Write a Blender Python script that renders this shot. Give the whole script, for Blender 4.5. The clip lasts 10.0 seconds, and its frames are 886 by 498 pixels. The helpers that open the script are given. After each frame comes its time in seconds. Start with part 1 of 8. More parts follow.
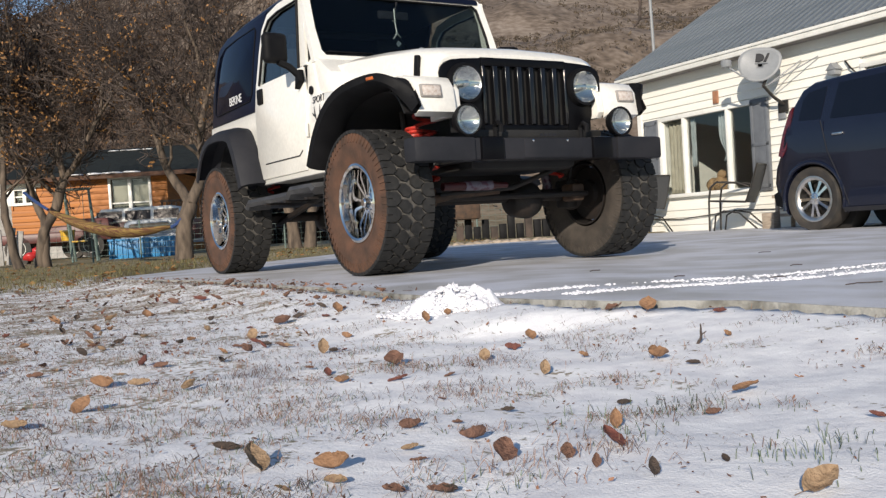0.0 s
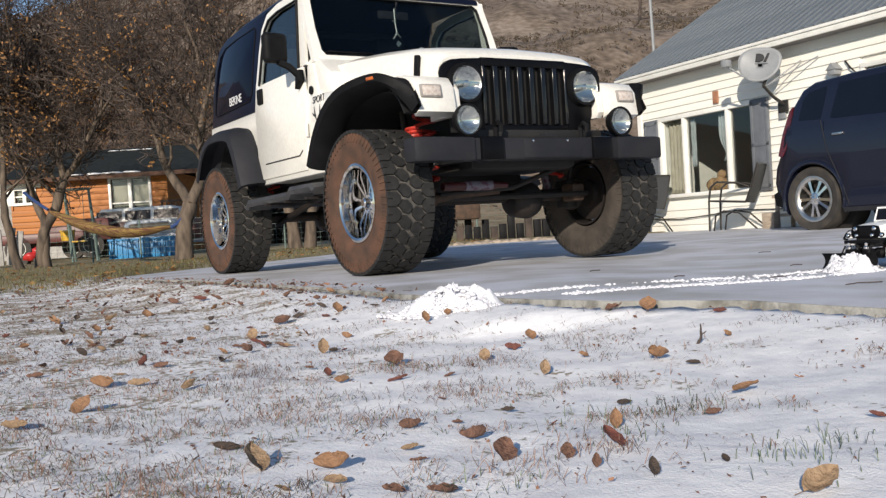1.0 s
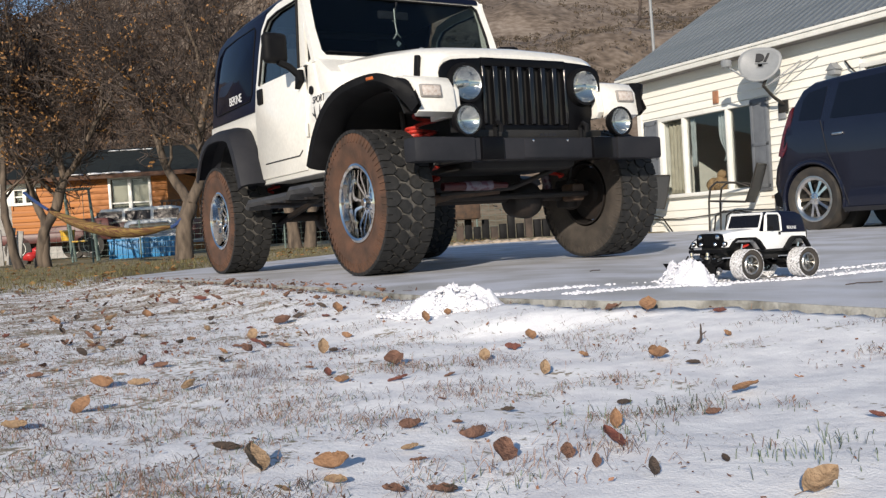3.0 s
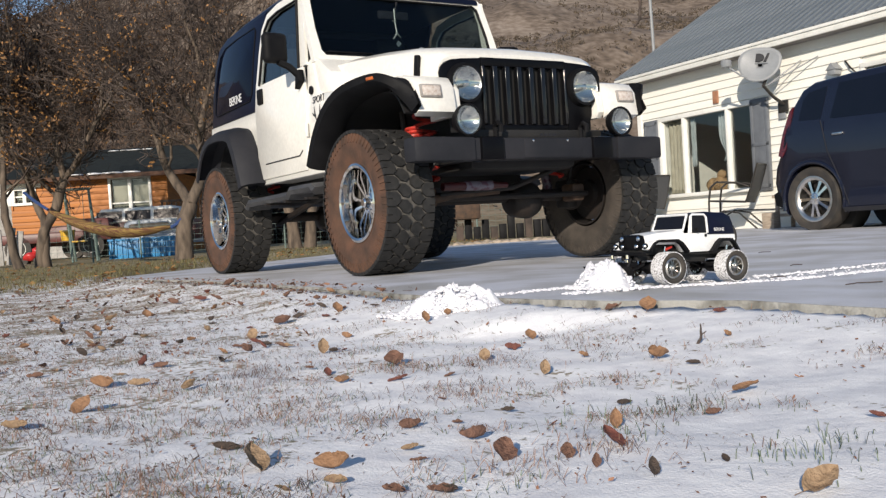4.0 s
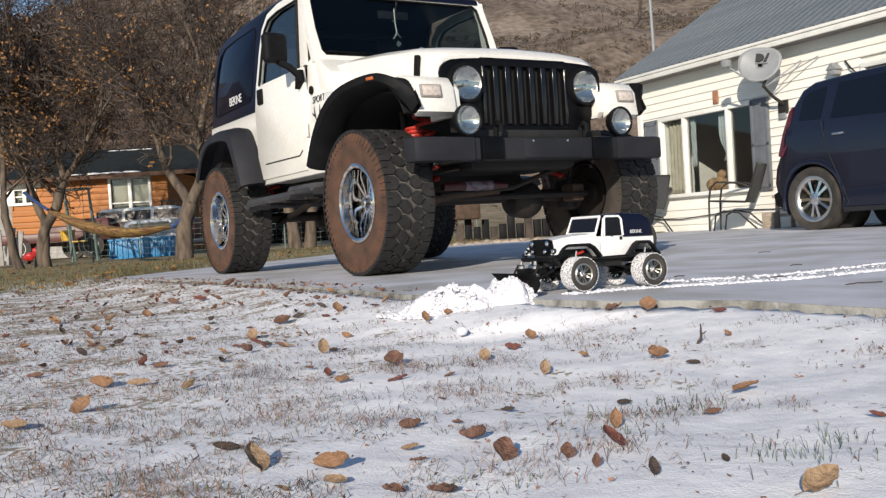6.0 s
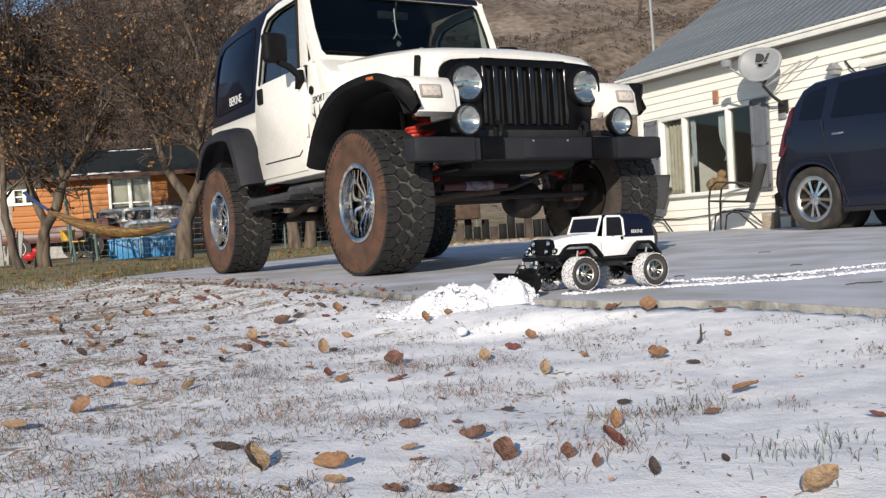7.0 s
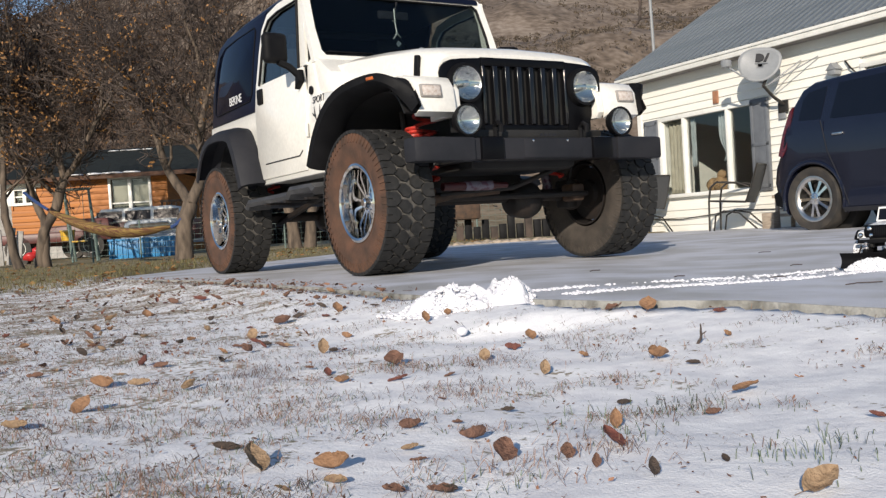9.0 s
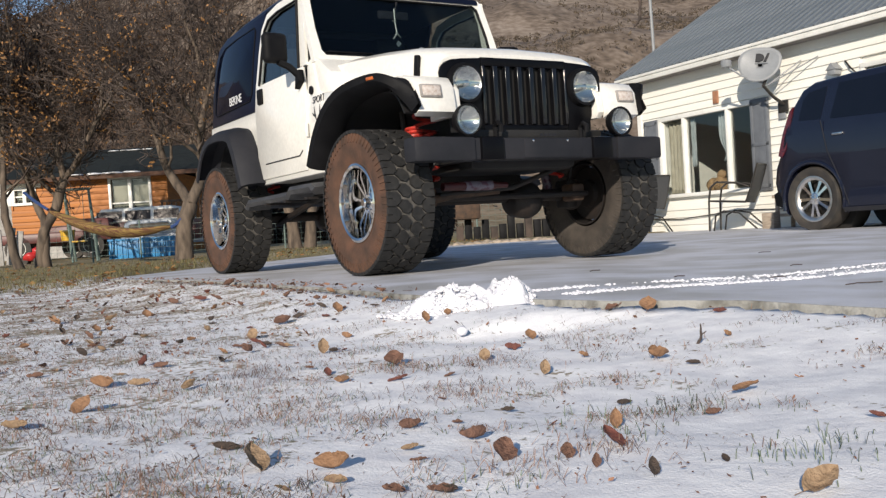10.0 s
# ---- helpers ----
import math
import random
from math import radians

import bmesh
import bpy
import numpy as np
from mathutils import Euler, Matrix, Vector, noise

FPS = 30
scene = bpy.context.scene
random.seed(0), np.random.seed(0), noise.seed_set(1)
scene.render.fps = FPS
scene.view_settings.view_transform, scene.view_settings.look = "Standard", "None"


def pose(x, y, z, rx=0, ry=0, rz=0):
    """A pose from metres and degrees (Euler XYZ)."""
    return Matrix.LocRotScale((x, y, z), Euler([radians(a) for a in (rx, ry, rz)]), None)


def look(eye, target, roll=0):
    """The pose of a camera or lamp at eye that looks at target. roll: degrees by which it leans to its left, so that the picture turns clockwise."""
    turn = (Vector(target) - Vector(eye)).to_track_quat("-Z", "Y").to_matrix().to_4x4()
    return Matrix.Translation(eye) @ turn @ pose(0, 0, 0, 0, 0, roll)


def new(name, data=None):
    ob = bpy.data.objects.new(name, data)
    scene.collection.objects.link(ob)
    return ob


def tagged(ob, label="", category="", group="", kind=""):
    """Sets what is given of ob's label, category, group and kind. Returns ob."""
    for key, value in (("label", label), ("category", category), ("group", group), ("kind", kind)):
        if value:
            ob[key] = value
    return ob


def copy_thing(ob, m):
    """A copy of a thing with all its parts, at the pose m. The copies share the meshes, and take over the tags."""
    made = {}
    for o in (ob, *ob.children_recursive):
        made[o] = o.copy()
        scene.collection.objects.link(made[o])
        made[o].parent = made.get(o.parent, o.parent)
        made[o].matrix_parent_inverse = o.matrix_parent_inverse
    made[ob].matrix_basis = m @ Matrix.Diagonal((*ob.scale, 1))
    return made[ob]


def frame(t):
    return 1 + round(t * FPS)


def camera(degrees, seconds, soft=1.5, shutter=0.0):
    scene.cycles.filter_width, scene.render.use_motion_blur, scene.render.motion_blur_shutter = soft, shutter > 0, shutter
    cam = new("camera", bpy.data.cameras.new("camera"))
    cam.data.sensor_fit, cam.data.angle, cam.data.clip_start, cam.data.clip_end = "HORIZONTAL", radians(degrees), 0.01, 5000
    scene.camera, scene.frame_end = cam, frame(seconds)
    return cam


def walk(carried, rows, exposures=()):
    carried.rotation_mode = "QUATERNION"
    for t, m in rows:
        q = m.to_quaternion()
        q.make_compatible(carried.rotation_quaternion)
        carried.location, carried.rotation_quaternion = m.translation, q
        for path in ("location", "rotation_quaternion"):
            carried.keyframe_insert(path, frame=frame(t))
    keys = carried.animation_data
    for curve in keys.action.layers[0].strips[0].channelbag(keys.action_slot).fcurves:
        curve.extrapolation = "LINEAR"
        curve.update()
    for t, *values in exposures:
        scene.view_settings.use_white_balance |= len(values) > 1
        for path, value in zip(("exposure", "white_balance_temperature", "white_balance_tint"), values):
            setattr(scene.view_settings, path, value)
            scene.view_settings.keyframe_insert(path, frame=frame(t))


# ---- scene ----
cam = camera(50.18, 10.0, soft=1.35)
EYE = (0.0, 0.0, 0.2216)
VIEW = look(EYE, (0.0, math.cos(radians(-1.0627)), 0.2216 + math.sin(radians(-1.0627))), -3.580)
walk(cam, [(0.0, VIEW), (10.0, VIEW)], [(0.0, 0.43), (10.0, 0.43)])

# ---- sky and sun ----
SUN_TO = Vector((-0.27, -0.963, 0.0)).normalized()
SUN_EL = radians(20.0)
world = bpy.data.worlds.new("sky")
scene.world = world
world.use_nodes = True
sky = world.node_tree.nodes.new("ShaderNodeTexSky")
sky.sky_type, sky.sun_disc = "NISHITA", False
sky.sun_elevation, sky.sun_rotation = SUN_EL, math.atan2(SUN_TO.x, SUN_TO.y)
sky.altitude, sky.dust_density, sky.ozone_density = 1500.0, 0.4, 1.5
bg = world.node_tree.nodes["Background"]
bg.inputs["Strength"].default_value = 0.092
world.node_tree.links.new(sky.outputs["Color"], bg.inputs["Color"])
sun = new("sun", bpy.data.lights.new("sun", "SUN"))
sun.data.energy, sun.data.angle, sun.data.color = 4.0, radians(0.55), (1.0, 0.895, 0.765)
to_sun = SUN_TO * math.cos(SUN_EL) + Vector((0, 0, math.sin(SUN_EL)))
sun.matrix_world = look(to_sun * 30, (0, 0, 0))


# ---- materials ----
def mat(name, base, rough=0.6, metal=0.0, second=None, scale=20.0, fine=None, bump=0.0, bscale=None,
        mix=(0.35, 0.65), rvar=0.0, detail=6.0, coat=0.0, stretch=(1, 1, 1), island=0.0, per_object=0.0, spec=0.5):
    """Two-scale procedural surface: base and a second colour by broad noise, grain by fine noise, relief by bump."""
    m = bpy.data.materials.new(name)
    m.use_nodes = True
    nt = m.node_tree
    n, l = nt.nodes, nt.links
    b = n["Principled BSDF"]
    b.inputs["Roughness"].default_value, b.inputs["Metallic"].default_value = rough, metal
    b.inputs["Coat Weight"].default_value = coat
    b.inputs["Specular IOR Level"].default_value = spec
    tc = n.new("ShaderNodeTexCoord")
    mp = n.new("ShaderNodeMapping")
    mp.inputs["Scale"].default_value = stretch
    l.new(tc.outputs["Object"], mp.inputs["Vector"])
    second = second or tuple(c * 0.72 for c in base)
    n1 = n.new("ShaderNodeTexNoise")
    n1.inputs["Scale"].default_value, n1.inputs["Detail"].default_value = scale, detail
    l.new(mp.outputs["Vector"], n1.inputs["Vector"])
    r1 = n.new("ShaderNodeValToRGB")
    r1.color_ramp.elements[0].position, r1.color_ramp.elements[1].position = mix
    r1.color_ramp.elements[0].color, r1.color_ramp.elements[1].color = (*second, 1), (*base, 1)
    l.new(n1.outputs["Fac"], r1.inputs["Fac"])
    n2 = n.new("ShaderNodeTexNoise")
    n2.inputs["Scale"].default_value, n2.inputs["Detail"].default_value = fine or scale * 9, 4.0
    l.new(mp.outputs["Vector"], n2.inputs["Vector"])
    hv = n.new("ShaderNodeHueSaturation")
    mr = n.new("ShaderNodeMapRange")
    mr.inputs["To Min"].default_value, mr.inputs["To Max"].default_value = 0.86, 1.14
    l.new(n2.outputs["Fac"], mr.inputs["Value"])
    value = mr.outputs["Result"]
    for amount, node, out in ((island, "ShaderNodeNewGeometry", "Random Per Island"), (per_object, "ShaderNodeObjectInfo", "Random")):
        if amount:
            g = n.new(node)
            m2 = n.new("ShaderNodeMapRange")
            m2.inputs["To Min"].default_value, m2.inputs["To Max"].default_value = 1 - amount, 1 + amount
            l.new(g.outputs[out], m2.inputs["Value"])
            mm = n.new("ShaderNodeMath")
            mm.operation = "MULTIPLY"
            l.new(value, mm.inputs[0])
            l.new(m2.outputs["Result"], mm.inputs[1])
            value = mm.outputs["Value"]
    l.new(value, hv.inputs["Value"])
    l.new(r1.outputs["Color"], hv.inputs["Color"])
    l.new(hv.outputs["Color"], b.inputs["Base Color"])
    if rvar:
        m3 = n.new("ShaderNodeMapRange")
        m3.inputs["To Min"].default_value, m3.inputs["To Max"].default_value = max(rough - rvar, 0.02), min(rough + rvar, 1)
        l.new(n1.outputs["Fac"], m3.inputs["Value"])
        l.new(m3.outputs["Result"], b.inputs["Roughness"])
    if bump:
        bp = n.new("ShaderNodeBump")
        bp.inputs["Strength"].default_value, bp.inputs["Distance"].default_value = 1.0, bump
        n3 = n.new("ShaderNodeTexNoise")
        n3.inputs["Scale"].default_value, n3.inputs["Detail"].default_value = bscale or scale * 4, 6.0
        l.new(mp.outputs["Vector"], n3.inputs["Vector"])
        l.new(n3.outputs["Fac"], bp.inputs["Height"])
        l.new(bp.outputs["Normal"], b.inputs["Normal"])
    return m


def glass_mat(name, tint, rough=0.02, gloss=0.045):
    """Tinted pane: part see-through, part gloss."""
    m = bpy.data.materials.new(name)
    m.use_nodes = True
    n, l = m.node_tree.nodes, m.node_tree.links
    n.remove(n["Principled BSDF"])
    tr, gl, mx, lw = n.new("ShaderNodeBsdfTransparent"), n.new("ShaderNodeBsdfGlossy"), n.new("ShaderNodeMixShader"), n.new("ShaderNodeLayerWeight")
    lw.inputs["Blend"].default_value = 0.5
    pw, fr = n.new("ShaderNodeMath"), n.new("ShaderNodeMapRange")
    pw.operation = "POWER"
    pw.inputs[1].default_value = 4.0
    l.new(lw.outputs["Facing"], pw.inputs[0])
    l.new(pw.outputs["Value"], fr.inputs["Value"])
    fr.inputs["To Min"].default_value, fr.inputs["To Max"].default_value = gloss, 0.9
    tr.inputs["Color"].default_value = (*tint, 1)
    gl.inputs["Roughness"].default_value = rough
    l.new(fr.outputs["Result"], mx.inputs["Fac"])
    l.new(tr.outputs["BSDF"], mx.inputs[1])
    l.new(gl.outputs["BSDF"], mx.inputs[2])
    l.new(mx.outputs["Shader"], n["Material Output"].inputs["Surface"])
    return m


M_SNOW = mat("snow", (0.80, 0.80, 0.82), 0.75, second=(0.66, 0.67, 0.70), scale=9, fine=160, bump=0.004, bscale=90)
M_FROST = mat("frosted_concrete", (0.60, 0.61, 0.66), 0.6, second=(0.41, 0.405, 0.40), scale=2.2, mix=(0.36, 0.60), detail=12.0, fine=240, bump=0.002, bscale=160, rvar=0.15)
M_EDGE = mat("damp_concrete_edge", (0.29, 0.285, 0.265), 0.8, second=(0.12, 0.115, 0.10), scale=13, mix=(0.36, 0.52), detail=9.0, bump=0.006, bscale=60)
M_WHITE = mat("white_car_paint", (0.74, 0.72, 0.665), 0.32, second=(0.72, 0.70, 0.645), scale=2.5, fine=40, coat=0.5)
M_NAVY = mat("black_hardtop", (0.004, 0.006, 0.018), 0.30, second=(0.005, 0.007, 0.020), scale=6, bump=0.0004, bscale=300, spec=0.16)
M_BLACKPL = mat("black_plastic", (0.005, 0.005, 0.006), 0.6, second=(0.009, 0.009, 0.010), scale=7, bump=0.0005, bscale=250, rvar=0.1, spec=0.12)
M_GREYPL = mat("weathered_black_plastic", (0.016, 0.017, 0.021), 0.55, second=(0.024, 0.024, 0.028), scale=4, bump=0.0006, bscale=200, rvar=0.12, spec=0.16)
M_RUBBER = mat("tyre_rubber", (0.022, 0.021, 0.020), 0.75, second=(0.05, 0.042, 0.034), scale=8, bump=0.001, bscale=120)
M_MUD = mat("muddy_sidewall", (0.098, 0.047, 0.027), 0.85, second=(0.040, 0.023, 0.015), scale=9, mix=(0.30, 0.62), bump=0.003, bscale=90)
M_CHROME = mat("polished_alloy", (0.86, 0.83, 0.79), 0.07, 1.0, second=(0.74, 0.71, 0.67), scale=8, rvar=0.03)
# near black: own colour of black parts, and painted shade inside cavities
M_DARK = mat("black_parts_and_shade", (0.004, 0.004, 0.005), 0.7, second=(0.014, 0.013, 0.012), scale=6)
M_ALLOY = mat("bright_rim_alloy", (0.80, 0.77, 0.72), 0.30, 1.0, second=(0.62, 0.60, 0.56), scale=14, rvar=0.08)
M_STEEL = mat("greasy_steel", (0.009, 0.008, 0.008), 0.65, 0.2, second=(0.020, 0.014, 0.011), scale=9, bump=0.001, bscale=80)
M_SCUFFED = mat("scuffed_grey_plastic", (0.055, 0.055, 0.058), 0.6, second=(0.03, 0.03, 0.032), scale=9, bump=0.001, bscale=90)
M_RUST = mat("rusty_brown_steel", (0.085, 0.048, 0.028), 0.8, 0.1, second=(0.04, 0.026, 0.018), scale=14, bump=0.001)


# ---- mesh helpers ----
def box(bm, lo, hi, bevel=0.0, seg=2):
    v = [bm.verts.new((x, y, z)) for z in (lo[2], hi[2]) for y in (lo[1], hi[1]) for x in (lo[0], hi[0])]
    fs = [bm.faces.new([v[i] for i in q]) for q in ((0, 2, 3, 1), (4, 5, 7, 6), (0, 1, 5, 4), (2, 6, 7, 3), (0, 4, 6, 2), (1, 3, 7, 5))]
    if bevel:
        es = list({e for f in fs for e in f.edges})
        bmesh.ops.bevel(bm, geom=es, offset=bevel, segments=seg, affect="EDGES", profile=0.5)
    return v


def prism(bm, outline, axis, a, b, bevel=0.0, seg=2):
    """An outline of pairs swept along an axis from a to b. Pairs are (x, z) for axis y, (y, z) for x, (x, y) for z."""
    def p3(q, d):
        return {"y": (q[0], d, q[1]), "x": (d, q[0], q[1]), "z": (q[0], q[1], d)}[axis]
    va, vb = [bm.verts.new(p3(q, a)) for q in outline], [bm.verts.new(p3(q, b)) for q in outline]
    n = len(outline)
    fs = [bm.faces.new(va), bm.faces.new(vb[::-1])]
    fs += [bm.faces.new((va[i], vb[i], vb[(i + 1) % n], va[(i + 1) % n])) for i in range(n)]
    bmesh.ops.recalc_face_normals(bm, faces=fs)
    if bevel:
        es = list({e for f in fs[:2] for e in f.edges})
        bmesh.ops.bevel(bm, geom=es, offset=bevel, segments=seg, affect="EDGES", profile=0.5)


def tube(bm, path, radius, sides=8, cap=True):
    """A round bar along a path; radius may be a list."""
    path = [Vector(q) for q in path]
    rings = []
    up = None
    for i, q in enumerate(path):
        d = (path[min(i + 1, len(path) - 1)] - path[max(i - 1, 0)]).normalized()
        if up is None:
            up = d.orthogonal().normalized()
        up = (up - d * up.dot(d)).normalized() if (up - d * up.dot(d)).length > 1e-6 else d.orthogonal().normalized()
        side = d.cross(up)
        r = radius[i] if isinstance(radius, (list, tuple)) else radius
        rings.append([bm.verts.new(q + (up * math.cos(2 * math.pi * k / sides) + side * math.sin(2 * math.pi * k / sides)) * r) for k in range(sides)])
    for r0, r1 in zip(rings, rings[1:]):
        for k in range(sides):
            bm.faces.new((r0[k], r0[(k + 1) % sides], r1[(k + 1) % sides], r1[k]))
    if cap:
        bm.faces.new(rings[0][::-1])
        bm.faces.new(rings[-1])


def lathe(bm, profile, axis="y", sides=32, centre=(0, 0, 0), closed=False):
    """Profile of (radius, along) turned round an axis through centre."""
    c = Vector(centre)
    def p3(r, h, a):
        u, v = r * math.cos(a), r * math.sin(a)
        return c + Vector({"y": (u, h, v), "x": (h, u, v), "z": (u, v, h)}[axis])
    rings = [[bm.verts.new(p3(r, h, 2 * math.pi * k / sides)) for k in range(sides)] for r, h in profile]
    pairs = list(zip(rings, rings[1:])) + ([(rings[-1], rings[0])] if closed else [])
    fs = [bm.faces.new((a[k], a[(k + 1) % sides], b[(k + 1) % sides], b[k])) for a, b in pairs for k in range(sides)]
    if not closed:
        fs += [bm.faces.new(rings[0][::-1]), bm.faces.new(rings[-1])]
    bmesh.ops.recalc_face_normals(bm, faces=fs)


def mesh_of(name, bm, material, smooth=35):
    me = bpy.data.meshes.new(name)
    bm.to_mesh(me)
    bm.free()
    for mm in material if isinstance(material, (list, tuple)) else [material]:
        me.materials.append(mm)
    if smooth and len(me.polygons):
        me.shade_smooth()
        me.set_sharp_from_angle(angle=radians(smooth))
    return me


def part(name, bm, material, parent=None, label="", m=None, smooth=35):
    ob = new(name, mesh_of(name, bm, material, smooth))
    ob.parent = parent
    if m is not None:
        ob.matrix_basis = m
    return tagged(ob, label)


def again(ob, m, parent=None):
    """One more of a piece, on the same mesh, with its own parts."""
    c = copy_thing(ob, m)
    if parent is not None:
        c.parent = parent
    return c


def thing(name, label, category, m=None, group="", kind=""):
    ob = new(name)
    ob.empty_display_size = 0.1
    if m is not None:
        ob.matrix_basis = m
    return tagged(ob, label, category, group, kind)


def sm(t):
    t = min(max(t, 0.0), 1.0)
    return t * t * (3 - 2 * t)


def grid_mesh(xs, ys, height, bm=None):
    bm = bm or bmesh.new()
    rows = [[bm.verts.new((x, y, height(x, y))) for x in xs] for y in ys]
    for a, b in zip(rows, rows[1:]):
        for i in range(len(xs) - 1):
            bm.faces.new((a[i], a[i + 1], b[i + 1], b[i]))
    return bm


# ---- ground, drive and hill ----
def slab_z(x, y):
    return -0.034 * sm((x - 0.35) / 1.1) * (1 - sm((y - 4.5) / 3))


EDGE_LINE = [(5.76, -6.0), (2.6, -0.6), (1.55, 1.2), (1.05, 2.18), (0.80, 2.52), (0.47, 2.62), (0.288, 2.82), (-0.12, 3.40), (-0.60, 4.38), (-1.05, 5.2), (-1.62, 6.25), (-2.5, 7.7), (-3.4, 9.2)]


def edge_x(y):
    """Where the drive's lawn edge runs at depth y."""
    pts = EDGE_LINE
    if y <= pts[0][1]:
        return pts[0][0]
    for (x0, y0), (x1, y1) in zip(pts, pts[1:]):
        if y0 <= y <= y1:
            return x0 + (x1 - x0) * (y - y0) / (y1 - y0)
    return pts[-1][0]


def lawn_z(x, y):
    d = edge_x(y) - x
    base = -0.075 + 0.012 * noise.noise((x * 2.1, y * 2.1, 3.0)) + 0.006 * noise.noise((x * 9, y * 9, 1.0)) + 0.003 * noise.noise((x * 30, y * 30, 5.0))
    rim = slab_z(edge_x(y), y) - 0.013 + 0.006 * noise.noise((x * 7, y * 7, 8.0))
    base += (rim - base) * (1 - sm((d - 0.03) / 0.75))
    base += 0.05 * sm((y - 6) / 10) + 0.17 * sm((y - 20) / 14) - 0.03 * sm((x + 4) / 8) * sm((y - 10) / 6)
    return base


def terrain_z(x, y):
    base = lawn_z(x, y) if y < 60 else 0.13
    far = sm((y - 75) / 30)
    if far <= 0:
        return base
    ridge = 68.0 + 4.0 * noise.noise((x * 0.011, 0.0, 2.0)) - 3.0 * sm((x + 20) / 90) - 4.0 * sm((-72 - x) / 30)
    up = ridge * min((y - 75) / 175, 1.0) ** 1.15 - 0.28 * max(y - 250, 0)
    if y > 250:
        up = max(up, 0.0)
    elif x * x > 1:
        up += 6.0 * sm((y - 75) / 60) * sm((250 - y) / 90) * noise.noise((x * 0.018, y * 0.014, 6.0))
    up += far * 7 * noise.noise((x * 0.03, y * 0.03, 9.0)) + far * 2.2 * noise.noise((x * 0.12, y * 0.12, 4.0))
    return base + up


def ground_axis(lo, hi, step, far, grow=1.16):
    vals = list(np.arange(lo, hi, step))
    s, v = step, hi
    while v < far:
        vals.append(v)
        s *= grow
        v += s
    vals.append(far)
    s, v = step, lo
    out = []
    while v > -far:
        s *= grow
        v -= s
        out.append(max(v, -far))
    return sorted(set([float(q) for q in out + vals]))


def ground_mat():
    """Thin snow over lawn near by, grassy yard farther off, dry scrub on the hill."""
    m = bpy.data.materials.new("snowy_lawn_and_hill")
    m.use_nodes = True
    n, l = m.node_tree.nodes, m.node_tree.links
    b = n["Principled BSDF"]
    b.inputs["Roughness"].default_value = 0.85
    tc = n.new("ShaderNodeTexCoord")
    sp = n.new("ShaderNodeSeparateXYZ")
    l.new(tc.outputs["Object"], sp.inputs["Vector"])

    def nz(scale, detail=6.0, stretch=None):
        t = n.new("ShaderNodeTexNoise")
        t.inputs["Scale"].default_value, t.inputs["Detail"].default_value = scale, detail
        l.new(tc.outputs["Object"], t.inputs["Vector"])
        return t.outputs["Fac"]

    def rng(src, a, b2, c=0.0, d=1.0):
        t = n.new("ShaderNodeMapRange")
        for k, v in zip(("From Min", "From Max", "To Min", "To Max"), (a, b2, c, d)):
            t.inputs[k].default_value = v
        l.new(src, t.inputs["Value"])
        return t.outputs["Result"]

    def op(kind, a, c):
        t = n.new("ShaderNodeMath")
        t.operation, t.use_clamp = kind, True
        for i, v in enumerate((a, c)):
            if isinstance(v, (int, float)):
                t.inputs[i].default_value = v
            else:
                l.new(v, t.inputs[i])
        return t.outputs["Value"]

    def ramp(src, *stops):
        t = n.new("ShaderNodeValToRGB")
        while len(t.color_ramp.elements) < len(stops):
            t.color_ramp.elements.new(0.5)
        for e, (p, c) in zip(t.color_ramp.elements, stops):
            e.position, e.color = p, (*c, 1)
        l.new(src, t.inputs["Fac"])
        return t.outputs["Color"]

    def blend(fac, a, c):
        t = n.new("ShaderNodeMix")
        t.data_type = "RGBA"
        l.new(fac, t.inputs["Factor"])
        l.new(a, t.inputs["A"])
        l.new(c, t.inputs["B"])
        return t.outputs["Result"]

    snow = ramp(nz(14), (0.3, (0.70, 0.70, 0.73)), (0.62, (0.86, 0.86, 0.87)))
    litter = ramp(nz(110), (0.3, (0.16, 0.12, 0.075)), (0.5, (0.27, 0.20, 0.13)), (0.7, (0.12, 0.13, 0.06)))
    # bare litter shows through more towards the trees' side of the lawn and far back
    bare_x = rng(sp.outputs["X"], -1.4, 0.2, 0.115, -0.018)
    bare_y = rng(sp.outputs["Y"], 2.5, 7.0, 0.0, 0.004)
    thr = op("ADD", bare_x, bare_y)
    mixn = op("ADD", op("MULTIPLY", nz(6, 6), 0.5), op("MULTIPLY", nz(55, 8), 0.5))
    lawnf = rng(op("ADD", mixn, thr), 0.595, 0.645, 0.0, 0.9)
    near = blend(lawnf, snow, litter)
    yard = ramp(op("ADD", op("MULTIPLY", nz(1.3, 8), 0.5), op("MULTIPLY", nz(14, 6), 0.5)), (0.3, (0.10, 0.085, 0.03)), (0.48, (0.20, 0.16, 0.075)), (0.60, (0.30, 0.25, 0.16)), (0.72, (0.55, 0.54, 0.52)))
    c1 = blend(rng(sp.outputs["Y"], 7.5, 10.5), near, yard)
    hill = ramp(op("ADD", op("MULTIPLY", nz(0.07, 10), 0.5), op("MULTIPLY", nz(0.7, 8), 0.5)), (0.34, (0.045, 0.033, 0.022)), (0.46, (0.125, 0.092, 0.066)), (0.55, (0.20, 0.155, 0.118)), (0.67, (0.29, 0.24, 0.195)))
    c2 = blend(rng(sp.outputs["Y"], 60, 90), c1, hill)
    l.new(c2, b.inputs["Base Color"])
    bp = n.new("ShaderNodeBump")
    bp.inputs["Distance"].default_value = 0.0055
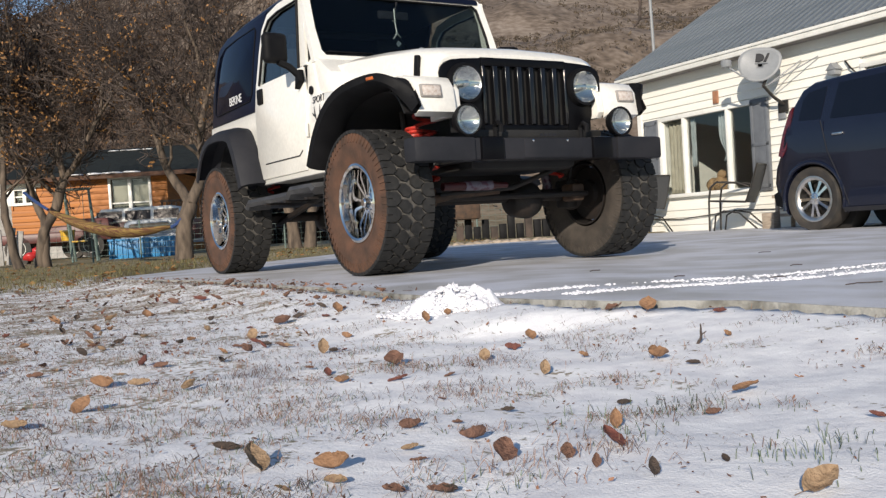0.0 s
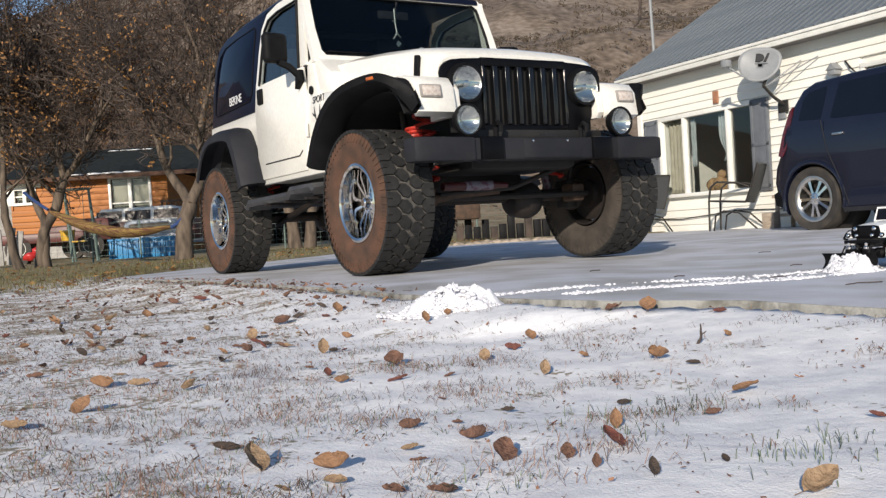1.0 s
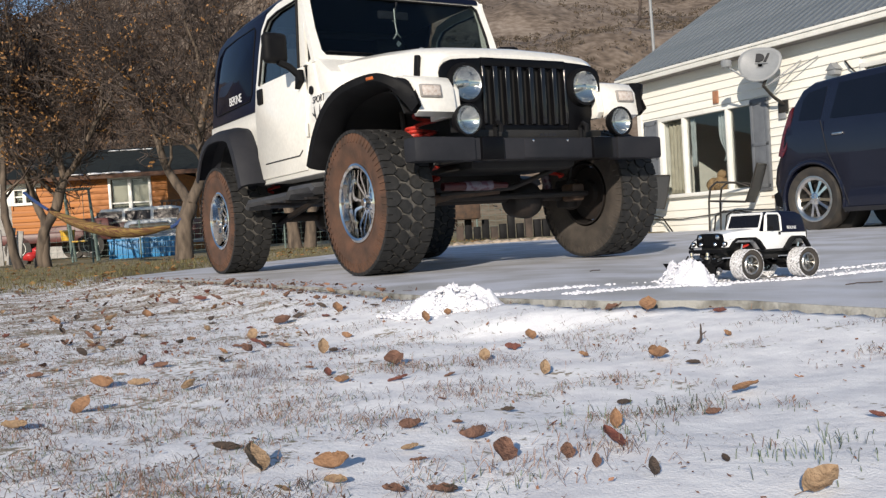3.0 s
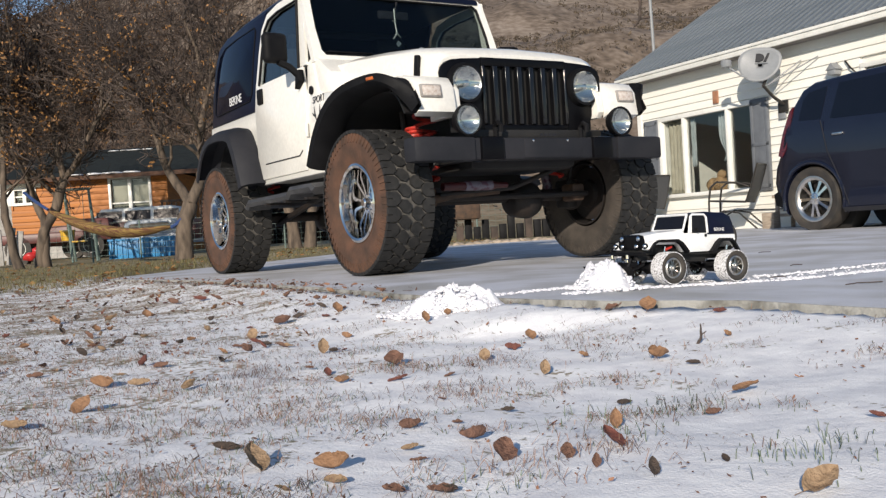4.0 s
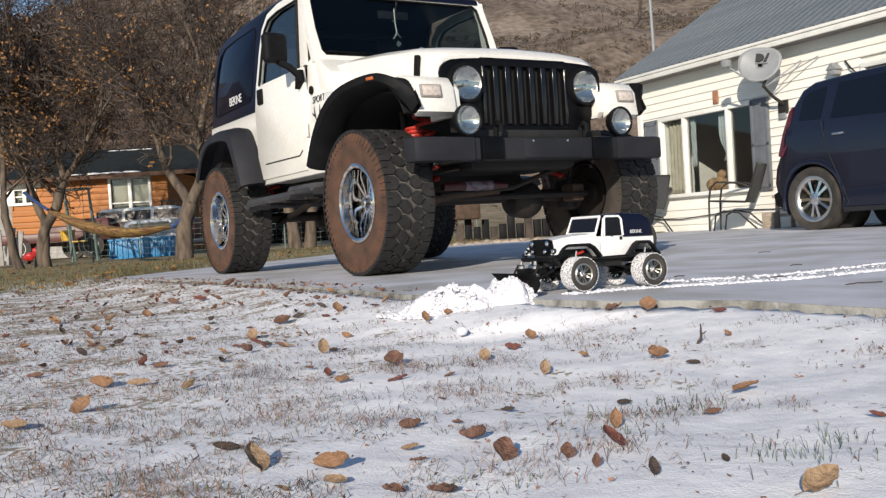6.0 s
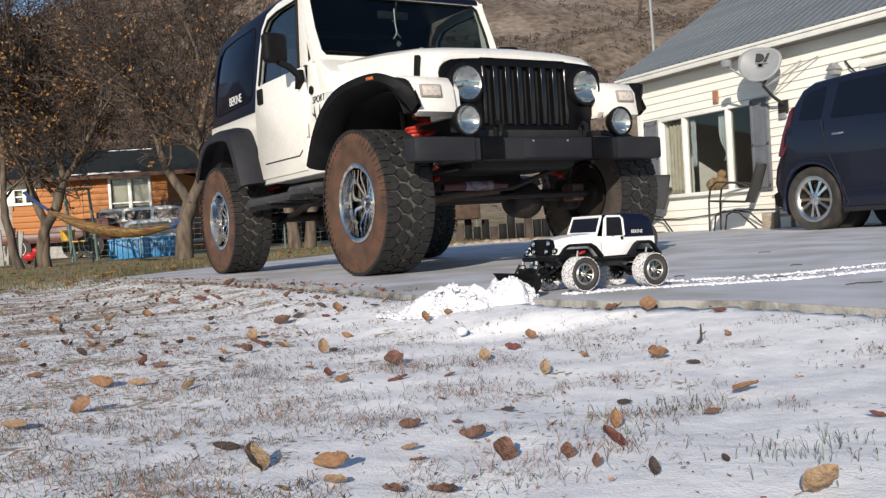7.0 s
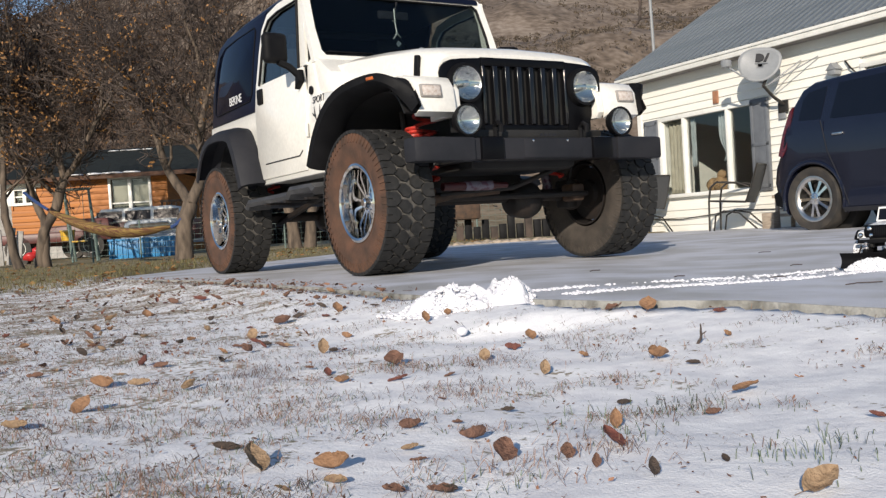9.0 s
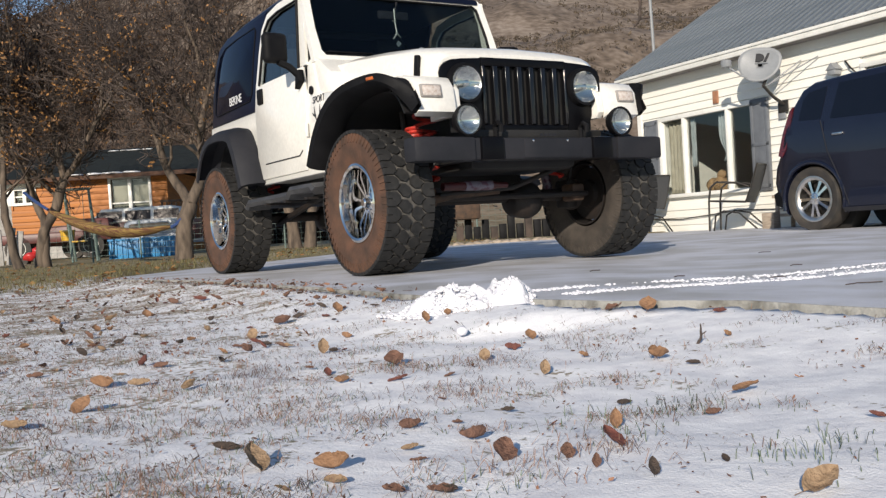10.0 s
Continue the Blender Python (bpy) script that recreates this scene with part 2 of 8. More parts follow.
    l.new(op("ADD", op("MULTIPLY", nz(30, 4), 0.5), op("MULTIPLY", nz(260, 3), 0.25)), bp.inputs["Height"])
    l.new(bp.outputs["Normal"], b.inputs["Normal"])
    return m


M_GROUND = ground_mat()


def build_ground():
    xs = ground_axis(-2.2, 1.4, 0.035, 1600, 1.13)
    ys = ground_axis(0.7, 5.5, 0.035, 1600, 1.075)
    def h(x, y):
        z = terrain_z(x, y)
        if y < 14.5 and x > edge_x(y) - 0.02 and y > -6.0:
            z -= 0.13
        return z
    bm = grid_mesh(xs, ys, h)
    g = part("ground", bm, M_GROUND, smooth=180)
    tagged(g, "thin crusty snow over a brown lawn, dry hill behind", "ground", kind="structure")


SLAB_LEFT = EDGE_LINE[:-2] + [(-2.75, 7.75), (-2.8, 8.3), (-2.5, 9.6), (-2.0, 11.0), (-1.5, 13.2), (-1.2, 14.2)]


def slab_left(y):
    for (x0, y0), (x1, y1) in zip(SLAB_LEFT, SLAB_LEFT[1:]):
        if y0 <= y <= y1:
            return x0 + (x1 - x0) * (y - y0) / (y1 - y0)
    return SLAB_LEFT[-1][0]


def build_drive():
    ys = [float(v) for v in list(np.arange(-6.0, -0.6, 0.3)) + list(np.arange(-0.6, 4.5, 0.06)) + list(np.arange(4.5, 14.2, 0.15)) + [14.2]]
    bm = bmesh.new()
    rows = []
    for y in ys:
        xl = slab_left(y) + 0.012 * noise.noise((0.0, y * 4, 7.0)) + 0.008 * noise.noise((0.0, y * 22, 3.0))
        us = [0, 0.0012, 0.003, 0.006] + [k / 70 for k in range(1, 71)]
        row = []
        for u in us:
            x = xl + (9.0 - xl) * u ** 1.4
            row.append(bm.verts.new((x, y, slab_z(x, y) + 0.0012 * noise.noise((x * 5, y * 5, 2)) - (0.013 if u == 0 else 0.005 if u == 0.0012 else 0.0015 if u == 0.003 else 0) * (0.8 + 0.6 * noise.noise((y * 9, u, 1.0))))))
        side = [bm.verts.new((row[0].co.x - 0.012 + 0.008 * noise.noise((y * 12, 0, 3)), y, -0.06)), bm.verts.new((row[0].co.x - 0.01, y, -0.2))]
        rows.append(side[::-1] + row)
    for a, b in zip(rows, rows[1:]):
        for i in range(len(a) - 1):
            f = bm.faces.new((a[i], a[i + 1], b[i + 1], b[i]))
            f.material_index = 1 if i < 5 else 0
    s = part("drive", bm, [M_FROST, M_EDGE], smooth=40)
    tagged(s, "frost-covered grey concrete drive with a damp worn edge", "driveway", kind="structure")


build_ground()
build_drive()


# ---- wheels ----
M_TREAD_BASE = mat("dusty_tread_groove", (0.10, 0.092, 0.082), 0.9, second=(0.06, 0.056, 0.05), scale=30, bump=0.001)
M_LUG = mat("tyre_lug_rubber", (0.007, 0.007, 0.007), 0.75, second=(0.018, 0.017, 0.016), scale=25, bump=0.0008, bscale=200)
M_INNER_SIDE = mat("dusty_inner_sidewall", (0.060, 0.049, 0.040), 0.85, second=(0.032, 0.027, 0.023), scale=12, bump=0.001)


def block(bm, r0, r1, a, outline):
    """A tread block on a wheel that turns about y: outline of (angle, across) pairs round the angle a."""
    ca, cy = sum(q[0] for q in outline) / len(outline), sum(q[1] for q in outline) / len(outline)
    rings = []
    for r, k in ((r0, 1.0), (r1, 0.95)):
        rings.append([bm.verts.new((r * math.cos(a + ca + (u - ca) * k), cy + (v - cy) * k, r * math.sin(a + ca + (u - ca) * k))) for u, v in outline])
    n = len(outline)
    bm.faces.new(rings[1])
    for i in range(n):
        bm.faces.new((rings[0][i], rings[0][(i + 1) % n], rings[1][(i + 1) % n], rings[1][i]))


def tyre_parts(parent, R, W, rim, out, lugs, mats, label_side=""):
    """Tyre turning about y; out is -1 where its outer face looks to -y. mats: carcass outer, inner, groove, lug."""
    h = W / 2
    prof = [(rim, -h * 0.78), (rim + 0.25 * (R - rim), -h * 0.96), (rim + 0.62 * (R - rim), -h), (R * 0.955, -h * 0.93), (R * 0.972, -h * 0.80)]
    full = prof + [(r, -y) for r, y in reversed(prof)]
    bm = bmesh.new()
    lathe(bm, full, "y", 56, closed=True)
    for f in bm.faces:
        c = f.calc_center_median()
        rr = math.hypot(c.x, c.z)
        f.material_index = 2 if rr > R * 0.945 else (0 if c.y * out > 0 else 1)
    bmesh.ops.recalc_face_normals(bm, faces=bm.faces)
    tyre = part("tyre", bm, [mats[0], mats[1], mats[2]], parent, label_side)
    bm = bmesh.new()
    step = 2 * math.pi / lugs
    shoulder = [(-0.47, 0.99), (-0.025, 0.99), (-0.025, 0.80), (0.025, 0.80), (0.025, 0.99), (0.47, 0.99), (0.47, 0.62), (0.24, 0.47), (-0.24, 0.47), (-0.47, 0.62)]
    middle = [(0.50, 0.575), (0.74, 0.42), (0.93, 0.40), (0.95, 0.20), (0.70, 0.015), (0.30, 0.015), (0.06, 0.18), (0.10, 0.36), (0.26, 0.42)]
    for k in range(lugs):
        for s in (-1, 1):
            a = (k + (0 if s < 0 else 0.5)) * step
            block(bm, R * 0.955, R, a, [(u * step, s * v * h) for u, v in shoulder][::s])
            block(bm, R * 0.955, R * 1.004, a, [((u + s * 0.22 * (0.3 - v)) * step, s * v * h) for u, v in middle][::s])
    bmesh.ops.recalc_face_normals(bm, faces=bm.faces)
    tagged(part("tread", bm, mats[3], tyre, smooth=0), kind="stuff")
    # shoulder ribs on both side walls
    for s in (-1, 1):
        bm = bmesh.new()
        for k in range(lugs * 2):
            a = (k + 0.5) * step / 2
            r0, r1, y0, y1 = rim + 0.66 * (R - rim), R * 0.975, s * h * 0.985, s * h * 0.90
            w = step * 0.14
            q = [(r0, y0, -w * 0.6), (r0, y0, w * 0.6), (r1, y1, w), (r1, y1, -w)]
            lo = [bm.verts.new((r * math.cos(a + d), y, r * math.sin(a + d))) for r, y, d in q]
            hi = [bm.verts.new((r * math.cos(a + d * 0.8), y + s * R * 0.020, r * math.sin(a + d * 0.8))) for r, y, d in q]
            fs = [bm.faces.new(hi)] + [bm.faces.new((lo[i], lo[(i + 1) % 4], hi[(i + 1) % 4], hi[i])) for i in range(4)]
            for f in fs:
                f.material_index = 0 if s == out else 1
        bmesh.ops.recalc_face_normals(bm, faces=bm.faces)
        tagged(part("sidewall_ribs", bm, [mats[0], mats[1]], tyre, smooth=0), kind="stuff")
    return tyre


def rim_parts(parent, r, W, out, spokes, dish, metal, barrel, broad=1.0):
    """Deep alloy rim: lip and barrel, paired spokes, hub cap and nuts."""
    o = out * W / 2
    bm = bmesh.new()
    lathe(bm, [(r * 0.93, o * 0.80), (r * 1.045, o * 0.80), (r * 1.045, o * 0.90), (r * 0.99, o * 0.93), (r * 0.93, o * 0.88), (r * 0.86, o * dish + out * 0.01),
               (r * 0.84, -o * 0.2), (r * 0.90, -o * 0.85), (r * 0.95, -o * 0.85), (r * 0.90, -o * 0.2), (r * 0.92, o * dish)], "y", 48, closed=True)
    for f in bm.faces:
        f.material_index = 1 if f.calc_center_median().y * out < W * 0.02 else 0
    rim = part("rim", bm, [barrel, M_STEEL], parent, "polished alloy rim")
    bm = bmesh.new()
    for k in range(spokes):
        a = 2 * math.pi * k / spokes
        for d in (-0.42, 0.42):
            aa = a + d * math.pi / spokes * 0.9
            c, s = math.cos(aa), math.sin(aa)
            vs = []
            for rr, wd, yy in ((r * 0.22, r * 0.045, o * (dish + 0.10)), (r * 0.55, r * 0.040, o * (dish + 0.04)), (r * 0.89, r * 0.058, o * dish)):
                ring = [bm.verts.new((rr * c - t * wd * broad * s, yy + e, rr * s + t * wd * broad * c)) for t, e in ((-1, -out * 0.03), (1, -out * 0.03), (0.75, 0), (-0.75, 0))]
                vs.append(ring)
            for a0, b0 in zip(vs, vs[1:]):
                for i in range(4):
                    bm.faces.new((a0[i], a0[(i + 1) % 4], b0[(i + 1) % 4], b0[i]))
            bm.faces.new(vs[0])
            bm.faces.new(vs[-1])
    bmesh.ops.recalc_face_normals(bm, faces=bm.faces)
    part("spokes", bm, metal, rim)
    bm = bmesh.new()
    lathe(bm, [(r * 0.30, o * (dish - 0.10)), (r * 0.30, o * (dish + 0.05)), (r * 0.24, o * (dish + 0.12)), (r * 0.14, o * (dish + 0.14)), (r * 0.13, o * (dish + 0.34)), (r * 0.09, o * (dish + 0.40))], "y", 24)
    part("hub_cap", bm, metal, rim)
    bm = bmesh.new()
    for k in range(5):
        a = 2 * math.pi * k / 5 + 0.3
        lathe(bm, [(r * 0.035, o * (dish + 0.05)), (r * 0.035, o * (dish + 0.20)), (r * 0.02, o * (dish + 0.22))], "y", 6, (r * 0.205 * math.cos(a), 0, r * 0.205 * math.sin(a)))
    part("wheel_nuts", bm, M_CHROME, rim)
    bm = bmesh.new()
    lathe(bm, [(r * 0.80, -o * 0.40), (r * 0.80, -o * 0.50), (r * 0.45, -o * 0.55), (r * 0.40, -o * 0.75), (r * 0.1, -o * 0.75), (r * 0.1, -o * 0.40)], "y", 32, closed=True)
    part("brake_disc", bm, M_STEEL, rim)
    # dark disc added behind the spokes, so that their gaps look shaded
    bm = bmesh.new()
    lathe(bm, [(r * 0.82, o * 0.02), (r * 0.82, -o * 0.04), (r * 0.1, -o * 0.04), (r * 0.1, o * 0.02)], "y", 32, closed=True)
    part("backing_plate", bm, M_DARK, rim)
    return rim


# ---- the big white off-road car ----
JEEP = pose(0.3207, 5.7656, 0.0, 0, 0, -58.477)
M_LENS = glass_mat("clear_lamp_glass", (0.92, 0.92, 0.90))
M_WINDSCREEN = glass_mat("tinted_windscreen", (0.62, 0.68, 0.68), gloss=0.03)
M_SIDE_GLASS = glass_mat("side_glass", (0.62, 0.68, 0.70))
M_REFLECT = mat("lamp_reflector", (0.92, 0.92, 0.90), 0.10, 1.0, second=(0.75, 0.75, 0.75), scale=45, bump=0.0012, bscale=45)
M_GLOSSBLACK = mat("gloss_black_panel", (0.003, 0.003, 0.004), 0.30, second=(0.004, 0.004, 0.005), scale=8, spec=0.12)
M_BARGLOSS = mat("polished_black_bar", (0.004, 0.004, 0.005), 0.14, second=(0.006, 0.006, 0.007), scale=8, spec=0.5)
M_BEZEL = mat("grey_lamp_bezel", (0.30, 0.28, 0.26), 0.5, scale=20)
M_AMBER = mat("amber_marker", (0.55, 0.13, 0.02), 0.3, scale=60)
M_SIGNAL = mat("clear_turn_lens", (0.62, 0.57, 0.52), 0.2, second=(0.45, 0.36, 0.30), scale=60, coat=0.6)
M_REDSPRING = mat("red_coil_paint", (0.48, 0.03, 0.02), 0.4, second=(0.30, 0.03, 0.02), scale=30)
M_MAROON = mat("maroon_damper", (0.07, 0.008, 0.010), 0.45, second=(0.045, 0.008, 0.009), scale=12)
M_STICKER = mat("pale_sticker", (0.15, 0.13, 0.16), 0.5, second=(0.09, 0.04, 0.06), scale=30, mix=(0.42, 0.5))
M_LETTER = mat("white_decal", (0.80, 0.80, 0.80), 0.5, scale=40)
M_LETTER_DK = mat("dark_decal", (0.03, 0.03, 0.035), 0.5, scale=40)
M_SILVER = mat("silver_ornament", (0.7, 0.7, 0.66), 0.3, 0.8, scale=60)


def words(name, text, size, m, material, parent, label="", extrude=0.0008, shear=0.0, spacing=1.0):
    cu = bpy.data.curves.new(name, "FONT")
    cu.body, cu.size, cu.extrude, cu.shear, cu.space_character = text, size, extrude, shear, spacing
    cu.align_x, cu.align_y = "CENTER", "CENTER"
    tmp = bpy.data.objects.new(name, cu)
    me = bpy.data.meshes.new_from_object(tmp)
    bpy.data.objects.remove(tmp)
    me.materials.clear()
    me.materials.append(material)
    ob = new(name, me)
    ob.parent, ob.matrix_basis = parent, m
    return tagged(ob, label)


def lean(bm, base, top, amount, y0=0.0):
    """Tumblehome: draw the sides in towards the top."""
    for v in bm.verts:
        k = min(max((v.co.z - base) / (top - base), 0), 1)
        v.co.y *= 1 - amount * k


def sweep(bm, path, section, close=True):
    """Loft a section of (across, up) pairs along points in x and z; across runs along y."""
    rings = []
    for i, (x, z) in enumerate(path):
        a, b = path[max(i - 1, 0)], path[min(i + 1, len(path) - 1)]
        d = Vector((b[0] - a[0], 0, b[1] - a[1])).normalized()
        nrm = Vector((-d.z, 0, d.x))
        rings.append([bm.verts.new(Vector((x, y, z)) + nrm * u) for y, u in section])
    n = len(section)
    for r0, r1 in zip(rings, rings[1:]):
        for k in range(n if close else n - 1):
            bm.faces.new((r0[k], r0[(k + 1) % n], r1[(k + 1) % n], r1[k]))
    if close:
        bm.faces.new(rings[0][::-1])
        bm.faces.new(rings[-1])
    bmesh.ops.recalc_face_normals(bm, faces=bm.faces)


def smooth_path(pts, n=4):
    """Catmull-Rom through pairs."""
    out = []
    for i in range(len(pts) - 1):
        p = [Vector((*pts[min(max(j, 0), len(pts) - 1)], 0)) for j in (i - 1, i, i + 1, i + 2)]
        for k in range(n):
            t = k / n
            q = 0.5 * (2 * p[1] + (p[2] - p[0]) * t + (2 * p[0] - 5 * p[1] + 4 * p[2] - p[3]) * t * t + (3 * p[1] - p[0] - 3 * p[2] + p[3]) * t ** 3)
            out.append((q.x, q.y))
    return out + [tuple(pts[-1])]


def mirrored(bm):
    """Adds the other side (y to -y)."""
    geo = bmesh.ops.duplicate(bm, geom=bm.verts[:] + bm.edges[:] + bm.faces[:])["geom"]
    for v in geo:
        if isinstance(v, bmesh.types.BMVert):
            v.co.y = -v.co.y
    bmesh.ops.reverse_faces(bm, faces=[f for f in geo if isinstance(f, bmesh.types.BMFace)])


def build_jeep():
    j = thing("off_road_car", "lifted white two-door off-road car with black hardtop and muddy tyres", "car", JEEP)
    # tub, in side panels and a rear, hollow inside
    outline = [(-2.96, 1.19), (-2.96, 0.76), (-2.86, 0.74), (-2.74, 1.02), (-2.04, 1.02), (-1.875, 0.64), (-0.74, 0.645), (-0.62, 0.72), (-0.60, 0.95), (-0.62, 1.10),
               (-0.80, 1.17), (-0.86, 1.36), (-0.95, 1.36), (-0.97, 1.19)]
    bm = bmesh.new()
    prism(bm, outline, "y", -0.745, -0.70, 0.010)
    mirrored(bm)
    box(bm, (-2.955, -0.70, 0.76), (-2.91, 0.70, 1.19))
    box(bm, (-2.04, -0.70, 0.66), (-0.75, 0.70, 0.72))
    box(bm, (-2.92, -0.70, 0.98), (-2.04, 0.70, 1.02))
    part("tub", bm, M_WHITE, j)
    # cowl below the windscreen
    bm = bmesh.new()
    prism(bm, [(-0.96, 1.10), (-0.60, 1.10), (-0.62, 1.26), (-0.80, 1.37), (-0.90, 1.40), (-0.96, 1.38)], "y", -0.735, 0.735, 0.012)
    part("cowl", bm, M_WHITE, j)
    # hood
    bm = bmesh.new()
    rings = []
    for x, w, zb, zt in ((-0.80, 0.665, 1.13, 1.365), (-0.5, 0.645, 1.11, 1.350), (-0.2, 0.618, 1.09, 1.325), (0.1, 0.588, 1.06, 1.290), (0.25, 0.566, 1.04, 1.258), (0.325, 0.560, 1.03, 1.232), (0.358, 0.556, 1.02, 1.200)):
        half = [(-w, zb), (-w - 0.004, (zb + zt) / 2 - 0.02), (-w, zt - 0.085), (-w + 0.022, zt - 0.045), (-w + 0.075, zt - 0.020), (-w * 0.6, zt - 0.006), (-w * 0.28, zt), (0, zt + 0.004)]
        half += [(-y, z) for y, z in reversed(half[:-1])]
        rings.append([bm.verts.new((x, y, z)) for y, z in half])
    for a, b in zip(rings, rings[1:]):
        for k in range(len(a) - 1):
            bm.faces.new((a[k], b[k], b[k + 1], a[k + 1]))
    bm.faces.new(rings[0])
    bm.faces.new(rings[-1][::-1])
    bmesh.ops.recalc_face_normals(bm, faces=bm.faces)
    hood = part("hood", bm, M_WHITE, j)
    for s in (-1, 1):
        bm = bmesh.new()
        box(bm, (-0.022, -0.012, -0.062), (0.022, 0.012, 0.062), 0.009)
        part("hood_latch", bm, M_BLACKPL, hood, "black rubber hood latch", pose(0.19, s * 0.588, 1.150, 0, 10, 0))
        bm = bmesh.new()
        lathe(bm, [(0.012, -0.008), (0.028, -0.006), (0.028, 0.004), (0.014, 0.012)], "y", 10)
        part("windscreen_hinge", bm, M_BLACKPL, j, "", pose(-0.89, s * 0.752, 1.185))
    # seam between hood and cowl, wiper
    bm = bmesh.new()
    box(bm, (-0.812, -0.64, 1.366), (-0.806, 0.64, 1.372))
    part("hood_seam", bm, M_DARK, j)
    bm = bmesh.new()
    tube(bm, [(-0.86, -0.28, 1.395), (-0.875, -0.45, 1.435), (-0.872, -0.62, 1.44)], 0.006, 6)
    tube(bm, [(-0.868, -0.70, 1.432), (-0.872, -0.45, 1.440), (-0.873, -0.30, 1.437)], 0.004, 6)
    part("wiper", bm, M_BLACKPL, j)
    # fenders
    for s in (-1, 1):
        bm = bmesh.new()
        top = [(-0.66, 1.135), (0.10, 1.085), (0.34, 1.068), (0.425, 1.045), (0.468, 0.99), (0.490, 0.855)]
        low = [(0.44, 0.835), (0.42, 0.94), (0.32, 1.035), (-0.28, 1.055), (-0.47, 0.96), (-0.58, 0.80), (-0.605, 0.69), (-0.66, 0.69)]
        prism(bm, [(x, z) for x, z in top + low], "y", s * 0.53, s * 0.775, 0.012)
        fender = part("fender", bm, M_WHITE, j)
        bm = bmesh.new()
        prism(bm, [(0.20, 1.055), (0.40, 1.035), (0.445, 0.98), (0.456, 0.870), (0.430, 0.838), (0.20, 0.838)], "y", s * 0.485, s * 0.5295, 0.006)
        part("fender_apron", bm, M_WHITE, fender)
        bm = bmesh.new()
        box(bm, (-0.012, -0.066, -0.037), (0.0135, 0.066, 0.037), 0.008)
        part("turn_signal_housing", bm, M_BEZEL, fender, "", pose(0.470, s * 0.682, 0.965, 0, -10, 0))
        bm = bmesh.new()
        box(bm, (-0.012, -0.056, -0.029), (0.016, 0.056, 0.029), 0.008)
        part("turn_signal", bm, M_SIGNAL, fender, "clear turn signal lens", pose(0.473, s * 0.682, 0.965, 0, -10, 0))
        # inner arch and wheel well, near black to paint in the shade there
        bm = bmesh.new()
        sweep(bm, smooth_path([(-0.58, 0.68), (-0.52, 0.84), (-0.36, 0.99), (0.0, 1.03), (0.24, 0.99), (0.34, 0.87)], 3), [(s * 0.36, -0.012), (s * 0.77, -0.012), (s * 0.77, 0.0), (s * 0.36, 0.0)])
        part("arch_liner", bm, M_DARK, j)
        # flares
        bm = bmesh.new()
        sec = [(s * 0.770, -0.020), (s * 0.770, 0.045), (s * 0.80, 0.052), (s * 0.885, 0.036), (s * 0.925, 0.008), (s * 0.932, -0.030), (s * 0.918, -0.034), (s * 0.905, 0.0), (s * 0.80, 0.020)]
        sweep(bm, smooth_path([(0.505, 0.872), (0.445, 0.970), (0.375, 1.030), (0.24, 1.054), (0.05, 1.057), (-0.14, 1.040), (-0.30, 0.99), (-0.44, 0.895), (-0.54, 0.78), (-0.61, 0.66)], 3), sec)
        for v in bm.verts:
            v.co.y = s * (0.772 + (abs(v.co.y) - 0.772) * (1 - 0.82 * sm((v.co.x - 0.36) / 0.15)))
        flare = part("front_flare", bm, M_BLACKPL, j, "flat black plastic wheel arch flare")
        bm = bmesh.new()
        box(bm, (-0.042, -0.005, -0.009), (0.042, 0.005, 0.009), 0.003)
        part("side_marker", bm, M_AMBER, flare, "amber side marker", pose(0.26, s * 0.925, 1.060, 0, 4, 0))
        bm = bmesh.new()
        sec = [(s * 0.740, -0.020), (s * 0.740, 0.055), (s * 0.79, 0.060), (s * 0.88, 0.040), (s * 0.92, 0.010), (s * 0.926, -0.040), (s * 0.912, -0.044), (s * 0.90, 0.0), (s * 0.80, 0.015)]
        sweep(bm, smooth_path([(-1.86, 0.635), (-1.93, 0.80), (-2.02, 0.96), (-2.12, 1.035), (-2.40, 1.06), (-2.62, 1.03), (-2.78, 0.93), (-2.90, 0.76)], 3)[::-1], sec)
        part("rear_flare", bm, M_GREYPL, j, "weathered grey-black rear flare")
        # rear well lined near black as well, its shade being in the colour
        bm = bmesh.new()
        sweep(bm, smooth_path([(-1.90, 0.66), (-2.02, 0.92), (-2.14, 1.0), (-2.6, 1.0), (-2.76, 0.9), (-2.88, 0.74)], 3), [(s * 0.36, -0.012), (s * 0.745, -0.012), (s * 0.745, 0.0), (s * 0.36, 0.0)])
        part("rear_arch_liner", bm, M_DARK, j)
        # side step
        bm = bmesh.new()
        sweep(bm, [(-1.90, 0.50), (-1.84, 0.535), (-1.10, 0.545), (-1.06, 0.575), (-0.72, 0.575), (-0.66, 0.545)], [(s * 0.70, -0.045), (s * 0.87, -0.050), (s * 0.89, -0.025), (s * 0.875, 0.0), (s * 0.72, 0.012)])
        step = part("side_step", bm, M_SCUFFED, j, "scuffed dark plastic side step")
        for x in (-1.5, -1.15, -0.8):
            bm = bmesh.new()
            box(bm, (x - 0.02, s * 0.70 if s > 0 else -0.88, 0.478), (x + 0.02, 0.88 if s > 0 else s * 0.70, 0.492))
            part("step_bracket", bm, M_STEEL, step)
        # door with window frame, glass, handle, mirror
        y0, y1 = s * 0.758, s * 0.735
        bm = bmesh.new()
        prism(bm, [(-1.865, 0.675), (-1.895, 0.74), (-1.905, 1.18), (-1.865, 1.345), (-1.80, 1.36), (-1.00, 1.36), (-0.975, 1.20), (-0.985, 0.72), (-1.02, 0.68)], "y", y0, y1, 0.008)
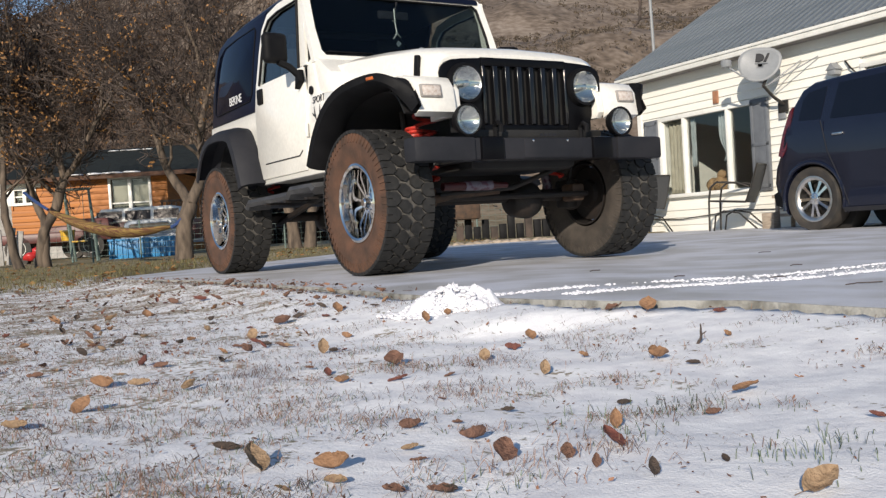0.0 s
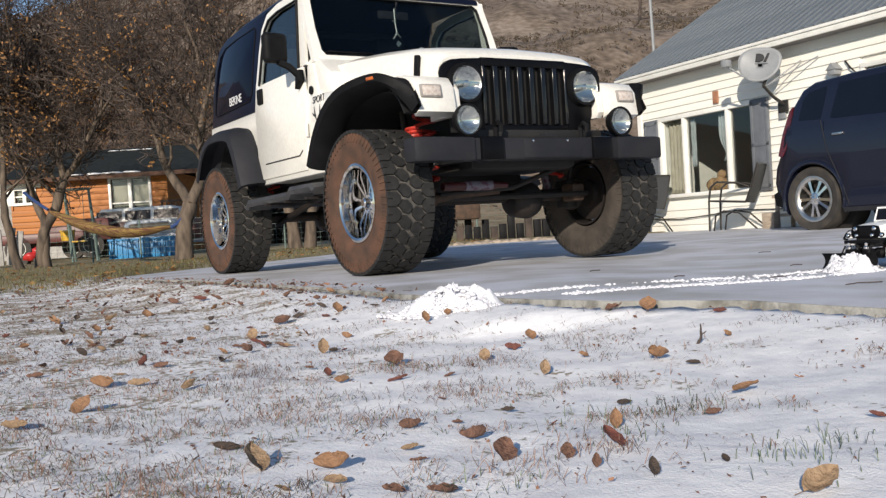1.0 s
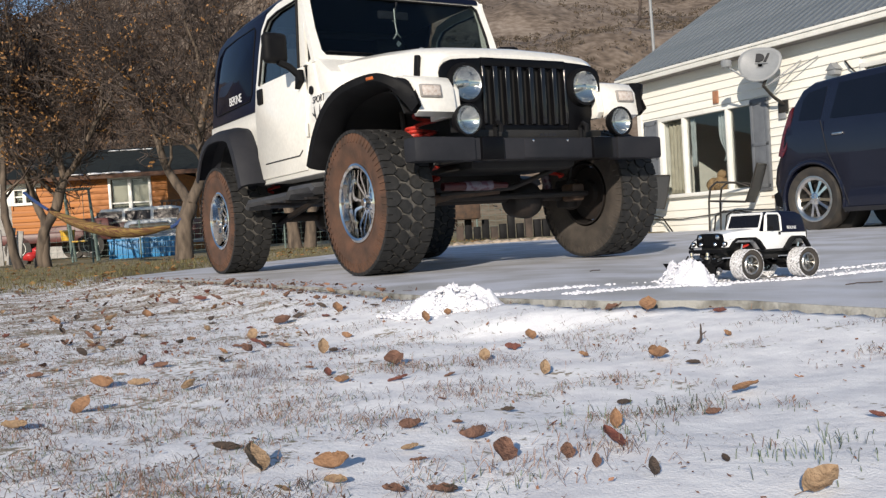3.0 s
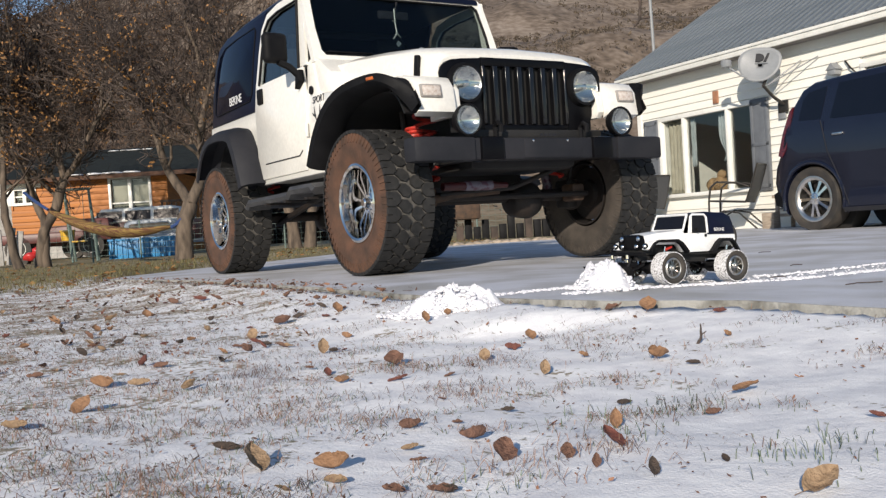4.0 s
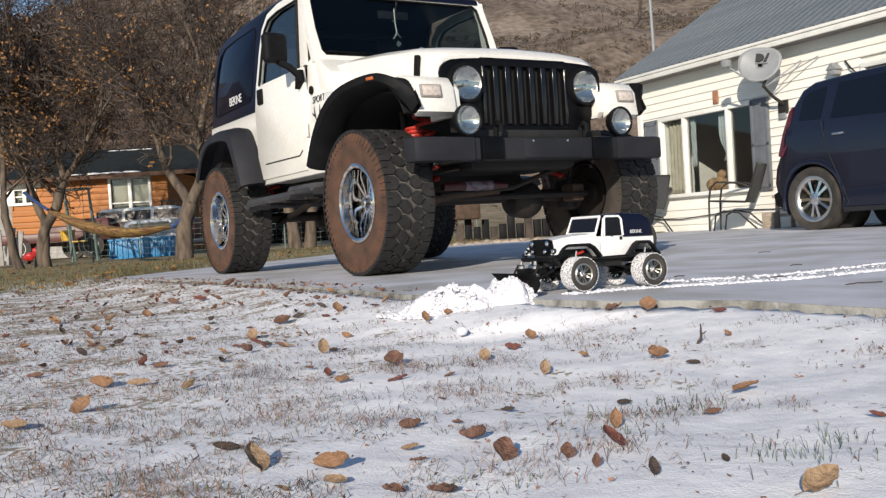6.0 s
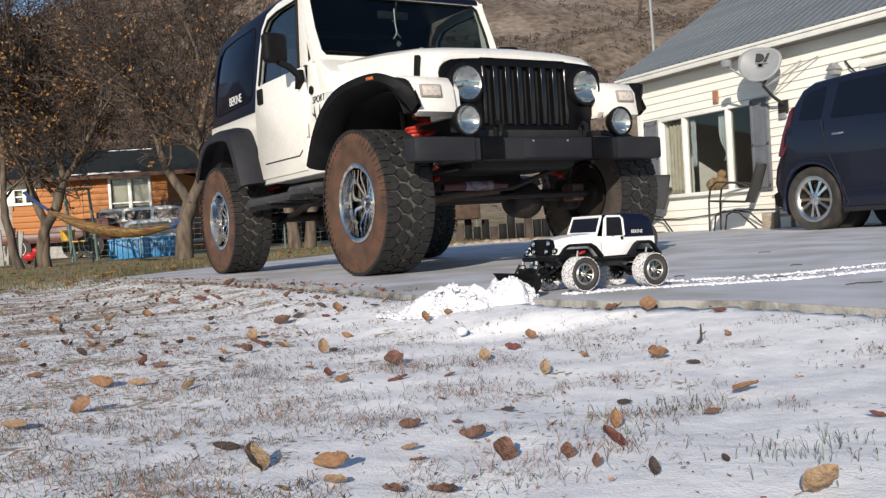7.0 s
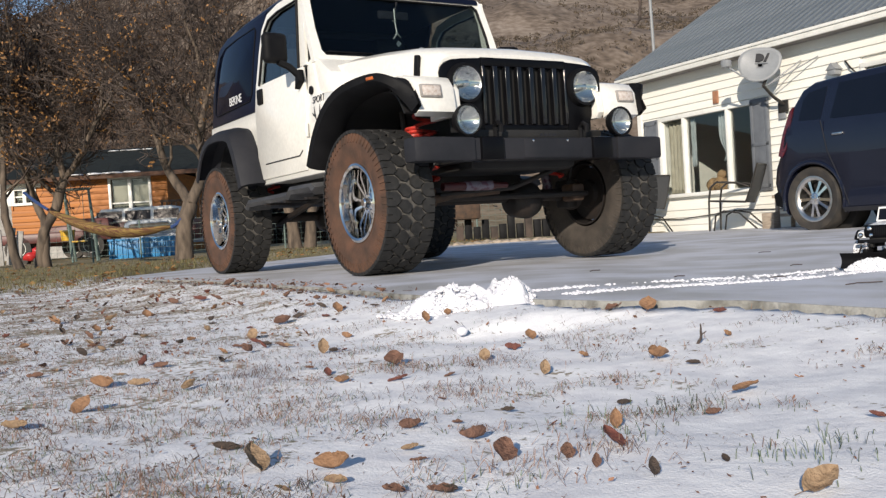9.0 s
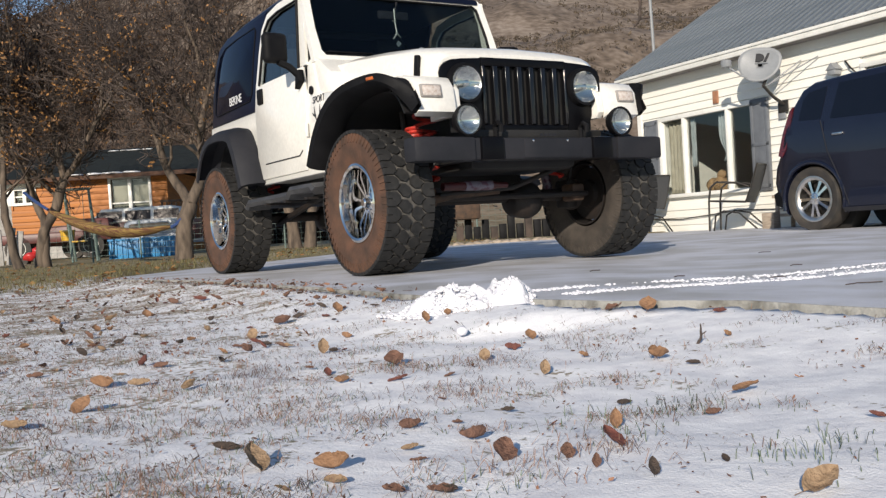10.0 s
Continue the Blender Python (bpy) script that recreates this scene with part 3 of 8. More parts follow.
        door = part("door", bm, M_WHITE, j)
        bm = bmesh.new()
        fr_out = [(-1.865, 1.345), (-1.80, 1.60), (-1.745, 1.76), (-1.64, 1.845), (-1.45, 1.875), (-1.02, 1.878), (-0.945, 1.36)]
        fr_in = [(-1.775, 1.355), (-1.715, 1.60), (-1.67, 1.73), (-1.59, 1.79), (-1.42, 1.812), (-1.085, 1.815), (-1.045, 1.36)]
        loops = []
        for yy in (y0 * 0.995, y1):
            loops.append(([bm.verts.new((x, yy, z)) for x, z in fr_out], [bm.verts.new((x, yy, z)) for x, z in fr_in]))
        (ao, ai), (bo, bi) = loops
        for k in range(len(fr_out) - 1):
            bm.faces.new((ao[k], ao[k + 1], ai[k + 1], ai[k]))
            bm.faces.new((bo[k + 1], bo[k], bi[k], bi[k + 1]))
            bm.faces.new((ao[k + 1], ao[k], bo[k], bo[k + 1]))
            bm.faces.new((ai[k], ai[k + 1], bi[k + 1], bi[k]))
        bmesh.ops.recalc_face_normals(bm, faces=bm.faces)
        lean(bm, 1.36, 1.9, 0.05)
        part("window_frame", bm, M_WHITE, door)
        bm = bmesh.new()
        prism(bm, [(-1.775, 1.35), (-1.715, 1.60), (-1.67, 1.73), (-1.59, 1.795), (-1.42, 1.815), (-1.085, 1.818), (-1.04, 1.35)], "y", s * 0.745, s * 0.741)
        lean(bm, 1.36, 1.9, 0.05)
        pane = part("door_window", bm, M_SIDE_GLASS, door, "tinted side window")
        pane.visible_shadow = False
        bm = bmesh.new()
        tube(bm, [(x, s * (0.762 - 0.035 * max(z - 1.36, 0) / 0.5), z) for x, z in fr_in], 0.010, 6)
        part("window_seal", bm, M_BLACKPL, door)
        bm = bmesh.new()
        box(bm, (-0.045, -0.014, -0.055), (0.045, 0.014, 0.055), 0.010)
        part("door_handle", bm, M_BLACKPL, door, "black recessed handle", pose(-1.765, s * 0.762, 1.275))
        # shade line of the lower door crease, drawn as a thin dark bar
        bm = bmesh.new()
        tube(bm, [(-1.74, s * 0.7605, 0.785), (-1.12, s * 0.7605, 0.785), (-1.07, s * 0.7605, 0.815)], 0.0045, 5)
        part("door_crease", bm, M_GREYPL, door)
        for z in (0.94, 0.78):
            bm = bmesh.new()
            lathe(bm, [(0.009, -0.045), (0.012, -0.04), (0.012, 0.04), (0.009, 0.045)], "z", 8)
            part("door_hinge", bm, M_WHITE, door, "", pose(-0.972, s * 0.765, z))
        bm = bmesh.new()
        box(bm, (-0.04, -0.088, -0.10), (0.04, 0.088, 0.10), 0.036, 3)
        mirror = part("door_mirror", bm, M_BLACKPL, door, "black door mirror", pose(-1.03, s * 0.93, 1.475, 0, 0, -s * 12))
        bm = bmesh.new()
        prism(bm, [(-1.05, 1.215), (-1.03, 1.30), (-1.055, 1.335), (-0.985, 1.335), (-0.965, 1.26)], "y", s * 0.755, s * 0.80, 0.008)
        tube(bm, [(-1.01, s * 0.78, 1.30), (-1.02, s * 0.84, 1.355), (-1.02, s * 0.91, 1.385)], 0.024, 8)
        part("mirror_arm", bm, M_BLACKPL, door)
    # grille panel built of pieces round seven slots
    x0, x1 = 0.362, 0.396
    ys = [-0.252 + k * 0.084 for k in range(7)]
    bm = bmesh.new()
    for s in (-1, 1):
        prism(bm, [(s * 0.298, 1.150), (s * 0.298, 0.755), (s * 0.44, 0.758), (s * 0.475, 0.83), (s * 0.535, 0.98), (s * 0.560, 1.045), (s * 0.564, 1.085), (s * 0.552, 1.118), (s * 0.528, 1.142), (s * 0.49, 1.157), (s * 0.42, 1.165), (s * 0.298, 1.172)][::s], "x", x0, x1, 0.008)
    box(bm, (x0, -0.298, 1.128), (x1, 0.298, 1.176), 0.006)
    box(bm, (x0, -0.298, 0.752), (x1, 0.298, 0.802), 0.006)
    panel = part("grille_panel", bm, M_GLOSSBLACK, j, "gloss black grille panel with seven slots")
    bm = bmesh.new()
    box(bm, (0.3585, -0.50, 0.76), (0.3615, 0.50, 1.14))
    part("radiator", bm, M_DARK, j)
    for k in range(6):
        bm = bmesh.new()
        yc = (ys[k] + ys[k + 1]) / 2
        prism(bm, [(yc - 0.0165, 0.80), (yc + 0.0165, 0.80), (yc + 0.0165, 1.13), (yc - 0.0165, 1.13)], "x", x0, x1 + 0.012, 0.009, 3)
        part("grille_bar", bm, M_BARGLOSS, panel)
    for s in (-1, 1):
        bm = bmesh.new()
        box(bm, (x0, s * 0.290 - 0.010, 0.80), (x1 + 0.010, s * 0.290 + 0.012, 1.13), 0.008, 3)
        part("grille_bar", bm, M_BARGLOSS, panel)
        # head lights
        bm = bmesh.new()
        lathe(bm, [(0.094, 0.400), (0.112, 0.400), (0.116, 0.430), (0.108, 0.462), (0.094, 0.462)], "x", 36, closed=True)
        hl = part("headlight", bm, M_BLACKPL, j, "round headlight with clear lens", pose(-0.030, s * 0.418, 1.024))
        bm = bmesh.new()
        lathe(bm, [(0.002, 0.430), (0.045, 0.433), (0.075, 0.443), (0.093, 0.460)], "x", 32)
        bmesh.ops.delete(bm, geom=[f for f in bm.faces if len(f.verts) > 4 and f.calc_center_median().x > 0.45], context="FACES_ONLY")
        part("reflector", bm, M_REFLECT, hl)
        bm = bmesh.new()
        lathe(bm, [(0.094, 0.456), (0.090, 0.468), (0.06, 0.480), (0.02, 0.485), (0.002, 0.485)], "x", 32)
        part("lens", bm, M_LENS, hl).visible_shadow = False
        bm = bmesh.new()
        lathe(bm, [(0.012, 0.430), (0.016, 0.44), (0.016, 0.456), (0.006, 0.462)], "x", 14)
        box(bm, (0.468, -0.07, -0.004), (0.472, 0.07, 0.004))
        part("bulb", bm, M_CHROME, hl)
        # fog lamps on the bumper
        bm = bmesh.new()
        lathe(bm, [(0.03, -0.075), (0.065, -0.055), (0.084, -0.012), (0.086, 0.012), (0.078, 0.016), (0.076, 0.004), (0.05, -0.03), (0.01, -0.045)], "x", 32)
        fog = part("fog_lamp", bm, M_BLACKPL, j, "round black fog lamp", pose(0.585, s * 0.533, 0.800))
        bm = bmesh.new()
        lathe(bm, [(0.077, 0.004), (0.07, 0.014), (0.04, 0.022), (0.002, 0.024)], "x", 28)
        part("lens", bm, M_LENS, fog).visible_shadow = False
        bm = bmesh.new()
        lathe(bm, [(0.01, -0.040), (0.05, -0.026), (0.075, 0.003)], "x", 28)
        bmesh.ops.delete(bm, geom=[f for f in bm.faces if len(f.verts) > 4 and f.calc_center_median().x > -0.01], context="FACES_ONLY")
        part("reflector", bm, M_REFLECT, fog)
        bm = bmesh.new()
        box(bm, (-0.03, -0.014, -0.105), (-0.005, 0.014, -0.065), 0.004)
        part("bracket", bm, M_STEEL, fog)
    # bumper in a middle bar and two end caps
    bm = bmesh.new()
    box(bm, (0.455, -0.62, 0.588), (0.580, 0.62, 0.708), 0.014)
    bumper = part("front_bumper", bm, M_GREYPL, j, "black steel bumper with plastic end caps")
    bm = bmesh.new()
    box(bm, (0.574, -0.17, 0.596), (0.584, 0.24, 0.702), 0.004)
    part("centre_plate", bm, M_GREYPL, bumper)
    for y in (-0.11, 0.13):
        bm = bmesh.new()
        lathe(bm, [(0.007, 0.0), (0.007, 0.004), (0.003, 0.006)], "x", 8)
        part("bolt", bm, M_CHROME, bumper, "", pose(0.584, y, 0.690))
    for s in (-1, 1):
        bm = bmesh.new()
        prism(bm, [(0.48, s * 0.50), (0.592, s * 0.50), (0.592, s * 0.820), (0.574, s * 0.856), (0.530, s * 0.872), (0.48, s * 0.868)], "z", 0.584, 0.712, 0.014)
        part("end_cap", bm, M_GREYPL, bumper, "grey-black plastic end cap")
        bm = bmesh.new()
        tube(bm, [(0.50, s * 0.30, 0.705), (0.50, s * 0.30, 0.775), (0.53, s * 0.30, 0.795), (0.56, s * 0.30, 0.775), (0.555, s * 0.30, 0.74)], 0.015, 8)
        part("tow_hook", bm, M_BLACKPL, bumper)
        bm = bmesh.new()
        box(bm, (0.470, s * 0.385 - 0.075, 0.584), (0.600, s * 0.385 + 0.075, 0.713), 0.016)
        part("bumper_clamp", bm, M_GLOSSBLACK, bumper, "smooth black clamp round the bumper bar")
    bm = bmesh.new()
    for k in range(4):
        box(bm, (0.568, -0.05 + k * 0.03, 0.716), (0.572, -0.03 + k * 0.03, 0.73))
    part("raised_bars", bm, M_GREYPL, bumper)
    bm = bmesh.new()
    box(bm, (0.40, -0.46, 0.705), (0.50, 0.46, 0.76), 0.01)
    part("crossmember", bm, M_DARK, j)
    # windscreen frame and glass
    bm = bmesh.new()
    def wp(y, z):
        return (-0.845 - (z - 1.40) * 0.40, y, z)
    o = [(-0.742, 1.36), (-0.735, 1.60), (-0.722, 1.86), (-0.69, 1.905), (0.69, 1.905), (0.722, 1.86), (0.735, 1.60), (0.742, 1.36)]
    i = [(-0.672, 1.425), (-0.680, 1.60), (-0.668, 1.825), (-0.635, 1.858), (0.635, 1.858), (0.668, 1.825), (0.680, 1.60), (0.672, 1.425)]
    i[0], i[-1] = (-0.645, 1.410), (0.645, 1.410)
    i.insert(1, (-0.672, 1.445))
    i.insert(-1, (0.672, 1.445))
    o.insert(1, (-0.741, 1.42))
    o.insert(-1, (0.741, 1.42))
    n = len(o)
    fo, fi = [bm.verts.new(wp(*q)) for q in o], [bm.verts.new(wp(*q)) for q in i]
    ko, ki = [bm.verts.new(Vector(wp(*q)) - Vector((0.05, 0, 0))) for q in o], [bm.verts.new(Vector(wp(*q)) - Vector((0.05, 0, 0))) for q in i]
    for k in range(n):
        q = (k + 1) % n
        bm.faces.new((fo[k], fo[q], fi[q], fi[k]))
        bm.faces.new((ko[q], ko[k], ki[k], ki[q]))
        bm.faces.new((fo[q], fo[k], ko[k], ko[q]))
        bm.faces.new((fi[k], fi[q], ki[q], ki[k]))
    bmesh.ops.recalc_face_normals(bm, faces=bm.faces)
    frame_ob = part("windscreen_frame", bm, M_WHITE, j)
    bm = bmesh.new()
    va = [bm.verts.new(Vector(wp(*q)) - Vector((0.018, 0, 0))) for q in i]
    vb = [bm.verts.new(Vector(wp(*q)) - Vector((0.024, 0, 0))) for q in i]
    bm.faces.new(va)
    bm.faces.new(vb[::-1])
    w = part("windscreen", bm, M_WINDSCREEN, j, "dark tinted windscreen")
    w.visible_shadow = False
    bm = bmesh.new()
    loop = [Vector(wp(*q)) - Vector((0.012, 0, 0)) for q in i]
    tube(bm, loop + [loop[0]], 0.012, 6)
    part("windscreen_seal", bm, M_BLACKPL, frame_ob)
    # hardtop: roof, sides with windows, rear
    bm = bmesh.new()
    prism(bm, [(-2.74, 1.80), (-2.55, 1.872), (-2.2, 1.905), (-1.6, 1.928), (-1.1, 1.920), (-1.02, 1.90), (-1.02, 1.865), (-1.6, 1.87), (-2.2, 1.85), (-2.6, 1.80)], "y", -0.715, 0.715, 0.03, 3)
    lean(bm, 1.78, 1.93, 0.05)
    roof = part("hardtop_roof", bm, M_NAVY, j, "gloss black hardtop")
    QW = [(-2.845, 1.30), (-2.815, 1.50), (-2.765, 1.65), (-2.70, 1.735), (-2.58, 1.785), (-2.30, 1.805), (-1.93, 1.812), (-1.90, 1.78), (-1.945, 1.60), (-1.985, 1.33), (-2.03, 1.285), (-2.80, 1.27)]
    for s in (-1, 1):
        bm = bmesh.new()
        prism(bm, [(-2.955, 1.192), (-2.90, 1.45), (-2.835, 1.70), (-2.74, 1.81), (-2.55, 1.86), (-2.1, 1.875), (-1.70, 1.88), (-1.79, 1.73), (-1.855, 1.52), (-1.905, 1.30), (-1.92, 1.192)], "y", s * 0.738, s * 0.70, 0.012)
        lean(bm, 1.36, 1.9, 0.05)
        side = part("hardtop_side", bm, M_NAVY, roof)
        bm = bmesh.new()
        prism(bm, QW, "y", s * 0.7415, s * 0.737, 0.001)
        lean(bm, 1.36, 1.9, 0.05)
        part("quarter_window", bm, M_TINT, side, "blue-black tinted quarter window")
        bm = bmesh.new()
        tube(bm, [(x, s * (0.741 - 0.036 * max(z - 1.36, 0) / 0.54), z) for x, z in QW + [QW[0]]], 0.0045, 6)
        part("window_seal", bm, M_BLACKPL, side)
    bm = bmesh.new()
    prism(bm, [(-2.95, 1.19), (-2.895, 1.45), (-2.83, 1.70), (-2.73, 1.80), (-2.68, 1.78), (-2.78, 1.69), (-2.85, 1.45), (-2.91, 1.19)], "y", -0.69, 0.69)
    part("tailgate_glass", bm, M_NAVY, roof)
    # interior: dash, seats, roll bar, mirror with ornament
    bm = bmesh.new()
    prism(bm, [(-1.20, 1.10), (-0.95, 1.10), (-0.93, 1.36), (-1.02, 1.385), (-1.16, 1.36), (-1.22, 1.25)], "y", -0.69, 0.69, 0.015)
    dash = part("dashboard", bm, M_DARK, j)
    bm = bmesh.new()
    lathe(bm, [(0.172, -0.014), (0.19, 0.0), (0.172, 0.014), (0.158, 0.0)], "x", 28, closed=True)
    box(bm, (-0.01, -0.16, -0.02), (0.01, 0.16, 0.02))
    part("steering_wheel", bm, M_BLACKPL, dash, "", pose(-1.32, 0.36, 1.33, 0, -25, 0))
    for s in (-1, 1):
        bm = bmesh.new()
        box(bm, (-1.80, s * 0.36 - 0.23, 0.98), (-1.32, s * 0.36 + 0.23, 1.10), 0.04)
        prism(bm, [(-1.74, 1.08), (-1.62, 1.08), (-1.72, 1.62), (-1.80, 1.64), (-1.84, 1.60)], "y", s * 0.36 - 0.22, s * 0.36 + 0.22, 0.03)
        box(bm, (-1.90, s * 0.36 - 0.12, 1.62), (-1.80, s * 0.36 + 0.12, 1.76), 0.03)
        part("seat", bm, M_DARK, j)
    bm = bmesh.new()
    tube(bm, [(-1.95, -0.60, 1.0), (-1.95, -0.60, 1.68), (-1.95, -0.52, 1.80), (-1.95, 0.52, 1.80), (-1.95, 0.60, 1.68), (-1.95, 0.60, 1.0)], 0.035, 8)
    part("roll_bar", bm, M_DARK, j)
    bm = bmesh.new()
    box(bm, (-1.09, -0.13, 1.725), (-1.06, 0.11, 1.785), 0.012)
    tube(bm, [(-1.06, 0, 1.77), (-1.03, 0, 1.84)], 0.008, 6)
    inner_mirror = part("rear_view_mirror", bm, M_GREYPL, j)
    bm = bmesh.new()
    tube(bm, [(-1.055, -0.01, 1.80), (-1.05, -0.01, 1.70), (-1.05, 0.0, 1.63), (-1.05, -0.03, 1.585)], 0.006, 5)
    tube(bm, [(-1.05, 0.0, 1.63), (-1.05, 0.03, 1.60)], 0.005, 5)
    tube(bm, [(-1.05, -0.005, 1.70), (-1.05, -0.03, 1.715)], 0.005, 5)
    lathe(bm, [(0.004, -0.004), (0.022, -0.002), (0.022, 0.002), (0.004, 0.004)], "x", 4, (-1.05, 0.01, 1.555))
    part("hanging_ornament", bm, M_SILVER, inner_mirror, "silver hanging ornament")
    bm = bmesh.new()
    lathe(bm, [(0.018, -0.002), (0.03, -0.002), (0.03, 0.002), (0.018, 0.002)], "x", 18, closed=True)
    lathe(bm, [(0.002, -0.002), (0.012, 0.0), (0.002, 0.002)], "x", 10)
    box(bm, (-0.002, -0.065, -0.032), (0.002, -0.02, -0.022))
    part("windscreen_decal", bm, M_SILVER, j, "small round pale decal", pose(-0.885, 0.10, 1.475, 0, -20, 0))
    # body lettering and dark mark
    flat = Matrix(((1, 0, 0, 0), (0, 0, -1, 0), (0, 1, 0, 0), (0, 0, 0, 1)))
    words("script", "BEKINE", 0.092, pose(-2.335, -0.7465, 1.335) @ flat, M_LETTER, roof, "white outlined lettering", spacing=0.92)
    words("script", "SPORT", 0.062, pose(-0.800, -0.7485, 1.115) @ flat, M_LETTER_DK, j, "dark lettering", shear=0.25)
    bm = bmesh.new()
    for a in ((0.0, -0.05, 0.03, 0.0), (0.03, 0.0, 0.045, 0.07), (0.03, 0.0, 0.075, 0.03), (0.0, -0.05, -0.03, 0.0), (-0.03, 0.0, -0.045, 0.07), (-0.03, 0.0, -0.075, 0.03), (0.0, -0.05, 0.0, -0.085)):
        tube(bm, [(a[0], 0, a[1]), ((a[0] + a[2]) / 2 * 1.1, 0, (a[1] + a[3]) / 2), (a[2], 0, a[3])], [0.010, 0.008, 0.003], 4)
    for v in bm.verts:
        v.co.y *= 0.1
    part("antler_decal", bm, M_LETTER_DK, j, "dark antler-shaped decal", pose(-0.825, -0.7500, 1.010))
    for x, z in ((-0.90, 0.725), (-0.80, 0.735)):
        bm = bmesh.new()
        lathe(bm, [(0.006, -0.004), (0.016, -0.003), (0.016, 0.003), (0.008, 0.006)], "y", 10)
        part("body_plug", bm, M_DARK, j, "", pose(x, -0.748, z))
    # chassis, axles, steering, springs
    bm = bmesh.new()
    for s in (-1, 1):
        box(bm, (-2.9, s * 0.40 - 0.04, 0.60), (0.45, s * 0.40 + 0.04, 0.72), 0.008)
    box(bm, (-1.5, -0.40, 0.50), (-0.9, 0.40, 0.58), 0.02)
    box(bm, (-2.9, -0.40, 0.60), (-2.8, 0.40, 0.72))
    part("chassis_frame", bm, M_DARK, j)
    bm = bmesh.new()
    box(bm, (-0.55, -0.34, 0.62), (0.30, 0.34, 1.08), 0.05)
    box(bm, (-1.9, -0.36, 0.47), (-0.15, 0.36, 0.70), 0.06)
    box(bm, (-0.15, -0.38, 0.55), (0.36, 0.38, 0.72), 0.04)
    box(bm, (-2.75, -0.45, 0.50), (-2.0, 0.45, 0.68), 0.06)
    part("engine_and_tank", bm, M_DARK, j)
    for x, dy in ((0.0, 0.21), (-2.373, 0.0)):
        bm = bmesh.new()
        lathe(bm, [(0.038, -0.62), (0.038, 0.62)], "y", 14, (x, 0, 0.41))
        for s in (-1, 1):
            lathe(bm, [(0.085, s * 0.575), (0.10, s * 0.60), (0.10, s * 0.63), (0.07, s * 0.65)], "y", 16, (x, 0, 0.41))
            box(bm, (x - 0.05, s * 0.56 - 0.04, 0.32), (x + 0.08, s * 0.56 + 0.04, 0.50), 0.02)
        axle = part("axle", bm, M_STEEL, j)
        bm = bmesh.new()
        lathe(bm, [(0.06, -0.12), (0.105, -0.06), (0.118, 0.05), (0.105, 0.09), (0.06, 0.125), (0.01, 0.135)], "x", 24, (x, dy, 0.385))
        part("differential", bm, M_STEEL, axle, "round steel differential cover")
    bm = bmesh.new()
    tube(bm, [(0.17, -0.58, 0.405), (0.17, 0.60, 0.405)], 0.017, 10)
    tube(bm, [(0.20, -0.50, 0.425), (0.22, 0.0, 0.455), (0.22, 0.46, 0.60)], 0.016, 10)
    part("tie_rod", bm, M_STEEL, j)
    bm = bmesh.new()
    tube(bm, [(0.19, -0.55, 0.40), (0.20, -0.40, 0.42), (0.21, -0.10, 0.435)], [0.026, 0.018, 0.016], 10)
    part("drag_link", bm, M_RUST, j, "rust-brown steering link")
    bm = bmesh.new()
    lathe(bm, [(0.024, -0.50), (0.026, -0.16), (0.020, -0.14), (0.016, -0.06)], "y", 16, (0.24, 0, 0.47))
    damper = part("steering_damper", bm, M_MAROON, j, "maroon steering damper with a pale sticker")
    bm = bmesh.new()
    lathe(bm, [(0.0275, -0.355), (0.0275, -0.17)], "y", 16, (0.24, 0, 0.47))
    part("sticker", bm, M_STICKER, damper)
    for x in (0.02, -2.36):
        for s in (-1, 1):
            bm = bmesh.new()
            pts = [(x + 0.062 * math.cos(t), s * 0.46 + 0.062 * math.sin(t), 0.52 + 0.40 * t / (2 * math.pi * 6)) for t in np.linspace(0, 2 * math.pi * 6, 90)]
            tube(bm, pts, 0.011, 6)
            part("coil_spring", bm, M_REDSPRING, j, "red coil spring")
            bm = bmesh.new()
            tube(bm, [(x - 0.1, s * 0.50, 0.42), (x - 0.16, s * 0.49, 0.66)], 0.028, 8)
            tube(bm, [(x - 0.16, s * 0.49, 0.66), (x - 0.22, s * 0.48, 0.95)], 0.02, 8)
            part("shock_absorber", bm, M_STICKER if x > 0 and s > 0 else M_STEEL, j)
            bm = bmesh.new()
            tube(bm, [(x - 0.05, s * 0.43, 0.36), (x - 0.85 if x > -1 else x + 0.85, s * 0.40, 0.55)], 0.024, 8)
            part("control_arm", bm, M_STEEL, j)
    # red spring seen over the bumper end, bump stops and brake hoses
    for s in (-1, 1):
        bm = bmesh.new()
        pts = [(0.10 + 0.046 * math.cos(t), s * 0.58 + 0.046 * math.sin(t), 0.730 + 0.085 * t / (2 * math.pi * 4)) for t in np.linspace(0, 2 * math.pi * 4, 70)]
        tube(bm, pts, 0.010, 6)
        part("reservoir_spring", bm, M_REDSPRING, j, "red coil beside the bumper")
        bm = bmesh.new()
        tube(bm, [(0.05, s * 0.56, 0.45), (0.16, s * 0.50, 0.60), (0.18, s * 0.42, 0.72)], 0.008, 6)
        part("brake_hose", bm, M_DARK, j)
        bm = bmesh.new()
        box(bm, (0.05, s * 0.54 - 0.05, 0.36), (0.17, s * 0.54 + 0.05, 0.47), 0.02)
        part("steering_knuckle", bm, M_RUST, j, "rust-brown steering knuckle")
    bm = bmesh.new()
    tube(bm, [(-0.2, 0.25, 0.52), (-1.2, 0.28, 0.50), (-2.2, 0.30, 0.52), (-2.9, 0.42, 0.56)], 0.035, 8)
    lathe(bm, [(0.05, -0.3), (0.09, -0.26), (0.09, 0.26), (0.05, 0.3)], "x", 14, (-1.7, 0.30, 0.52))
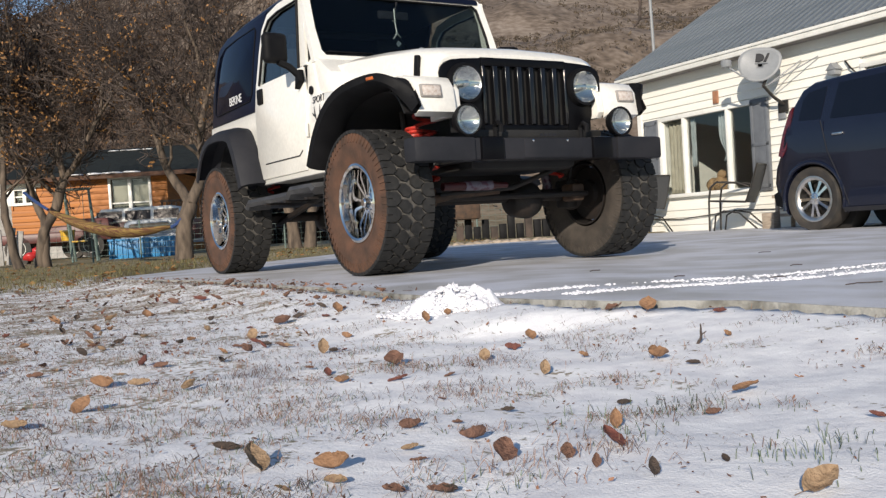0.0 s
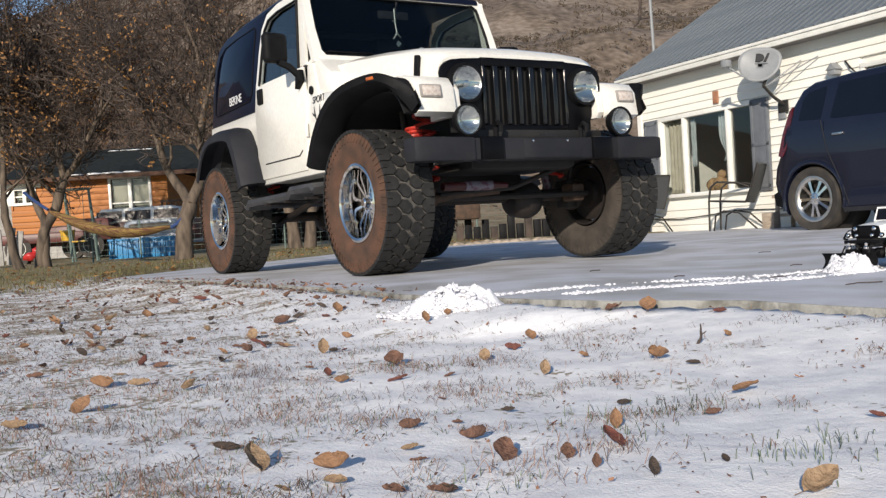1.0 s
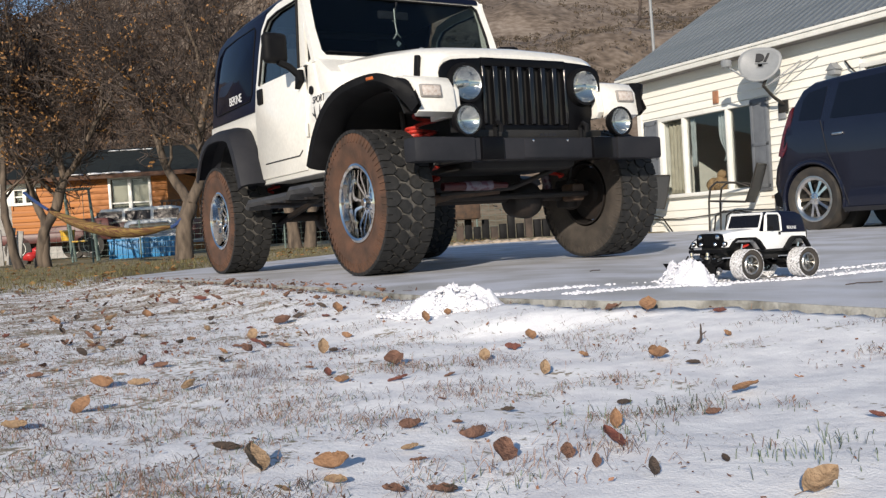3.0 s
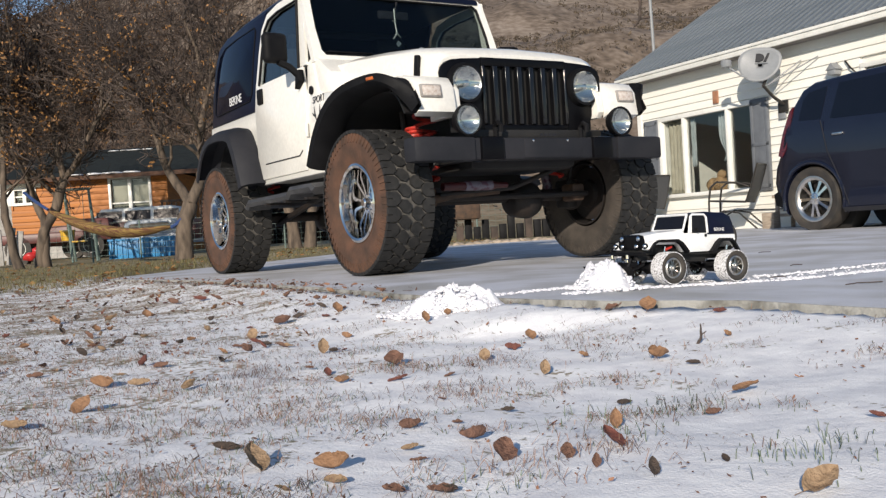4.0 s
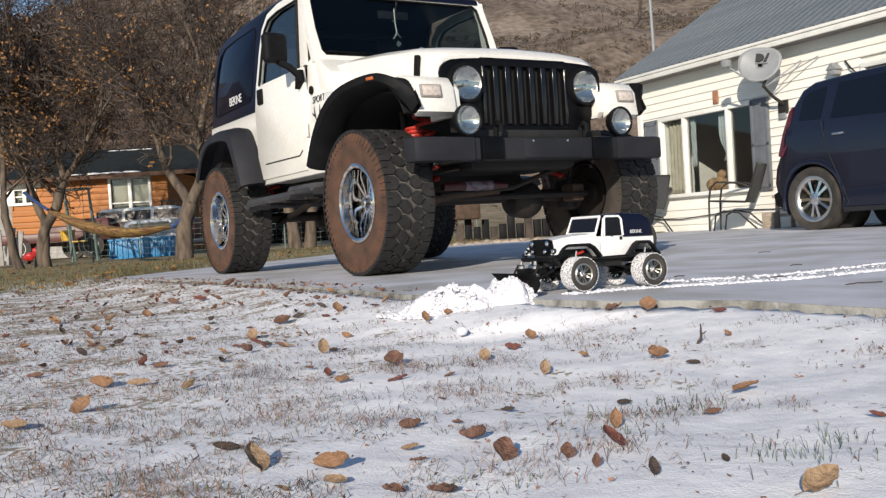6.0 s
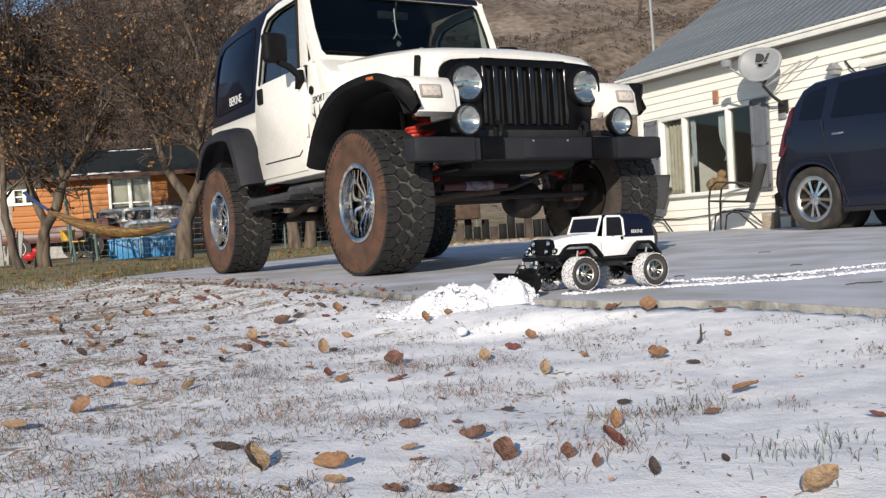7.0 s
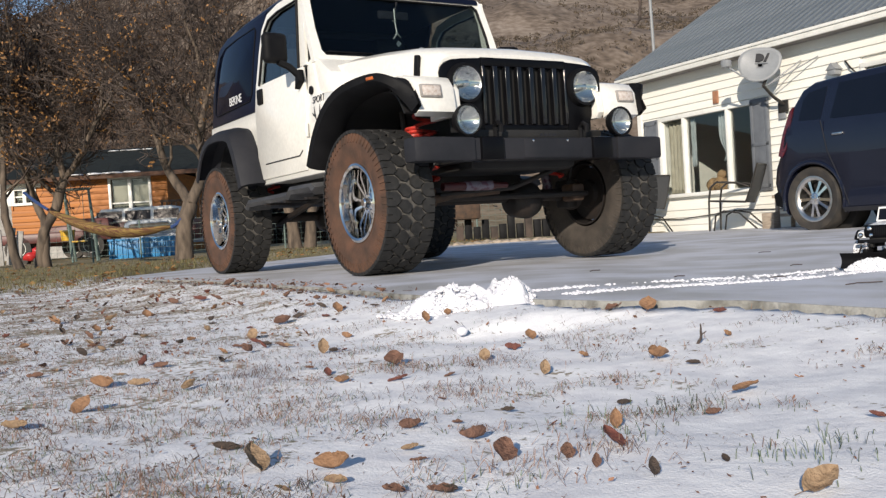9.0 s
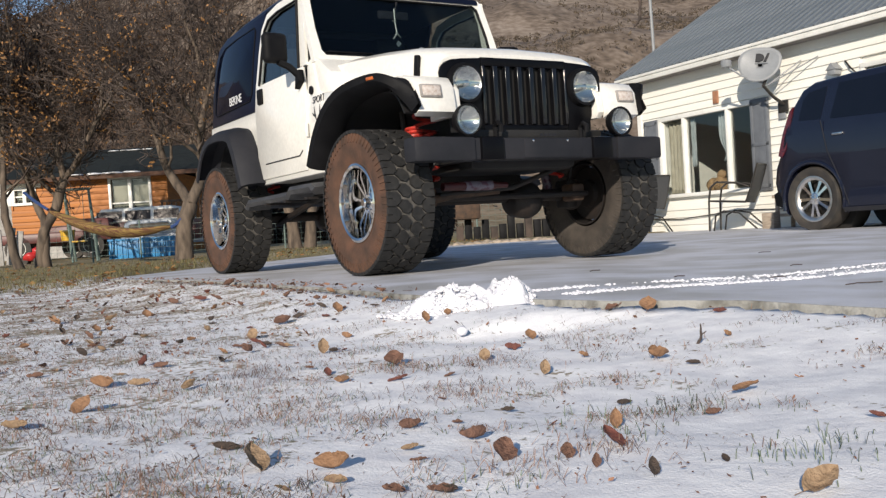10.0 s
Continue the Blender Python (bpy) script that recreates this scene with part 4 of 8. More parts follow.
    part("exhaust", bm, M_STEEL, j)
    bm = bmesh.new()
    tube(bm, [(-0.05, 0.14, 0.43), (-1.05, 0.1, 0.56)], 0.032, 10)
    tube(bm, [(-1.25, 0.06, 0.56), (-2.25, 0.0, 0.43)], 0.036, 10)
    part("drive_shafts", bm, M_STEEL, j)
    # wheels
    sets = {}
    for s in (-1, 1):
        wh = new("wheel")
        wh.parent = j
        tagged(wh, "chunky mud-terrain wheel with polished multi-spoke rim")
        tyre_parts(wh, 0.407, 0.290, 0.212, s, 30, [M_MUD, M_INNER_SIDE, M_TREAD_BASE, M_LUG], "mud-stained tyre with deep tread")
        rim_parts(wh, 0.212, 0.282, s, 8, 0.22, M_CHROME, M_CHROME)
        out_y = 0.798 if s < 0 else 0.835
        wh.matrix_basis = pose(0, s * out_y, 0.409)
        again(wh, pose(-2.373, s * out_y, 0.409, 0, 24, 0), j)
    return j


M_TINT = mat("blue_black_glass", (0.002, 0.004, 0.014), 0.08, second=(0.002, 0.003, 0.010), scale=3, spec=0.12)
build_jeep()


# ---- toy truck with snow plough ----
RC_BASE = 0.285
RC_WHEEL_R = 0.055
M_TOYWHITE = mat("toy_white_shell", (0.80, 0.80, 0.79), 0.35, second=(0.74, 0.74, 0.73), scale=20, coat=0.3)
M_SNOWTYRE = mat("snow_caked_rubber", (0.72, 0.72, 0.74), 0.85, second=(0.05, 0.05, 0.05), scale=190, mix=(0.36, 0.50), bump=0.0012, bscale=260)
M_TOYGLASS = mat("toy_black_window", (0.006, 0.007, 0.011), 0.2, second=(0.010, 0.010, 0.013), scale=10, spec=0.2)


def unit_ball(levels):
    b = bmesh.new()
    bmesh.ops.create_icosphere(b, subdivisions=levels, radius=1.0)
    b.verts.index_update()
    out = [v.co.normalized() for v in b.verts], [tuple(v.index for v in f.verts) for f in b.faces]
    b.free()
    return out


BALL, SMALL_BALL = unit_ball(2), unit_ball(1)


def snow_lump(bm, c, r, seed, squash=0.8):
    """One rough clod of snow."""
    dirs, tris = BALL if r > 0.005 else SMALL_BALL
    made = []
    for d in dirs:
        k = 1 + 0.35 * noise.noise(d * 1.7 + Vector((seed, 0, 0))) + 0.22 * noise.noise(d * 4.3 + Vector((0, seed, 0)))
        made.append(bm.verts.new(Vector(c) + Vector((d.x * r * k, d.y * r * k, d.z * r * k * squash))))
    for t in tris:
        bm.faces.new([made[i] for i in t])


def heap(bm, rx, ry, h, seed, lumps=70, spread=1.15):
    """A plough heap: mound with knobbly clods on it, standing on z = 0."""
    rnd = random.Random(seed)
    nr, na = 40, 120
    rings = []
    for i in range(nr + 1):
        q = i / nr
        ring = []
        for a in range(na):
            t = 2 * math.pi * a / na
            edge = 1 + 0.22 * noise.noise((math.cos(t) * 1.6, math.sin(t) * 1.6, seed))
            x, y = q * rx * math.cos(t) * edge, q * ry * math.sin(t) * edge
            z = h * (1 - q * q) ** 1.1
            z += (1 - q ** 4) * (0.45 * h * noise.noise((x * 20, y * 20, seed)) + 0.012 * noise.noise((x * 60, y * 60, seed)) + 0.009 * noise.noise((x * 140, y * 140, seed)) + 0.005 * noise.noise((x * 330, y * 330, seed)))
            ring.append(bm.verts.new((x, y, z if i < nr else -0.05)))
        rings.append(ring)
    for a, b in zip(rings, rings[1:]):
        for k in range(na):
            bm.faces.new((a[k], a[(k + 1) % na], b[(k + 1) % na], b[k]))
    for k in range(lumps):
        t, q = rnd.uniform(0, 6.283), rnd.random() ** 0.6 * spread
        x, y = q * rx * math.cos(t), q * ry * math.sin(t)
        z = h * max(0, 1 - q * q) ** 1.1
        r = 0.0022 + 0.0085 * rnd.random() ** 2.6
        snow_lump(bm, (x, y, z + r * 0.1), r, rnd.uniform(0, 50), 0.7)
    bmesh.ops.recalc_face_normals(bm, faces=bm.faces)


def build_toy():
    rc = thing("toy_truck", "white radio-controlled toy truck with black top, snowy tyres and plough", "toy truck")
    yb = 0.082
    bm = bmesh.new()
    prism(bm, [(-0.190, 0.166), (-0.192, 0.128), (-0.186, 0.122), (-0.168, 0.140), (-0.158, 0.146), (-0.112, 0.146), (-0.098, 0.138), (-0.062, 0.108), (0.045, 0.106), (0.060, 0.112), (0.062, 0.172), (-0.052, 0.172), (-0.056, 0.166)], "y", -yb, yb, 0.003)
    shell = part("body_shell", bm, M_TOYWHITE, rc, "white truck body shell")
    bm = bmesh.new()
    rings = []
    for x, w, zb, zt in ((0.055, 0.076, 0.135, 0.184), (0.12, 0.071, 0.135, 0.181), (0.18, 0.066, 0.135, 0.175), (0.222, 0.062, 0.135, 0.168), (0.228, 0.060, 0.135, 0.160)):
        half = [(-w, zb), (-w, zt - 0.010), (-w + 0.006, zt - 0.003), (-w * 0.5, zt), (0, zt + 0.001)]
        half += [(-y, z) for y, z in reversed(half[:-1])]
        rings.append([bm.verts.new((x, y, z)) for y, z in half])
    for a, b in zip(rings, rings[1:]):
        for k in range(len(a) - 1):
            bm.faces.new((a[k], b[k], b[k + 1], a[k + 1]))
    bm.faces.new(rings[0])
    bm.faces.new(rings[-1][::-1])
    bmesh.ops.recalc_face_normals(bm, faces=bm.faces)
    part("hood", bm, M_TOYWHITE, rc)
    for s in (-1, 1):
        bm = bmesh.new()
        prism(bm, [(0.055, 0.156), (0.16, 0.152), (0.205, 0.149), (0.224, 0.143), (0.236, 0.120), (0.226, 0.117), (0.205, 0.136), (0.192, 0.142), (0.108, 0.142), (0.092, 0.136), (0.062, 0.108), (0.055, 0.108)], "y", s * 0.058, s * 0.094, 0.003)
        part("fender", bm, M_TOYWHITE, rc)
        bm = bmesh.new()
        sweep(bm, [(0.232, 0.114), (0.212, 0.137), (0.194, 0.146), (0.108, 0.146), (0.088, 0.136), (0.060, 0.106)], [(s * 0.088, -0.003), (s * 0.088, 0.004), (s * 0.104, 0.002), (s * 0.106, -0.006), (s * 0.102, -0.006)])
        part("front_flare", bm, M_BLACKPL, rc, "black arch flare")
        bm = bmesh.new()
        sweep(bm, [(-0.194, 0.112), (-0.176, 0.136), (-0.160, 0.149), (-0.110, 0.149), (-0.094, 0.140), (-0.062, 0.105)], [(s * 0.078, -0.003), (s * 0.078, 0.004), (s * 0.099, 0.002), (s * 0.102, -0.008), (s * 0.097, -0.008)])
        part("rear_flare", bm, M_BLACKPL, rc, "black arch flare")
        # door window frame, glass, mirror, handle
        bm = bmesh.new()
        tube(bm, [(0.036, s * 0.082, 0.172), (0.026, s * 0.080, 0.228), (0.018, s * 0.079, 0.236), (-0.040, s * 0.079, 0.236), (-0.050, s * 0.080, 0.226), (-0.054, s * 0.082, 0.172)], 0.0040, 6)
        tube(bm, [(0.026, s * 0.082, 0.172), (0.022, s * 0.080, 0.232)], 0.0030, 6)
        part("window_frame", bm, M_TOYWHITE, rc)
        bm = bmesh.new()
        prism(bm, [(0.040, 0.172), (0.030, 0.232), (-0.046, 0.234), (-0.052, 0.172)], "y", s * 0.076, s * 0.0785)
        part("side_window", bm, M_TOYGLASS, rc, "black side window")
        bm = bmesh.new()
        box(bm, (0.008, s * 0.094 - 0.008, 0.176), (0.013, s * 0.094 + 0.008, 0.190), 0.002)
        tube(bm, [(0.012, s * 0.082, 0.174), (0.010, s * 0.092, 0.180)], 0.002, 5)
        part("door_mirror", bm, M_BLACKPL, rc)
        bm = bmesh.new()
        box(bm, (-0.049, s * 0.083 - 0.002, 0.158), (-0.039, s * 0.083 + 0.002, 0.169), 0.001)
        part("door_handle", bm, M_BLACKPL, rc)
        for nm, x, y, z, r in (("headlight", 0.236, 0.043, 0.156, 0.0105), ("headlight", 0.238, 0.078, 0.131, 0.0085), ("fog_lamp", 0.240, 0.036, 0.130, 0.0085)):
            bm = bmesh.new()
            lathe(bm, [(r, -0.008), (r * 1.12, -0.002), (r * 1.12, 0.002), (r * 0.9, 0.002)], "x", 18)
            lamp_ob = part(nm, bm, M_BLACKPL, rc, "small round lamp", pose(x, s * y, z))
            bm = bmesh.new()
            lathe(bm, [(r * 0.9, 0.002), (r * 0.6, 0.005), (0.0005, 0.006)], "x", 16)
            part("lens", bm, M_REFLECT, lamp_ob)
    # windscreen: frame and black glass
    bm = bmesh.new()
    def wp(y, z):
        return (0.062 - (z - 0.180) * 0.42, y, z)
    loop = [(-0.079, 0.182), (-0.076, 0.236), (0.076, 0.236), (0.079, 0.182)]
    tube(bm, [wp(*q) for q in loop] + [wp(*loop[0])], 0.0048, 6)
    part("windscreen_frame", bm, M_TOYWHITE, rc)
    bm = bmesh.new()
    va, vb = [bm.verts.new(wp(*q)) for q in loop], [bm.verts.new(Vector(wp(*q)) - Vector((0.003, 0, 0))) for q in loop]
    bm.faces.new(va[::-1])
    bm.faces.new(vb)
    part("windscreen", bm, M_TOYGLASS, rc, "black windscreen")
    # soft top
    bm = bmesh.new()
    prism(bm, [(-0.190, 0.167), (-0.184, 0.205), (-0.172, 0.230), (-0.14, 0.242), (-0.05, 0.246), (0.034, 0.241), (0.036, 0.234), (-0.046, 0.234), (-0.054, 0.222), (-0.056, 0.167)], "y", -0.080, 0.080, 0.004)
    lean(bm, 0.167, 0.246, 0.05)
    top = part("soft_top", bm, M_NAVY, rc, "black hardtop")
    for s in (-1, 1):
        words("script", "BEKINE", 0.016, pose(-0.112, s * 0.0815, 0.183, 0, 0, 0 if s < 0 else 180) @ Matrix(((1, 0, 0, 0), (0, 0, -1, 0), (0, 1, 0, 0), (0, 0, 0, 1))), M_LETTER, top, "white lettering", 0.0004)
    bm = bmesh.new()
    prism(bm, [(-0.066, 0.120), (0.066, 0.120), (0.066, 0.150), (0.060, 0.166), (0.040, 0.170), (-0.040, 0.170), (-0.060, 0.166), (-0.066, 0.150)], "x", 0.226, 0.234, 0.002)
    grille = part("grille_panel", bm, M_GLOSSBLACK, rc, "black grille panel")
    for k in range(7):
        bm = bmesh.new()
        box(bm, (0.233, -0.024 + k * 0.008 - 0.0016, 0.128), (0.2355, -0.024 + k * 0.008 + 0.0016, 0.162))
        part("grille_bar", bm, M_BLACKPL, grille)
    bm = bmesh.new()
    box(bm, (0.236, -0.085, 0.098), (0.258, 0.085, 0.112), 0.003)
    part("front_bumper", bm, M_BLACKPL, rc)
    # chassis, axles, shocks
    bm = bmesh.new()
    for s in (-1, 1):
        box(bm, (-0.20, s * 0.035 - 0.006, 0.082), (0.245, s * 0.035 + 0.006, 0.100), 0.002)
    box(bm, (-0.08, -0.045, 0.072), (0.07, 0.045, 0.106), 0.006)
    box(bm, (-0.18, -0.070, 0.098), (0.06, 0.070, 0.112), 0.003)
    box(bm, (0.06, -0.05, 0.100), (0.225, 0.05, 0.150), 0.003)
    part("chassis", bm, M_DARK, rc)
    for x in (0.15, -0.15):
        bm = bmesh.new()
        lathe(bm, [(0.010, -0.085), (0.010, -0.03), (0.022, -0.01), (0.022, 0.02), (0.010, 0.035), (0.010, 0.085)], "y", 12, (x, 0, 0.055))
        part("axle", bm, M_BLACKPL, rc)
        for s in (-1, 1):
            bm = bmesh.new()
            tube(bm, [(x, s * 0.058, 0.062), (x - 0.012, s * 0.060, 0.10)], 0.008, 8)
            tube(bm, [(x - 0.012, s * 0.060, 0.10), (x - 0.018, s * 0.061, 0.128)], 0.005, 8)
            part("shock_absorber", bm, M_CHROME, rc, "silver shock absorber")
            bm = bmesh.new()
            tube(bm, [(x, s * 0.05, 0.050), (x - math.copysign(0.11, x), s * 0.03, 0.080)], 0.004, 6)
            tube(bm, [(x - 0.02, s * 0.066, 0.118), (x - 0.045, s * 0.066, 0.126)], 0.0045, 6)
            part("suspension_link", bm, M_REDSPRING if x > 0 else M_BLACKPL, rc)
    bm = bmesh.new()
    lathe(bm, [(0.022, -0.236), (0.052, -0.232), (0.056, -0.208), (0.050, -0.194), (0.02, -0.192)], "x", 24, (0, 0, 0.158))
    part("spare_wheel", bm, M_RUBBER, rc, "black spare wheel on the tail")
    bm = bmesh.new()
    box(bm, (-0.225, -0.06, 0.096), (-0.200, 0.06, 0.110), 0.003)
    tube(bm, [(-0.23, 0.05, 0.10), (-0.245, 0.05, 0.108)], 0.006, 6)
    part("rear_bumper", bm, M_BLACKPL, rc)
    # plough
    bm = bmesh.new()
    for s in (-1, 1):
        tube(bm, [(0.215, s * 0.045, 0.070), (0.335, s * 0.030, 0.022)], 0.006, 6)
        box(bm, (0.245, s * 0.040 - 0.010, 0.06), (0.30, s * 0.040 + 0.010, 0.078), 0.003)
    box(bm, (0.325, -0.07, 0.015), (0.340, 0.07, 0.045), 0.003)
    mount = part("plough_mount", bm, M_BLACKPL, rc)
    for s in (-1, 1):
        bm = bmesh.new()
        lathe(bm, [(0.004, 0.058), (0.010, 0.060), (0.010, 0.086), (0.006, 0.090), (0.006, 0.102), (0.003, 0.104)], "z", 12, (0.285, s * 0.040, 0))
        part("lift_ram", bm, M_CHROME, mount, "chrome lift ram")
        bm = bmesh.new()
        tube(bm, [(0.285, s * 0.058, 0.09), (0.31, s * 0.062, 0.05), (0.335, s * 0.06, 0.03)], 0.004, 6)
        part("ram_hose", bm, M_STEEL, mount)
    bm = bmesh.new()
    arc = [(0.352 - 0.020 * math.sin(k / 7 * math.pi), 0.004 + 0.062 * k / 7) for k in range(8)]
    prism(bm, arc + [(x - 0.004, z) for x, z in reversed(arc)], "y", -0.118, 0.118)
    for v in bm.verts:
        v.co.x += 0.08 * v.co.y * -0.6
    part("plough_blade", bm, M_BLACKPL, rc, "black curved plough blade")
    bm = bmesh.new()
    heap(bm, 0.036, 0.108, 0.040, 5.0, 260, 1.1)
    part("snow_on_blade", bm, M_SNOW, rc, "snow caught in front of the blade", pose(0.352, 0.010, 0.0), smooth=180)
    for o in rc.children_recursive:
        if o.type == "MESH" and "done" not in o.data:
            o.data.transform(Matrix.Diagonal((0.95, 1, 1, 1)))
            o.data["done"] = 1
            o.location.x *= 0.95
    # snowy wheels
    wheels = []
    for x in (0.15, -0.15):
        for s in (-1, 1):
            wh = new("wheel")
            wh.parent = rc
            tagged(wh, "snow-caked knobbly wheel with silver rim")
            if not wheels or len(wheels) == 1:
                tyre_parts(wh, RC_WHEEL_R, 0.056, 0.033, s, 22, [M_RUBBER, M_SNOWTYRE, M_SNOWTYRE, M_SNOWTYRE])
                rim_parts(wh, 0.033, 0.052, s, 6, 0.6, M_ALLOY, M_ALLOY)
            wheels.append(wh)
    for k in (2, 3):
        src = wheels[k - 2]
        nw = copy_thing(src, Matrix())
        nw.parent = rc
        bpy.data.objects.remove(wheels[k])
        wheels[k] = nw
    return rc, wheels


RC, RC_WHEELS = build_toy()

# ---- ploughed snow ----
M_CLEAN = mat("fresh_ploughed_snow", (0.76, 0.76, 0.79), 0.7, second=(0.64, 0.64, 0.69), scale=25, bump=0.0015, bscale=220)


def build_heaps():
    """The heap at the drive's edge, and the load that the plough brings and leaves beside it."""
    bm = bmesh.new()
    heap(bm, 0.185, 0.120, 0.078, 11.0, 1100, 1.45)
    old = part("snow_heap", bm, M_CLEAN, None, m=pose(0.020, 2.97, -0.036, 0, 0, -30), smooth=180)
    tagged(old, "knobbly heap of ploughed snow at the drive's edge", "snow heap", "ploughed heaps")
    bm = bmesh.new()
    heap(bm, 0.090, 0.128, 0.082, 23.0, 700, 1.3)
    load = part("snow_load", bm, M_CLEAN, None, smooth=180)
    tagged(load, "loose heap of snow pushed by the toy plough", "snow heap", "ploughed heaps")
    bm = bmesh.new()
    snow_lump(bm, (0, 0, 0.008), 0.014, 3.0, 1.0)
    ball = part("snow_clod", bm, M_CLEAN, None, smooth=180)
    tagged(ball, "small clod of snow that rolled onto the lawn", "snow clod")
    # wind-rows beside the toy's wheel tracks
    rnd = random.Random(4)
    d, side = Vector((0.883, 0.4694, 0)), Vector((-0.4694, 0.883, 0))
    bm = bmesh.new()
    for off, lo, hi, n in ((0.125, -0.42, 3.2, 3000), (-0.115, -0.10, 3.2, 2600), (0.03, 0.45, 3.0, 700), (-0.05, 0.6, 3.0, 640)):
        for k in range(n):
            s = rnd.uniform(lo, hi)
            gap = noise.noise((s * 5, off * 20, 1.0)) + (0.15 if abs(off) < 0.1 else 0.45)
            if rnd.random() > gap + 0.25:
                continue
            q = Vector((0.412, 3.117, 0)) + d * s + side * (off + rnd.gauss(0, 0.017))
            r = rnd.uniform(0.0012, 0.0062) * (1.0 if abs(off) > 0.1 else 0.7)
            snow_lump(bm, (q.x, q.y, slab_z(q.x, q.y) + r * 0.15), r * rnd.uniform(0.7, 1.9), rnd.uniform(0, 40), 0.7)
    rows = part("snow_crumbs", bm, M_CLEAN, None, smooth=180)
    tagged(rows, "crumbled snow lying in rows beside the wheel tracks", "snow", kind="stuff")
    return load, ball


SNOW_LOAD, SNOW_CLOD = build_heaps()


# ---- white house with metal roof ----
M_SIDING = mat("white_vinyl_siding", (0.80, 0.785, 0.72), 0.5, second=(0.74, 0.72, 0.65), scale=1.5, fine=60, stretch=(0.4, 1, 6), per_object=0.03)
M_TRIM = mat("white_trim", (0.78, 0.77, 0.72), 0.45, second=(0.70, 0.69, 0.64), scale=5)
# trim darkened to grey-brown: the shade under the eave is put into its colour
M_SOFFIT = mat("shaded_soffit", (0.24, 0.22, 0.20), 0.7, second=(0.17, 0.16, 0.15), scale=6)
M_METALROOF = mat("grey_metal_roof", (0.20, 0.22, 0.235), 0.38, 0.3, second=(0.15, 0.17, 0.185), scale=3, fine=30)
M_SHUTTER = mat("grey_shutter", (0.14, 0.15, 0.165), 0.55, second=(0.11, 0.12, 0.135), scale=8)
M_CURTAIN = mat("pale_curtain", (0.42, 0.47, 0.48), 0.9, second=(0.32, 0.36, 0.37), scale=12)
M_BLIND = mat("cream_drape", (0.50, 0.46, 0.36), 0.9, second=(0.40, 0.36, 0.28), scale=10)
M_PANE = glass_mat("house_window_glass", (0.75, 0.78, 0.78))
# near-black walls carry the indoor shade in their colour
M_ROOM = mat("room_wall_shade", (0.016, 0.015, 0.014), 0.9, second=(0.010, 0.010, 0.009), scale=3)
M_EMBLEM = mat("black_emblem_print", (0.012, 0.012, 0.014), 0.5, scale=30)
M_DISH = mat("grey_dish_enamel", (0.24, 0.25, 0.26), 0.5, second=(0.21, 0.22, 0.23), scale=9)
M_TAN = mat("tan_plush", (0.42, 0.27, 0.14), 0.9, second=(0.30, 0.18, 0.09), scale=20)
M_MESHCHAIR = mat("grey_sling_fabric", (0.055, 0.058, 0.062), 0.8, second=(0.04, 0.042, 0.046), scale=60, bump=0.0006, bscale=300)
M_CHAIRTUBE = mat("bronze_chair_tube", (0.05, 0.045, 0.04), 0.4, 0.5, scale=20)
M_PALEWOOD = mat("weathered_pale_wood", (0.42, 0.34, 0.26), 0.8, second=(0.30, 0.24, 0.18), scale=14, stretch=(1, 1, 5))
M_BRASSBOX = mat("reddish_wood_plaque", (0.36, 0.17, 0.09), 0.7, second=(0.25, 0.12, 0.07), scale=15)

HOUSE = pose(3.543, 14.569, 0, 0, 0, -63.26)
H_LO, H_HI = -0.62, 9.2


